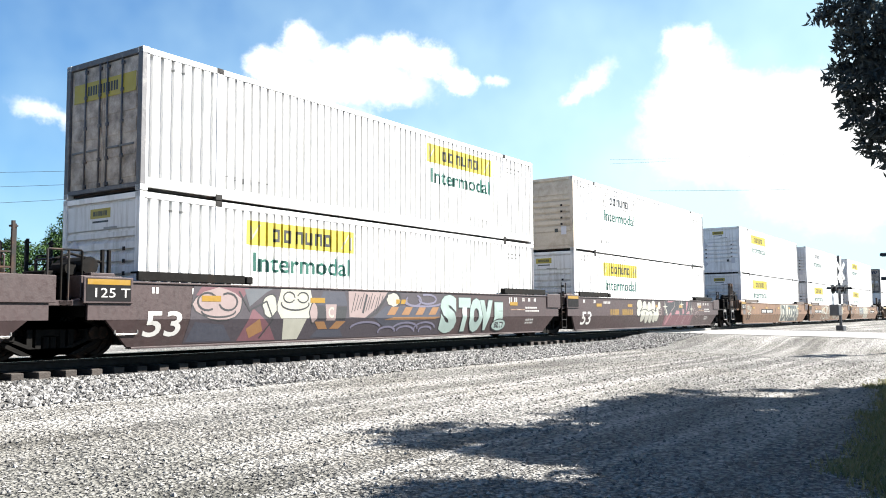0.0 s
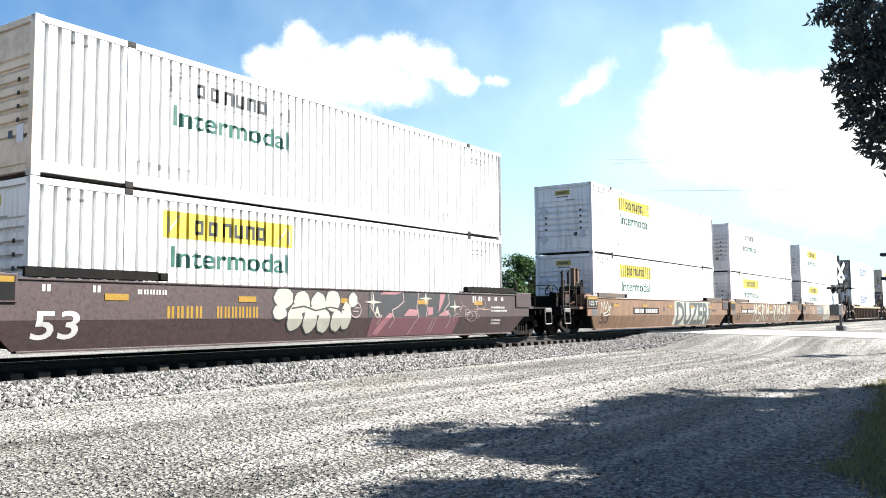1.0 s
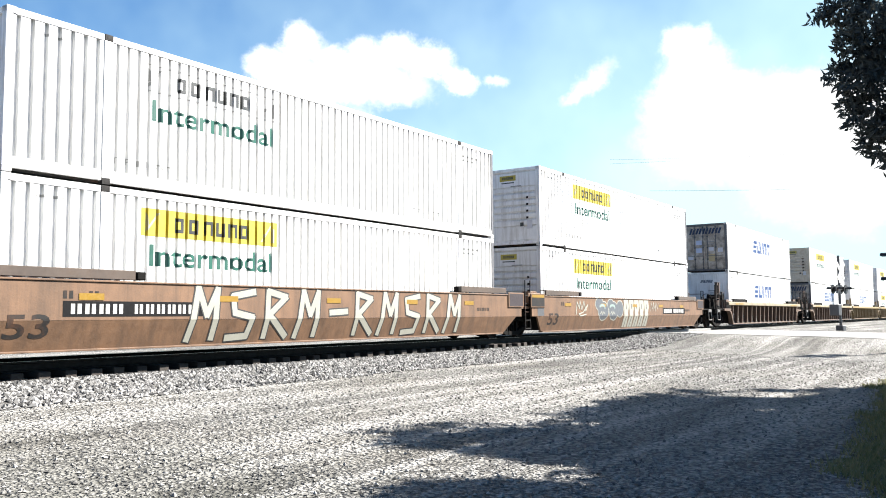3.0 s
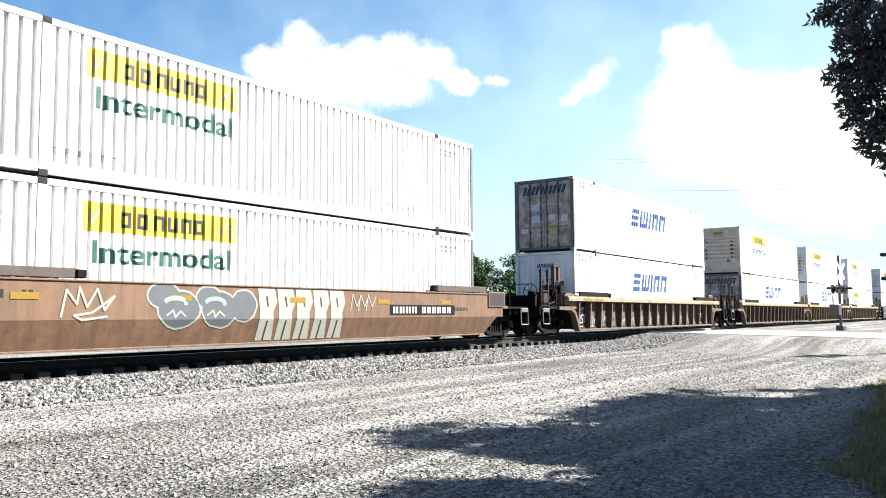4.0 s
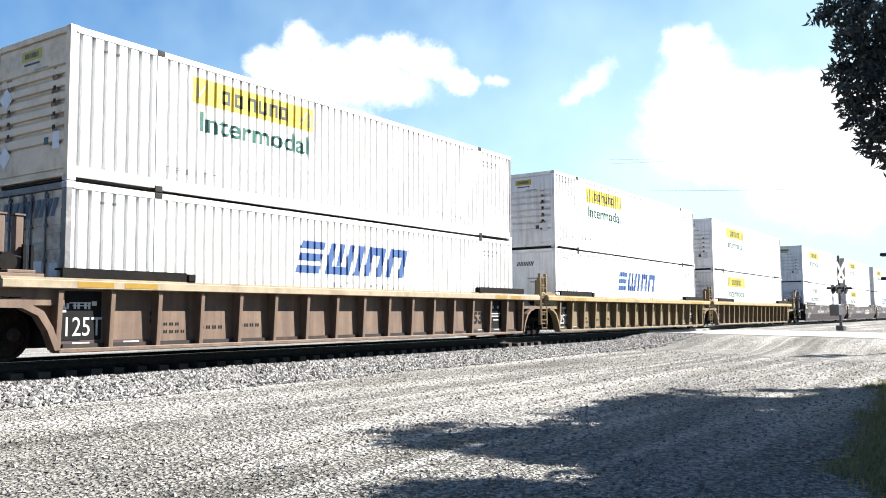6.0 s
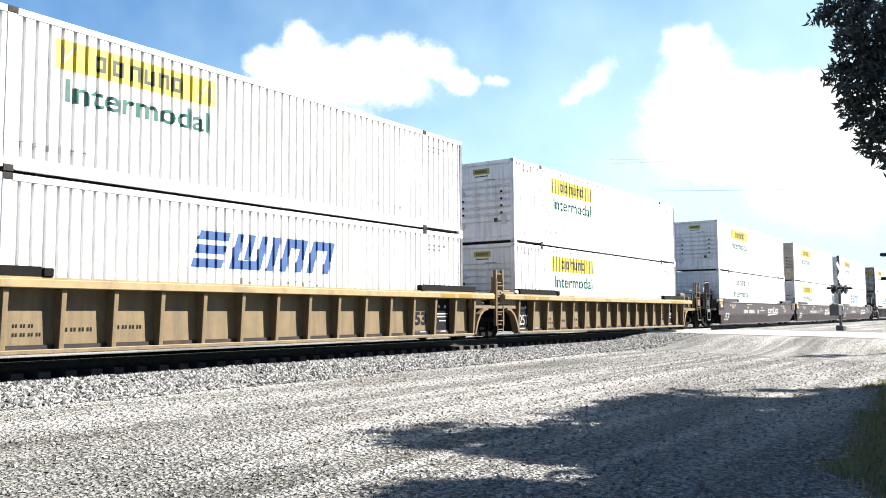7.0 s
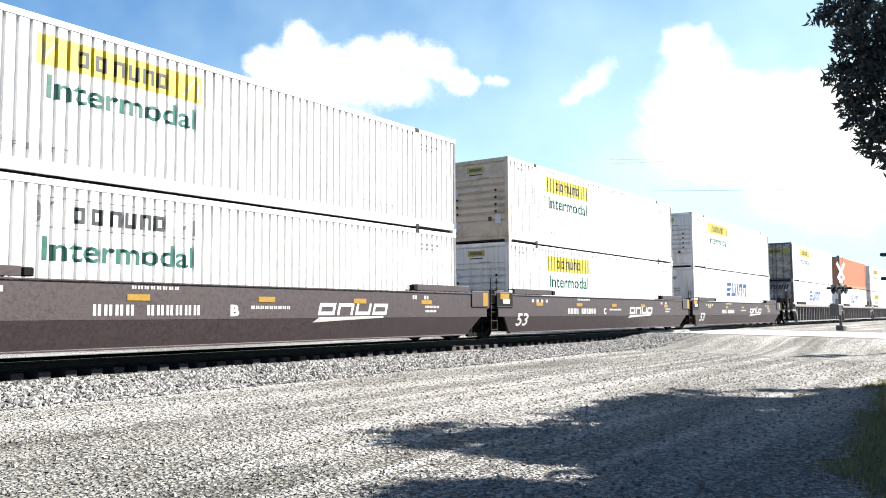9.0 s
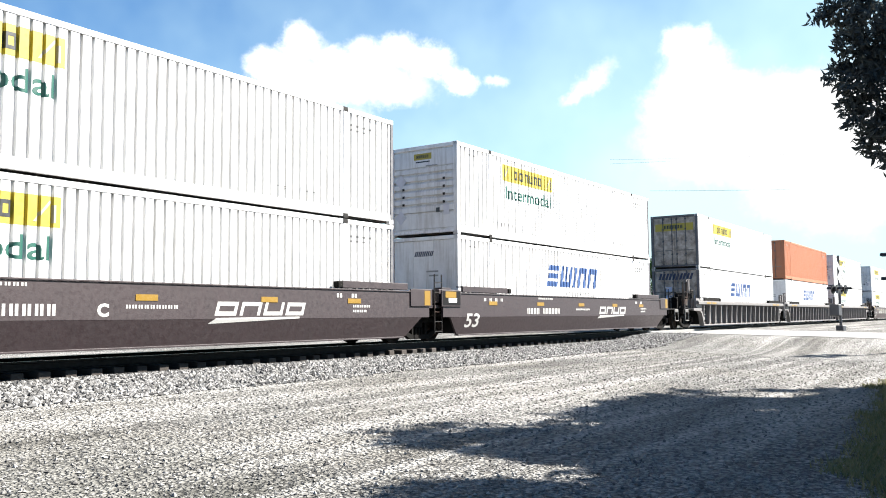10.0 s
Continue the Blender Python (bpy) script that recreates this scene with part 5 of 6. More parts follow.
def car_marks():
    rnd = random.Random(5)
    for i, ((x0, style, paint, fc, rc, up, low), car) in enumerate(zip(UNITS, CARS)):
        if style == "smooth":
            for x in (4.5, 7.8, 11.0, 13.9, 1.3):
                side_plate_mark(car, "reflector", [rect(x, x + 0.5, 1.08, 1.20)], yellow_mark, -SIDE - 0.010, "yellow reflector tape")
            if paint is brown:
                side_plate_mark(car, "number_stencil", bars(3.8, 0.80, 4, 0.17, 0.06, 0.20) + bars(4.95, 0.80, 6, 0.16, 0.06, 0.20), white_mark)
                if i in (10, 11):
                    side_text(car, "BC"[i - 10], 7.0, 0.79, 0.24, 0.22, white_mark, label="white unit letter", bold=0.014)
                side_plate_mark(car, "brand_mark", [((9.70 + x + 0.3 * z, 0.79 + z), (9.70 + x + w + 0.3 * z, 0.79 + z), (9.70 + x + w + 0.3 * (z + h), 0.79 + z + h), (9.70 + x + 0.3 * (z + h), 0.79 + z + h)) for j in range(4) for x, z, w, h in hollow(j * 0.68, 0.0, 0.58, 0.29, 0.085, j != 1, j != 2)]
                                + [((9.55, 0.62), (12.2, 0.72), (12.2, 0.76), (9.75, 0.74))], white_mark, label="white slanted brand strokes with a wedge below")
                side_plate_mark(car, "stencil", bars(7.6, 0.93, 9, 0.10, 0.035, 0.07) + bars(4.6, 1.30, 8, 0.10, 0.04, 0.06) + bars(14.1, 0.98, 5, 0.11, 0.03, 0.06) + bars(14.1, 0.86, 4, 0.11, 0.03, 0.06)
                                + bars(13.5, 1.22, 2, 0.2, 0.35, 0.10) + bars(1.0, 1.2, 4, 0.14, 0.2, 0.1), white_mark)
                side_text(car, "53", -0.05, 0.42, 0.76, 0.40, white_mark, label="white number 53", slant=0.05, bold=0.010)
            elif paint is maroon:
                side_plate_mark(car, "number_stencil", bars(2.68, 0.74, 4, 0.17, 0.06, 0.24) + bars(3.92, 0.74, 6, 0.15, 0.05, 0.24), yellow_mark if i == 2 else white_mark)
                side_text(car, "53", -0.08, 0.40, 0.86, 0.48, white_mark, label="white number 53", slant=0.05, bold=0.010)
                for x, z, n, w, g, h in ((13.85, 1.14, 2, 0.20, 0.14, 0.20), (14.75, 1.22, 3, 0.14, 0.26, 0.11), (14.95, 0.98, 6, 0.11, 0.03, 0.06), (14.95, 0.88, 7, 0.11, 0.03, 0.05), (15.0, 0.58, 4, 0.11, 0.03, 0.06), (15.0, 0.48, 4, 0.11, 0.03, 0.06)):
                    side_plate_mark(car, "stencil", bars(x, z, n, w, g, h), white_mark)
                side_plate_mark(car, "rust_scrape", [rect(13.95, 14.9, 0.93, 0.965)], rust_run)
                side_plate_mark(car, "stencil", bars(0.1, 1.22, 2, 0.16, 0.8, 0.12) + bars(2.0, 1.2, 5, 0.1, 0.04, 0.09), white_mark)
            else:
                nx = {3: 3.4, 4: 1.0, 5: 11.5}[i]
                side_plate_mark(car, "number_panel", [rect(nx, nx + 3.1, 0.78, 1.06)], black_mark)
                side_plate_mark(car, "number_stencil", bars(nx + 0.15, 0.83, 4, 0.22, 0.06, 0.18) + bars(nx + 1.45, 0.83, 6, 0.19, 0.06, 0.18), white_mark, -SIDE - 0.006)
                side_plate_mark(car, "stencil", bars(1.0, 1.10, 2, 0.2, 0.3, 0.14) + bars(7.1, 0.9, 1, 0.14, 0.1, 0.2) + bars(14.6, 0.9, 5, 0.11, 0.04, 0.1), dark_gap)
                side_text(car, "53", -0.05, 0.42, 0.80, 0.40, dark_gap, label="faded dark number 53", bold=0.01)
            for xs in (-1.30,):
                if paint is tan:
                    side_plate_mark(car, "dark_panel", [rect(-0.84, -0.36, 0.735, 1.04)], signal_dark, None, "dark grey painted patch")
                    side_plate_mark(car, "dark_panel", [rect(LEN + 0.42, LEN + 1.30, 1.06, 1.46)], brown, -SIDE - 0.039, "dark painted end panel")
                if paint is brown:
                    side_plate_mark(car, "label_plate", [rect(LEN + 0.98, LEN + 1.26, 1.05, 1.46)], yellow_mark, -SIDE - 0.039, "bright yellow label")
                    side_plate_mark(car, "sign_panel", [rect(-1.31, -0.39, 1.06, 1.47)], black_mark, -SIDE - 0.039)
                    side_plate_mark(car, "sign_band", [rect(-1.18, -0.62, 1.28, 1.46)], yellow_mark, -SIDE - 0.042, "bright yellow label")
                    side_plate_mark(car, "label_plate", [rect(-1.02, -0.58, 1.14, 1.27)], white_mark, -SIDE - 0.042, "white label")
                    continue
                side_plate_mark(car, "sign_panel", [rect(-1.31, -0.39, 1.06, 1.47)], black_mark if paint is maroon else dark_gap, -SIDE - 0.039)
                side_plate_mark(car, "sign_band", [rect(-1.29, -0.41, 1.36, 1.46)], yellow_mark, -SIDE - 0.042)
                if fc:
                    side_text(car, "125 T", -1.20, 1.13, 0.72, 0.17, white_mark, -SIDE - 0.043, "white code 125 T")
        else:
            y = -SIDE + 0.2355
            fill = {buff.name: buff, rust_tan.name: rust_tan, slate.name: slate}[paint.name]
            side_plate_mark(car, "notice_panel", [rect(-0.15, 0.72, 0.36, 1.24)], black_mark, y - 0.002)
            for x in (-0.13, 0.92, LEN - 1.60, LEN - 2.62):
                side_plate_mark(car, "maroon_panel", [rect(x, x + 0.84, 0.235, 0.35)], maroon, y - 0.003)
                side_plate_mark(car, "label_plate", [rect(x + 0.28, x + 0.62, 0.265, 0.325)], white_mark, y - 0.005)
            for x in (0.05, 1.0, LEN - 0.75, LEN - 1.7):
                side_plate_mark(car, "reflector", [rect(x, x + 0.72, 1.30, 1.395)], yellow_mark, -SIDE - 0.064, "yellow reflector tape")
            side_plate_mark(car, "stencil", [rect(0.08, 0.50, 1.02, 1.04), rect(0.14, 0.46, 0.97, 0.99), rect(-0.08, 0.02, 0.86, 0.96), rect(0.52, 0.62, 0.98, 1.06)], white_mark, y - 0.005)
            side_plate_mark(car, "stencil", bars(1.78, 0.80, 1, 0.07, 0, 0.08) + bars(1.78, 0.65, 1, 0.07, 0, 0.08) + bars(2.1, 0.45, 4, 0.09, 0.05, 0.06) + bars(2.1, 0.6, 3, 0.09, 0.05, 0.06), black_mark, y - 0.003)
            side_text(car, "125T", -0.06, 0.44, 0.72, 0.34, white_mark, y - 0.005, "white code 125T on black")
            side_plate_mark(car, "stencil", bars(-0.05, 0.92, 3, 0.13, 0.08, 0.10), white_mark, y - 0.005)
            side_plate_mark(car, "notice_panel", [rect(LEN - 1.55, LEN - 0.85, 0.24, 1.24)], black_mark, y - 0.002)
            side_plate_mark(car, "stencil", bars(3.0, 0.52, 4, 0.11, 0.05, 0.07) + bars(4.05, 0.55, 4, 0.11, 0.05, 0.07), black_mark, y - 0.003)
            side_plate_mark(car, "stencil", bars(LEN - 1.46, 0.98, 2, 0.10, 0.22, 0.09) + bars(LEN - 1.50, 0.80, 1, 0.56, 0, 0.03) + bars(LEN - 1.50, 0.72, 1, 0.50, 0, 0.03) + bars(LEN - 1.40, 0.60, 1, 0.34, 0, 0.03), white_mark, y - 0.005)
            side_text(car, "53", LEN - 2.62, 0.52, 0.58, 0.34, black_mark, y - 0.004, "black number 53", bold=0.022)


def bubble(cx, cz, w, h, rnd, n=14, rough=0.16):
    return [(cx + w * (1 + rnd.uniform(-rough, rough)) * math.cos(2 * math.pi * k / n), cz + h * (1 + rnd.uniform(-rough, rough)) * math.sin(2 * math.pi * k / n)) for k in range(n)]


def spray(name, c):
    return mat(name, c, 0.6, var=0.15, scale=4)


def graffiti():
    pink, teal, cream, grey, black, violet, orange, pale, slate_blue = (
        spray("spray_pink", (0.085, 0.034, 0.042)), spray("spray_pale_teal", (0.165, 0.215, 0.20)), spray("spray_cream", (0.235, 0.232, 0.195)), spray("spray_grey", (0.06, 0.066, 0.075)),
        spray("spray_black", (0.012, 0.013, 0.015)), spray("spray_violet_grey", (0.026, 0.021, 0.027)), spray("spray_orange", (0.15, 0.075, 0.028)), spray("spray_pale_pink", (0.17, 0.13, 0.125)),
        spray("spray_slate_blue", (0.026, 0.028, 0.040)))
    pink_light = spray("spray_rose", (0.17, 0.075, 0.085))
    rnd = random.Random(11)
    flat = -SIDE

    def blob(car, cx, cz, w, h, fill, rim=None, lift=0.006, n=16, rough=0.10, edge=0.035):
        pts = bubble(0, 0, 1, 1, rnd, n, rough)
        if rim:
            side_plate_mark(car, "spray_outline", [[(cx + (w + edge) * a, cz + (h + edge) * b) for a, b in pts]], rim, flat - lift + 0.001)
        side_plate_mark(car, "spray_shape", [[(cx + w * a, cz + h * b) for a, b in pts]], fill, flat - lift)

    def shape(car, pts, fill, lift=0.006):
        side_plate_mark(car, "spray_shape", [pts], fill, flat - lift)

    def stroke(car, pts, th, m, lift=0.009):
        q = []
        for (a, c), (d, e) in zip(pts, pts[1:]):
            l = math.hypot(d - a, e - c) or 1
            nx, nz = -(e - c) / l * th / 2, (d - a) / l * th / 2
            ex, ez = (d - a) / l * th * 0.3, (e - c) / l * th * 0.3
            q.append(((a - nx - ex, c - nz - ez), (d - nx + ex, e - nz + ez), (d + nx + ex, e + nz + ez), (a + nx - ex, c + nz - ez)))
        side_plate_mark(car, "spray_line", q, m, flat - lift)

    def arc(cx, cz, w, h, a0, a1, n=12):
        return [(cx + w * math.cos(radians(a0 + (a1 - a0) * k / n)), cz + h * math.sin(radians(a0 + (a1 - a0) * k / n))) for k in range(n + 1)]

    # a long mural over the whole side
    c = CARS[1]
    shape(c, [(0.95, 0.23), (1.1, 1.39), (10.2, 1.39), (10.0, 0.23)], violet, 0.0035)
    blob(c, 1.75, 1.02, 0.62, 0.34, pale, black, 0.005)
    stroke(c, arc(1.45, 1.08, 0.25, 0.18, 20, 300), 0.04, black)
    stroke(c, arc(2.0, 1.08, 0.25, 0.18, 200, 480), 0.04, black)
    stroke(c, arc(1.75, 0.88, 0.45, 0.12, 180, 360), 0.035, black)
    shape(c, [(1.0, 0.26), (1.15, 0.66), (1.9, 0.60), (2.2, 0.26)], slate_blue, 0.005)
    shape(c, [(1.15, 1.20), (1.3, 1.38), (2.6, 1.38), (2.4, 1.15)], pink, 0.0045)
    shape(c, [(2.45, 1.36), (2.6, 0.98), (3.1, 1.30), (3.3, 1.38)], grey, 0.005)
    stroke(c, [(2.3, 1.3), (2.6, 0.9), (3.1, 1.1), (3.3, 0.7), (3.0, 0.3)], 0.04, black, 0.0075)
    shape(c, [(2.35, 0.24), (2.7, 0.95), (3.2, 0.60), (3.5, 0.24)], pink, 0.005)
    shape(c, [(2.55, 0.5), (2.9, 0.72), (3.05, 0.45), (2.7, 0.30)], orange, 0.0065)
    shape(c, [(3.55, 1.38), (3.4, 0.95), (3.55, 0.72), (4.45, 0.72), (4.6, 1.0), (4.5, 1.38)], cream, 0.005)
    shape(c, [(3.62, 0.71), (3.72, 0.24), (4.20, 0.24), (4.38, 0.71)], cream, 0.005)
    stroke(c, arc(4.0, 1.05, 0.45, 0.14, 170, 370), 0.035, black)
    stroke(c, arc(3.8, 1.2, 0.18, 0.12, 0, 330), 0.03, black)
    stroke(c, arc(4.25, 1.2, 0.18, 0.12, 200, 520), 0.03, black)
    blob(c, 3.2, 1.0, 0.2, 0.25, cream, black, 0.006)
    blob(c, 4.62, 0.85, 0.13, 0.22, pale, black, 0.006)
    shape(c, [(4.72, 1.02), (4.95, 1.36), (5.72, 1.36), (5.82, 1.02)], slate_blue, 0.005)
    shape(c, [(4.72, 1.00), (5.82, 1.00), (5.75, 0.68), (4.78, 0.68)], black, 0.005)
    shape(c, [(5.02, 1.05), (5.42, 1.05), (5.38, 0.66), (5.06, 0.66)], pale, 0.007)
    side_text(c, "C", 5.12, 0.74, 0.2, 0.24, cream, flat - 0.009, bold=0.01)
    shape(c, [(4.66, 0.64), (5.0, 0.64), (5.16, 0.46), (4.84, 0.46)], orange, 0.005)
    shape(c, [(5.24, 0.46), (5.42, 0.64), (5.78, 0.64), (5.56, 0.46)], orange, 0.005)
    shape(c, [(4.62, 0.26), (4.80, 0.44), (5.62, 0.44), (5.80, 0.26)], slate_blue, 0.005)
    shape(c, [(5.86, 1.38), (5.9, 0.74), (6.5, 0.72), (7.0, 0.98), (7.45, 1.38)], pale, 0.005)
    for k in range(11):
        x = 5.98 + k * 0.11
        stroke(c, [(x, 0.86 + 0.03 * (k % 4)), (x + 0.16, 1.34 - 0.05 * (k % 3))], 0.022 + 0.05 * (k == 4), black, 0.007)
    stroke(c, [(6.6, 0.72), (7.0, 0.86), (7.35, 1.20)] + arc(7.68, 1.20, 0.33, 0.22, 180, -40), 0.05, black, 0.0075)
    blob(c, 7.68, 1.19, 0.28, 0.17, cream, None, 0.007)
    shape(c, [(6.85, 0.72), (7.35, 1.02), (10.0, 1.02), (9.6, 0.66), (8.4, 0.60), (7.9, 0.46), (7.3, 0.50)], slate_blue, 0.005)
    for k in range(4):
        x = 7.4 + 0.63 * k
        shape(c, [(x, 0.79), (x + 0.20, 1.0), (x + 0.52, 1.0), (x + 0.34, 0.79)], orange, 0.008)
    shape(c, [(7.3, 0.66), (7.7, 0.73), (9.9, 0.73), (9.6, 0.66)], orange, 0.0075)
    lavender = spray("spray_lavender", (0.085, 0.080, 0.115))
    for cx, cz, w, h, a0, a1 in ((8.6, 1.18, 0.34, 0.15, 150, 420), (9.25, 1.22, 0.42, 0.13, 180, 480), (9.05, 1.12, 0.85, 0.10, 190, 350), (8.3, 0.42, 0.55, 0.16, 0, 180), (8.3, 0.38, 0.36, 0.10, 0, 180),
                                 (9.2, 0.40, 0.50, 0.18, 10, 200), (9.25, 0.36, 0.30, 0.10, 10, 200), (7.5, 0.36, 0.35, 0.12, 0, 190), (6.6, 0.45, 0.6, 0.16, 20, 170)):
        stroke(c, arc(cx, cz, w, h, a0, a1, 16), 0.055, lavender, 0.0085)
    # pale mint bubble word
    for k, (ch, x, z, w, h) in enumerate((("S", 9.95, 0.36, 0.86, 0.92), ("T", 10.90, 0.38, 0.66, 0.84), ("O", 11.48, 0.36, 0.76, 0.84), ("V", 12.16, 0.40, 0.74, 0.76), ("E", 12.92, 0.42, 0.54, 0.68))):
        side_text(c, ch, x, z, w, h, black, flat - 0.0100 - 0.0008 * k, bold=0.125)
        side_text(c, ch, x, z, w, h, teal, flat - 0.0104 - 0.0008 * k, "pale mint sprayed bubble letter", bold=0.092)
    blob(c, 13.25, 0.46, 0.42, 0.17, teal, black, 0.0155, 18, 0.04, 0.035)
    side_text(c, "BLT!", 12.98, 0.38, 0.52, 0.17, black, flat - 0.0200, "small black sprayed letters", bold=0.008)
    # cream tag and a dark field with red flames
    c = CARS[2]
    for k, (cx, cz, w, h) in enumerate(((5.85, 1.18, 0.30, 0.22), (5.72, 0.86, 0.22, 0.16), (6.2, 0.72, 0.24, 0.30), (6.45, 1.10, 0.26, 0.27), (6.72, 0.68, 0.22, 0.30), (7.0, 1.06, 0.25, 0.27),
                                        (7.2, 0.64, 0.22, 0.28), (7.5, 1.12, 0.26, 0.26), (7.66, 0.66, 0.20, 0.26), (8.0, 0.76, 0.18, 0.36), (8.25, 1.16, 0.17, 0.18))):
        blob(c, cx, cz, w, h, cream, black, 0.006 + 0.0004 * k, 14, 0.10, 0.04)
    stroke(c, [(6.1, 0.95), (6.5, 1.0), (6.9, 0.9), (7.4, 0.98), (7.9, 0.92)], 0.035, black, 0.0115)
    shape(c, [(8.95, 0.23), (9.0, 0.74), (13.1, 0.74), (12.9, 0.23)], pink, 0.0045)
    shape(c, [(8.85, 0.72), (8.9, 1.39), (12.9, 1.39), (12.7, 0.9), (12.9, 0.72)], black, 0.0045)
    def sparkle(x, z, r):
        shape(c, [(x + (r if j % 2 == 0 else r * 0.22) * (1.5 if j % 4 == 0 else 1.0) * math.cos(j * math.pi / 4), z + (r if j % 2 == 0 else r * 0.22) * math.sin(j * math.pi / 4)) for j in range(8)], cream, 0.0095)

    for pts in ([(10.32, 1.39), (10.36, 1.15), (10.1, 1.0), (9.85, 0.92), (9.88, 0.78), (9.95, 0.66), (9.82, 0.45)], [(11.05, 1.38), (10.95, 1.0), (11.05, 0.75), (10.85, 0.50), (10.7, 0.26)],
                [(11.42, 1.2), (11.45, 0.95), (11.4, 0.74)], [(12.52, 1.38), (12.56, 1.12), (12.3, 0.92), (12.58, 0.80), (12.62, 0.60), (12.5, 0.42)], [(11.75, 0.70), (11.7, 0.5), (11.6, 0.28)],
                [(11.9, 0.70), (11.84, 0.5), (11.74, 0.30)], [(9.0, 1.38), (8.95, 1.0), (9.2, 0.72), (9.4, 0.78), (9.25, 0.55)]):
        stroke(c, pts, 0.035, pale, 0.0085)
    for pts in ([(9.15, 0.30), (9.4, 0.62), (9.75, 0.85), (9.9, 0.80), (9.6, 0.52), (9.35, 0.26)], [(10.35, 0.76), (10.6, 0.95), (11.05, 0.92), (10.95, 0.76)], [(12.0, 0.84), (12.1, 1.38), (12.36, 1.38), (12.22, 1.1)],
                [(12.0, 0.76), (12.3, 0.90), (12.55, 0.92), (12.5, 0.76)], [(11.48, 0.76), (11.5, 1.0), (11.75, 1.0), (11.72, 0.8)], [(9.3, 1.32), (9.5, 1.39), (10.3, 1.39), (10.0, 1.33)]):
        shape(c, pts, pink_light, 0.0065)
    sparkle(9.05, 1.12, 0.24)
    sparkle(11.38, 1.24, 0.22)
    sparkle(12.85, 1.02, 0.22)
    side_text(c, "A", 9.12, 0.78, 0.22, 0.22, cream, flat - 0.0095, bold=0.012)
    wild = random.Random(31)
    for j in range(9):
        cx, cz = 13.0 + 0.16 * j + wild.uniform(-0.05, 0.05), wild.uniform(0.62, 1.22)
        w, h, a0 = wild.uniform(0.08, 0.30), wild.uniform(0.05, 0.16), wild.uniform(0, 360)
        stroke(c, arc(cx, cz, w, h, a0, a0 + wild.uniform(150, 420), 14), 0.020, pale, 0.0075)
    ring = arc(8.35, 0.92, 0.21, 0.19, 0, 360, 18)
    stroke(c, ring, 0.035, pale, 0.0075)
    stroke(c, [(8.2, 0.97), (8.5, 0.97)], 0.03, pale, 0.0075)
    stroke(c, [(8.25, 0.88), (8.45, 0.88)], 0.03, pale, 0.0075)
    # bold word
    c = CARS[3]
    shape(c, [(8.55, 0.24), (8.65, 1.395), (14.25, 1.395), (14.2, 0.24)], cream, 0.0045)
    side_text(c, "DUZER!", 8.85, 0.30, 5.30, 1.02, spray("spray_slate", (0.030, 0.037, 0.038)), flat - 0.008, "bold dark grey sprayed word", bold=0.055)
    scr = [(0.0, 0.78), (0.1, 1.25), (0.3, 1.0), (0.35, 1.3), (0.5, 0.95), (0.7, 1.28), (0.85, 0.9), (1.05, 1.15), (0.6, 0.85), (0.25, 0.8), (0.4, 0.72), (0.9, 0.78)]
    stroke(c, [(a - 0.05, b) for a, b in scr], 0.045, cream)
    # cream brush letters
    c = CARS[4]
    for k in range(10):
        x = 3.75 + k * 1.02
        pts = [(x, 0.30), (x + 0.2, 1.36), (x + 0.42, 0.8), (x + 0.7, 1.34), (x + 0.62, 0.32)] if k % 3 == 0 else (
              [(x + 0.7, 1.3), (x + 0.1, 1.2), (x + 0.15, 0.85), (x + 0.65, 0.75), (x + 0.55, 0.35), (x, 0.32)] if k % 3 == 1 else [(x + 0.05, 0.32), (x + 0.1, 1.32), (x + 0.65, 1.2), (x + 0.12, 0.8), (x + 0.72, 0.32)])
        if k == 4:
            pts = [(x + 0.1, 0.85), (x + 0.7, 0.88)]
        stroke(c, pts, 0.20, black, 0.006)
        stroke(c, pts, 0.14, cream, 0.008)
    # grey rounded faces of letters, then cream block letters
    c = CARS[5]
    for cx, cz, w, h in ((4.35, 1.18, 0.36, 0.24), (4.72, 0.92, 0.48, 0.36), (5.45, 1.16, 0.3, 0.22), (5.75, 0.92, 0.46, 0.36), (6.4, 1.0, 0.36, 0.32)):
        blob(c, cx, cz, w, h, grey, cream, 0.0065, 18, 0.05, 0.04)
    for cx in (4.62, 5.62):
        stroke(c, arc(cx, 1.04, 0.25, 0.10, 160, -10), 0.09, teal, 0.009)
        stroke(c, [(cx - 0.2, 0.8), (cx - 0.05, 0.9), (cx, 0.76), (cx + 0.12, 0.88), (cx + 0.25, 0.78)], 0.035, cream, 0.009)
    for k in range(5):
        x = 6.85 + k * 0.58
        shape(c, [(x, 0.24), (x + 0.02, 0.9), (x - 0.04, 1.38), (x + 0.46, 1.38), (x + 0.54, 1.1), (x + 0.42, 0.85), (x + 0.5, 0.24)], cream, 0.006)
        stroke(c, [(x + 0.22, 1.2), (x + 0.26, 1.0)], 0.05, black, 0.008)
        stroke(c, [(x + 0.25, 0.66), (x + 0.22, 0.26)], 0.05, black, 0.008)
    for k in range(3):
        stroke(c, [(9.9 + 0.3 * k, 0.9), (10.0 + 0.3 * k, 1.3), (10.15 + 0.3 * k, 1.0), (10.3 + 0.3 * k, 1.25)], 0.03, cream)
    stroke(c, [(2.2 + a, b) for a, b in scr], 0.045, cream)
    # tags in the bays of the ribbed car
    c = CARS[6]
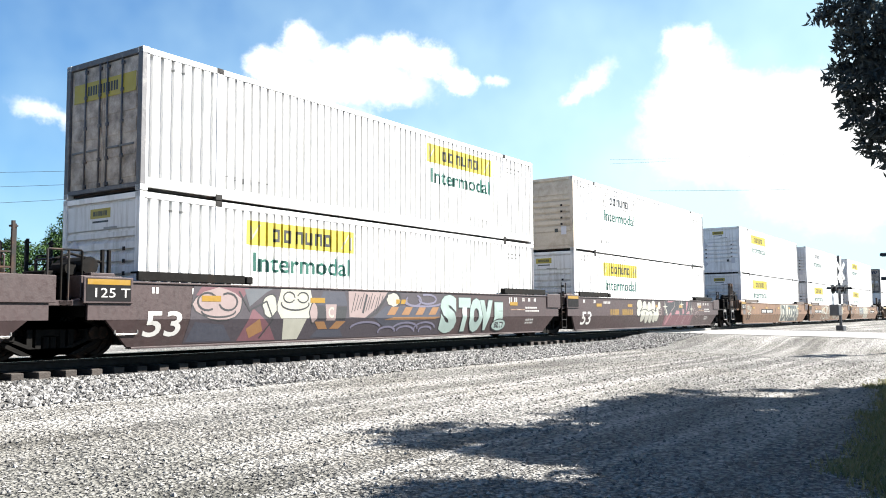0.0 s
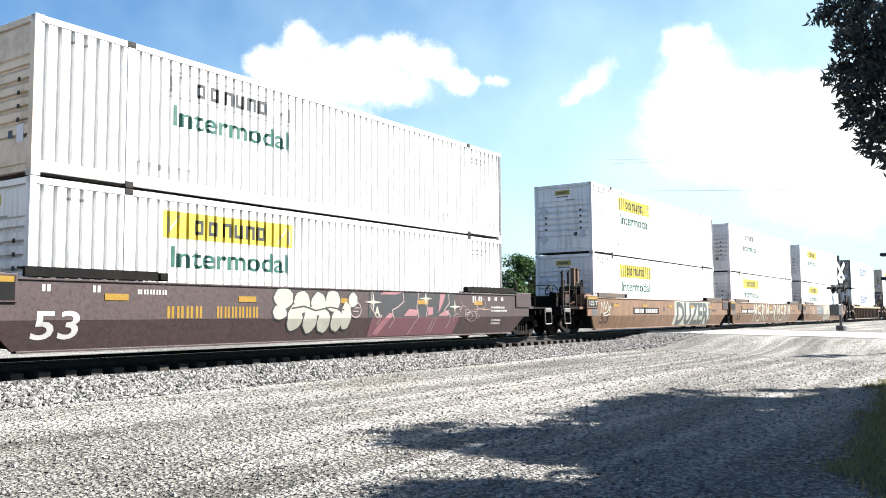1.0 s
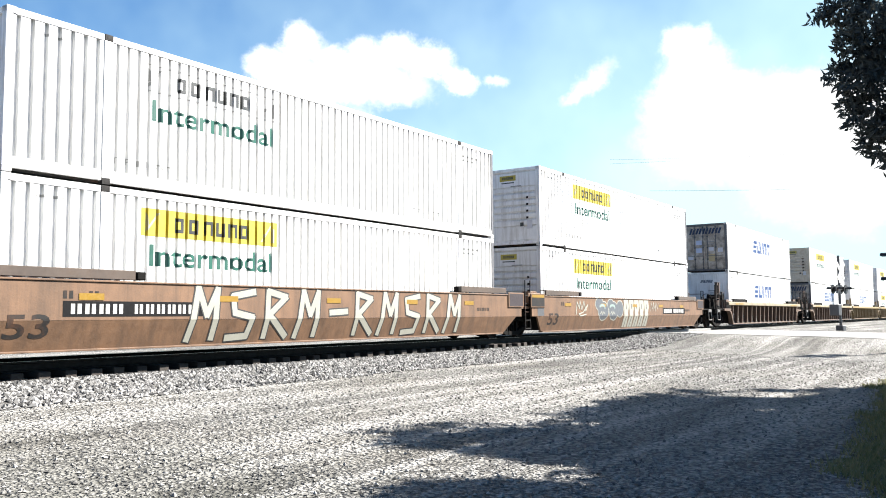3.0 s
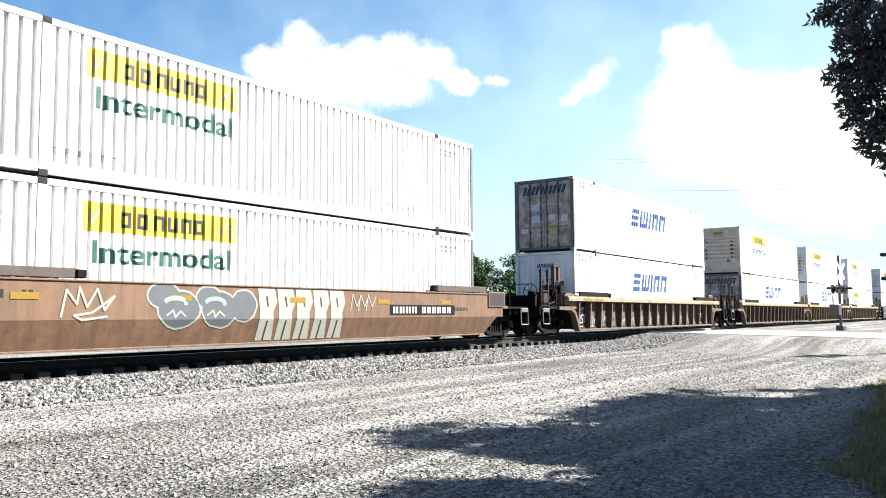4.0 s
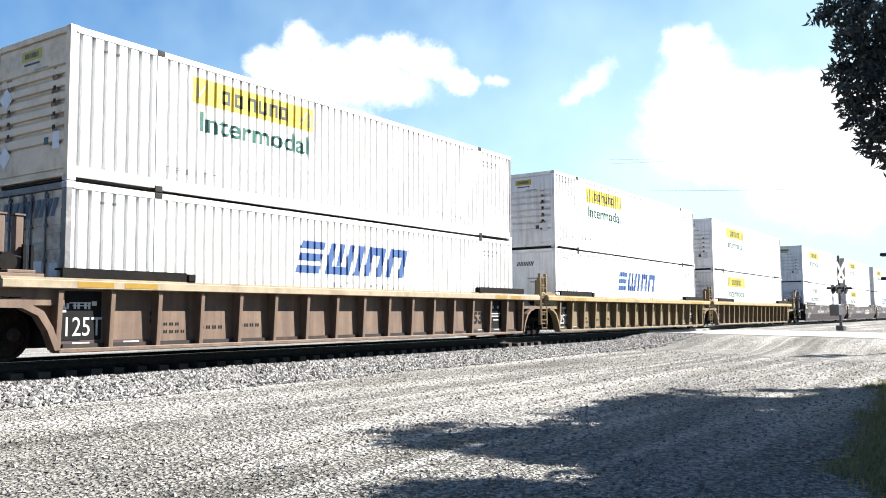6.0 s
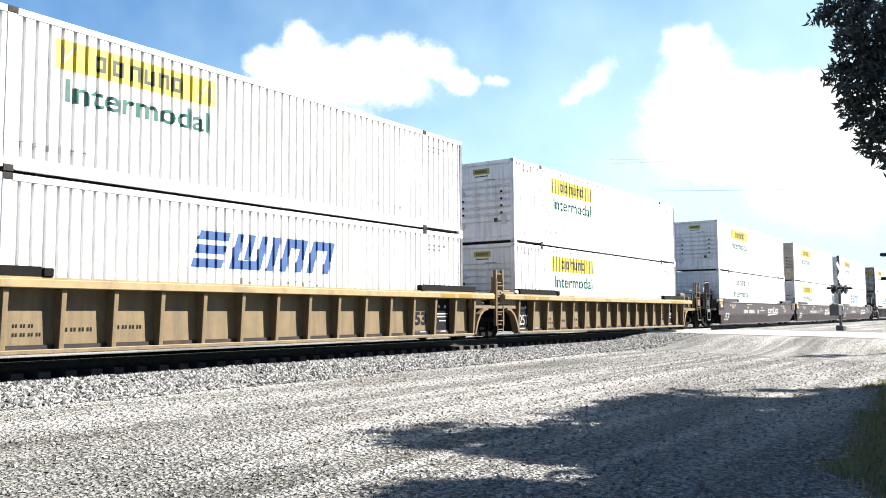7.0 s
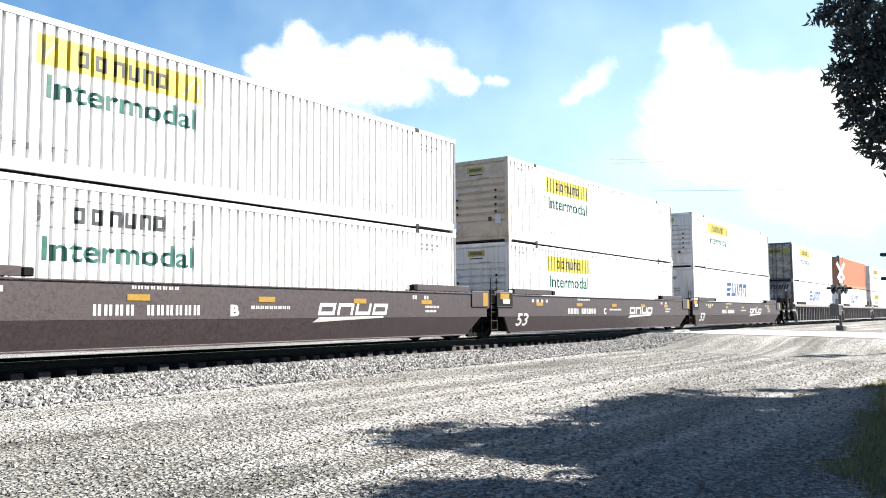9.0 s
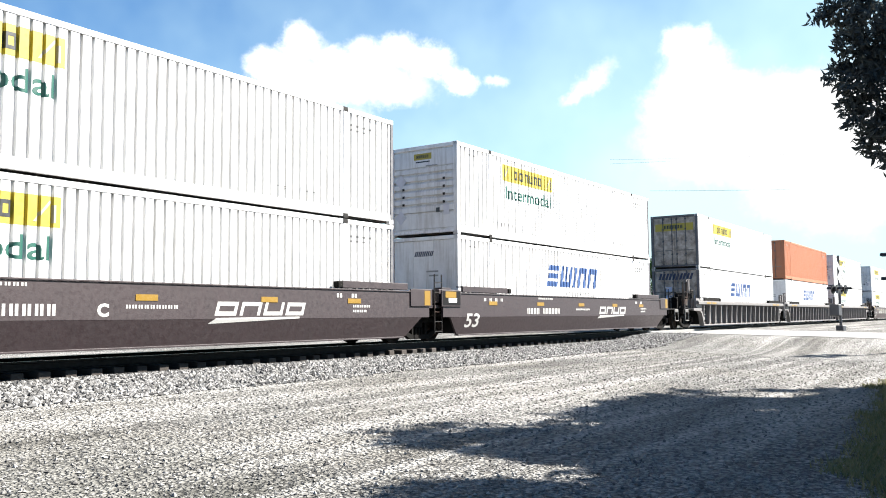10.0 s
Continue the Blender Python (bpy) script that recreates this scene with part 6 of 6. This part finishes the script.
    for k, x in enumerate((1.0, 2.05, 4.15, 5.15, 6.2, 7.25, 8.25, 10.35, 11.35, 12.4)):
        rn = random.Random(60 + k)
        loops, tall, lean, top = rn.choice((2.5, 3.5, 4.5)), rn.uniform(0.12, 0.19), rn.uniform(0.1, 0.35), rn.uniform(0.48, 0.60)
        pts = []
        for j in range(49):
            u = j / 48
            w = 2 * math.pi * loops * u
            g = tall * (0.65 + 0.35 * math.sin(5.1 * u + k))
            dz = g * math.cos(w + k)
            pts.append((x + 0.14 + 0.58 * u + 0.075 * math.sin(w + k) + lean * dz, top + dz + 0.05 * math.sin(9 * u + k)))
        stroke(c, pts, 0.034, cream, -0.2325)
        if k % 3 == 1:
            side_plate_mark(c, "spray_line", bars(x + 0.16, 0.86, 5, 0.07, 0.04, 0.10), cream, flat + 0.2325)
    c = CARS[16]
    for k in range(6):
        stroke(c, [(3 + k * 1.5 + a, b) for a, b in scr], 0.08, cream)


car_marks()
graffiti()

# ---- trees ----


def leaf_cloud(rnd, clumps, per, leaf, facing=0.0, oval=False):
    """Leaves as small bent two-triangle blades around the clump centres."""
    verts, faces = [], []
    for (cx, cy, cz, r) in clumps:
        n = max(6, int(per * r * r))
        d = rnd.normal(size=(n, 3))
        d /= np.linalg.norm(d, axis=1)[:, None]
        rad = r * rnd.uniform(0.35, 1.05, n) ** 0.5
        pts = np.array((cx, cy, cz)) + d * rad[:, None] * np.array((1, 1, 0.8))
        u = rnd.normal(size=(n, 3))
        u[:, 2] -= 0.5
        u /= np.linalg.norm(u, axis=1)[:, None]
        side = d * facing + rnd.normal(size=(n, 3)) * (1.0 - 0.6 * facing)
        w = np.cross(u, side)
        w /= np.linalg.norm(w, axis=1)[:, None]
        s = leaf * rnd.uniform(0.6, 1.3, n)
        for p, a, b, q in zip(pts, u, w, s):
            o = len(verts)
            if oval:
                n_ = np.cross(a, b) * q * 0.10
                verts += [tuple(p), tuple(p + a * q * 0.28 + b * q * 0.17 + n_), tuple(p + a * q * 0.62 + b * q * 0.15 + n_), tuple(p + a * q), tuple(p + a * q * 0.62 - b * q * 0.15 + n_), tuple(p + a * q * 0.28 - b * q * 0.17 + n_)]
                faces += [(o, o + 1, o + 2, o + 3), (o, o + 3, o + 4, o + 5)]
                continue
            verts += [tuple(p), tuple(p + a * q * 0.45 + b * q * 0.24), tuple(p + a * q), tuple(p + a * q * 0.45 - b * q * 0.24)]
            faces += [(o, o + 1, o + 2, o + 3)]
    return verts, faces


def limb_tubes(bm, start, ends, r):
    for e in ends:
        p, q = Vector(start), Vector(e)
        mid = p.lerp(q, 0.5) + Vector((random.uniform(-.3, .3), random.uniform(-.3, .3), 0.25))
        add_tube(bm, p, mid, r, 7, r * 0.65)
        add_tube(bm, mid, q, r * 0.65, 6, r * 0.15)


def make_tree(x, y, z, height, width, seed, leaf, per, material, label, name="tree"):
    rnd = np.random.RandomState(seed)
    ob = new(name)
    ob.location = (x, y, z)
    tagged(ob, label, "tree")
    bm = bmesh.new()
    add_tube(bm, (0, 0, -0.2), (0.1, 0.05, height * 0.45), height * 0.030, 9, height * 0.018)
    clumps = []
    for i in range(76):
        a = rnd.uniform(0, 6.28)
        h = 0.12 + 0.84 * rnd.rand() ** 1.2
        r = width * 0.5 * math.sin(min(1.0, (1.05 - h) * 1.5) * 1.57) * rnd.uniform(0.15, 1.0)
        clumps.append((r * math.cos(a), r * math.sin(a), h * height, height * rnd.uniform(0.035, 0.14)))
    limb_tubes(bm, (0.08, 0.04, height * 0.36), [c[:3] for c in clumps[::3]], height * 0.012)
    part("trunk", bm, bark, ob)
    v, f = leaf_cloud(rnd, clumps, per, leaf, 1.0)
    part("crown", from_arrays("crown", v, f, material), material, ob, "crown of green leaves")
    return ob


FAR_TREES = [(41.4, 83.9, 11.2, 11), (47.9, 85.3, 9.6, 10), (54.5, 85.8, 13.0, 11), (54.6, 66.2, 9.8, 8), (59.7, 67.8, 11.2, 9), (55.8, 76.9, 6.6, 8), (65.8, 69.7, 9.0, 7), (60.7, 56.1, 6.6, 7),
             (67.1, 57.3, 9.0, 8), (74.6, 57.1, 7.8, 8), (67.0, 46.8, 7.7, 7), (74.4, 46.7, 7.5, 8), (82.1, 46.0, 8.2, 9), (74.2, 36.2, 7.4, 7), (82.5, 34.8, 7.4, 8), (90.8, 33.3, 7.4, 8),
             (39.0, 87.6, 10.7, 12), (30, 90, 10, 12), (60, 80, 8.5, 10), (70, 64, 7.2, 9), (100, 30, 7, 8),
             (44, 79, 8.2, 9), (50, 77, 7.6, 9), (56, 73, 6.8, 8), (63.5, 74, 7.4, 8), (70.5, 52, 6.2, 7), (78, 41, 6.4, 7)]
for k, (x, y, h, w) in enumerate(FAR_TREES):
    make_tree(x, y, -0.6, h, w, 30 + k, 0.30, 260, leaf_far, "leafy green tree in a row beyond the railway", "tree")


def hedge():
    rnd = np.random.RandomState(77)
    cl = []
    for a in np.arange(16, 66, 0.45):
        d = 78 + rnd.uniform(-2, 2)
        cl.append((d * math.cos(radians(a)), d * math.sin(radians(a)), rnd.uniform(0.2, 3.2), rnd.uniform(1.0, 1.8)))
    v, f = leaf_cloud(rnd, cl, 45, 0.45)
    return tagged(new("brush", from_arrays("brush", v, f, leaf_far)), "low green brush along the far edge of the field", "brush", kind="stuff")


hedge()


# outline of the shade the crown must throw on the lot, fitted to the camera's view, and the holes in it: x, y, half
# length, half width, turn
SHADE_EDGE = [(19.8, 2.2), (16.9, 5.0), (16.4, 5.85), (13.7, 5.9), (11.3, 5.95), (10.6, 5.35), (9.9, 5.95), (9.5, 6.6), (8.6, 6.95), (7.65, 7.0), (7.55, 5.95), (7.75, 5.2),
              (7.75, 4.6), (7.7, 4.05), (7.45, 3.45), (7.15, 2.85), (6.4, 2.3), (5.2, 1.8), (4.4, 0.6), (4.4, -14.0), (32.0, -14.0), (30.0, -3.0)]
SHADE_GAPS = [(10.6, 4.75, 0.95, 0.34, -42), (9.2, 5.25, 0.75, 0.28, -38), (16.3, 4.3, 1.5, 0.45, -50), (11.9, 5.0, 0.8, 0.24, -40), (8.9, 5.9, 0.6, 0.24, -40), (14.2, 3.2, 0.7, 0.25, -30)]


def roadside_tree():
    """Dark broad-leaved tree over the lot; its crown is cut to throw a given shade, its low boughs hang into view."""
    rnd = np.random.RandomState(4)
    px, py, pz = 17.1, -2.3, -0.84
    ob = new("shade_tree")
    ob.location = (px, py, pz)
    tagged(ob, "broad dark-leaved shade tree at the edge of the lot", "tree")
    bm = bmesh.new()
    add_tube(bm, (0, 0, -0.2), (-0.1, 0.1, 3.4), 0.30, 12, 0.22)
    clumps = []

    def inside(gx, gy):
        """The closed part of the crown, told on the ground along the sun's way: cut so that its shade fits the camera's
        view, edges roughened by noise.
        """
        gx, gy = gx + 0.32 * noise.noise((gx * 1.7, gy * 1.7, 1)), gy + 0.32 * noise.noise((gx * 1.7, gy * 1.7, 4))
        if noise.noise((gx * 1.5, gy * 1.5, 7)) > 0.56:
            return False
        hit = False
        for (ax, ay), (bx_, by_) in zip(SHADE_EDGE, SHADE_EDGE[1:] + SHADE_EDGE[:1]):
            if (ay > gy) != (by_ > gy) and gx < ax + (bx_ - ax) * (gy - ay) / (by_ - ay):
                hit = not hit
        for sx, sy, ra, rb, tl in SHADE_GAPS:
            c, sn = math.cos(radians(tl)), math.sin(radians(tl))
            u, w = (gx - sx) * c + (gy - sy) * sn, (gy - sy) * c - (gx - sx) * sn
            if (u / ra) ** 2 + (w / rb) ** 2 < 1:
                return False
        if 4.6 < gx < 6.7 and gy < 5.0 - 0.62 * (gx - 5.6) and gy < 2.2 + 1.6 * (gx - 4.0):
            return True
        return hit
    # unseen crown spread wide and high to keep sky light off the shade
    tries = 0
    while len(clumps) < 2600 and tries < 60000:
        tries += 1
        a, h = rnd.uniform(0, 6.28), rnd.uniform(4.4, 13.5)
        rr = rnd.uniform(0.02, 1.0) ** 0.5 * (9.6 - 0.45 * abs(h - 8.0))
        c = (rr * math.cos(a), rr * math.sin(a), h)
        wx, wy, wz = px + c[0], py + c[1], pz + h
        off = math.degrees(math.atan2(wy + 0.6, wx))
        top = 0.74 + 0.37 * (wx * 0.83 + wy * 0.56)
        # leave out clumps that would come into the camera's view
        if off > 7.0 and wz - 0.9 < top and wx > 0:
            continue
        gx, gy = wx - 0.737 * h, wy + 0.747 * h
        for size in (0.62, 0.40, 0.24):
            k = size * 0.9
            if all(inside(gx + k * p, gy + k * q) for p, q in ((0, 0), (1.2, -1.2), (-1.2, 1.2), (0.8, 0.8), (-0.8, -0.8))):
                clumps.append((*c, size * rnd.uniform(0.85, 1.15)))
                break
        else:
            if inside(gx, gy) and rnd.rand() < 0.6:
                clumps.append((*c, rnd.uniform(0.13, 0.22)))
    low = [(-4.37, 4.1, 5.82, 0.32), (-4.55, 4.38, 5.79, 0.13), (-4.44, 4.54, 5.72, 0.06), (-4.31, 3.84, 5.58, 0.4), (-4.45, 4.08, 5.31, 0.24), (-4.04, 3.82, 5.09, 0.36), (-4.1, 4.25, 5.05, 0.19), (-4.33, 4.39, 4.89, 0.09), (-4.28, 4.02, 4.75, 0.29), (-4.15, 4.18, 4.52, 0.17), (-4.0, 3.86, 4.46, 0.3), (-4.35, 4.09, 4.22, 0.13), (-4.08, 3.92, 4.07, 0.19), (-3.85, 4.03, 3.93, 0.1), (-4.0, 3.84, 3.78, 0.1), (-4.1, 3.73, 4.14, 0.24), (-3.64, 3.54, 5.22, 0.48), (-3.52, 3.28, 5.78, 0.63)]
    limb_tubes(bm, (-0.1, 0.1, 3.2), [c[:3] for c in clumps[::24]] + [low[0][:3], low[3][:3], low[8][:3]], 0.10)
    part("trunk", bm, bark, ob, "thick brown trunk with limbs")
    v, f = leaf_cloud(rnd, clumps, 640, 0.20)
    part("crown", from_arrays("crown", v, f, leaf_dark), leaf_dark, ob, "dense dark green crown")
    v, f = leaf_cloud(rnd, low, 4600, 0.115, 0.0, True)
    part("hanging_bough", from_arrays("hanging_bough", v, f, leaf_dark), leaf_dark, ob, "low hanging leafy bough")


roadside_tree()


def grass_verge():
    rnd = np.random.RandomState(9)
    verts, faces = [], []
    n = 0
    while n < 42000:
        x = 4.5 + 17 * rnd.rand() ** 1.3
        edge = 1.22 + 0.095 * (x - 7.0) + 0.55 * noise.noise((x * 0.7, 0, 5)) + 0.15 * noise.noise((x * 2.3, 0, 8))
        y = edge - rnd.rand() ** 1.2 * 2.2 + rnd.normal() * 0.10
        n += 1
        z = ground_height(x, y) - 0.01
        a, h = rnd.uniform(0, 6.28), rnd.uniform(0.03, 0.105)
        w = 0.011
        lean = rnd.normal(size=2) * h * 0.4
        o = len(verts)
        verts += [(x - w * math.cos(a), y - w * math.sin(a), z), (x + w * math.cos(a), y + w * math.sin(a), z), (x + lean[0], y + lean[1], z + h)]
        faces.append((o, o + 1, o + 2))
    return tagged(new("grass_verge", from_arrays("grass_verge", verts, faces, grass_mat)), "thin green and dry grass at the edge of the gravel", "grass", kind="stuff")


grass_verge()

# ---- poles, wires, signals ----


def utility_pole(x, y, h, label):
    ob = new("utility_pole")
    ob.location = (x, y, -0.65)
    tagged(ob, label, "utility pole")
    part("pole", tube((0, 0, -0.3), (0, 0, h), 0.17, 10, 0.12), pole_wood, ob)
    cross = box(-1.25, 1.25, -0.07, 0.07, h - 0.75, h - 0.60)
    cross = part("crossarm", cross, pole_wood, ob)
    cross.rotation_euler = (0, 0, radians(-55))
    for dx in (-1.1, -0.5, 0.5, 1.1):
        part("insulator", tube((dx, 0, h - 0.60), (dx, 0, h - 0.42), 0.06, 8, 0.04), signal_grey, cross)
    part("transformer", add_tube(tube((0.38, -0.2, h - 2.6), (0.38, -0.2, h - 1.7), 0.26, 14), (0.38, -0.2, h - 1.7), (0.38, -0.2, h - 1.55), 0.08, 8), signal_grey, ob, "grey pole transformer")


utility_pole(63.1, 63.05, 10.6, "grey wooden utility pole with a crossarm and transformer")
utility_pole(20.0, 70.0, 9.5, "grey wooden utility pole beyond the tracks")


def light_pole():
    ob = new("light_pole")
    ob.location = (40.45, 29.1, -0.6)
    tagged(ob, "slim dark metal light pole with a round head", "light pole")
    part("shaft", tube((0, 0, -0.1), (0, 0, 10.4), 0.11, 10, 0.075), wire_dark, ob)
    part("lamp_head", add_tube(tube((0, 0, 10.35), (0, 0, 10.75), 0.22, 12, 0.26), (0, 0, 10.75), (0, 0, 10.9), 0.26, 12, 0.08), signal_black, ob)


light_pole()


def cable(name, p, q, sag, r, label):
    bm = bmesh.new()
    p, q = Vector(p), Vector(q)
    n = 14
    pts = []
    for i in range(n + 1):
        k = i / n
        c = p.lerp(q, k)
        c.z -= sag * 4 * k * (1 - k)
        pts.append(c)
    add_path(bm, pts, r, 5)
    return tagged(part(name, bm, wire_dark, None), label, "wire", "overhead wires")


utility_pole(28.2, 64.3, 12.3, "tall wooden utility pole beyond the field")
utility_pole(93.0, 4.2, 17.9, "tall wooden utility pole past the crossing")
for p, q, sag in (((28.2, 64.3, 11.13), (47.2, 36.1, 12.12), 0.3), ((28.2, 64.3, 10.02), (47.2, 36.1, 11.61), 0.35), ((28.2, 64.3, 8.75), (47.2, 36.1, 11.05), 0.35),
                  ((28.2, 64.3, 5.3), (47.3, 36.2, 9.34), 0.5), ((76.6, 28.5, 12.4), (93.0, 4.2, 12.82), 0.15), ((79.0, 33.4, 15.86), (93.0, 4.2, 17.2), 0.3),
                  ((78.9, 33.4, 16.26), (93.0, 4.2, 16.7), 0.3)):
    cable("overhead_wire", p, q, sag, 0.010 if p[2] > 14 else 0.014, "thin dark overhead wire beyond the railway")


def hooded_lamp(parent, x, z, s):
    """Round black backboard with a red lens under a hood, facing along -x."""
    bm = tube((0.0, x, z), (-0.04, x, z), 0.25 * s, 20)
    add_tube(bm, (0.0, x, z), (0.22, x, z), 0.13 * s, 12)
    p = part("lamp_unit", bm, signal_black, parent, "black round backboard with lamp")
    part("lens", tube((-0.045, x, z), (-0.06, x, z), 0.10 * s, 14), red_lens, p, "dark red lens")
    hood = bmesh.new()
    for i in range(10):
        a = math.pi * (i + 0.5) / 10
        cy, cz = math.cos(a) * 0.125 * s, math.sin(a) * 0.125 * s
        vs = [hood.verts.new(c) for c in ((-0.04, x + cy - 0.022 * s * math.sin(a), z + cz + 0.022 * s * math.cos(a)), (-0.04, x + cy + 0.022 * s * math.sin(a), z + cz - 0.022 * s * math.cos(a)),
              (-0.32, x + cy + 0.022 * s * math.sin(a), z + cz - 0.022 * s * math.cos(a)), (-0.32, x + cy - 0.022 * s * math.sin(a), z + cz + 0.022 * s * math.cos(a)))]
        hood.faces.new(vs)
    part("hood", hood, signal_black, p)
    return p


def crossing_signal(x, y, z, turn, label, heights=(2.17,), cross=True):
    ob = new("crossing_signal")
    ob.matrix_basis = pose(x, y, z, 0, 0, turn)
    tagged(ob, label, "crossing signal")
    part("mast", tube((0.1, 0, 0), (0.1, 0, 4.0), 0.075, 10), signal_dark, ob)
    part("base", box(-0.10, 0.30, -0.20, 0.20, -0.35, 0.22, 0.03), signal_dark, ob)
    for h in heights:
        part("lamp_arm", box(0.02, 0.18, -0.55, 0.55, h - 0.05, h + 0.05, 0.01), signal_black, ob)
        for s in (-0.5, 0.5):
            hooded_lamp(ob, s, h, 1.0)
            back = hooded_lamp(ob, s, h, 1.0)
            back.matrix_basis = pose(0.2, 0, 0) @ Matrix.Diagonal((-1, 1, 1, 1))
    if cross:
        for a in (45, -45):
            b = part("crossbuck_blade", box(-0.012, 0.012, -0.62, 0.62, -0.115, 0.115, 0.004), white_mark, ob, "white crossbuck blade")
            b.matrix_basis = pose(0.0 if a > 0 else -0.03, 0, 3.15, a, 0, 0)
        part("track_sign", box(-0.01, 0.01, -0.22, 0.22, 2.50, 2.75, 0.004), white_mark, ob)
        part("gate_box", box(-0.05, 0.45, 0.15, 0.55, 0.75, 1.35, 0.03), signal_dark, ob, "dark gate mechanism case")
    return ob


crossing_signal(50.1, 8.05, -0.12, 76, "railway crossing signal with white crossbuck and black lamps by the road")
crossing_signal(33.4, 3.42, -0.42, 84, "railway crossing signal with black lamps at the road edge", (2.30, 3.13), False)


# ---- what moves ----
SHIFTS = [(0.0, 0.0), (0.5, -0.025), (1.0, -0.007), (1.5, 0.009), (2.0, -0.016), (2.5, 0.004), (4.0, -0.074), (4.5, -0.011), (5.0, 0.012), (5.5, -0.019), (7.0, -0.007), (7.5, 0.010),
          (8.0, -0.013), (8.5, 0.006), (9.0, -0.024), (9.5, -0.004), (10.0, 0.008)]


def motions():
    for ob, x0, z in CARRIED:
        walk(ob, [(t, pose(x0 - SPEED * (t + d), TRACK, z)) for t, d in SHIFTS])
    step = 1.0 / FPS
    turn = math.degrees(SPEED * step / WHEEL_R)
    for w, dx in WHEELSETS:
        walk(w, [(i * step, pose(dx, 0, WHEEL_R, 0, -turn * i, 0)) for i in range(301)])


motions()
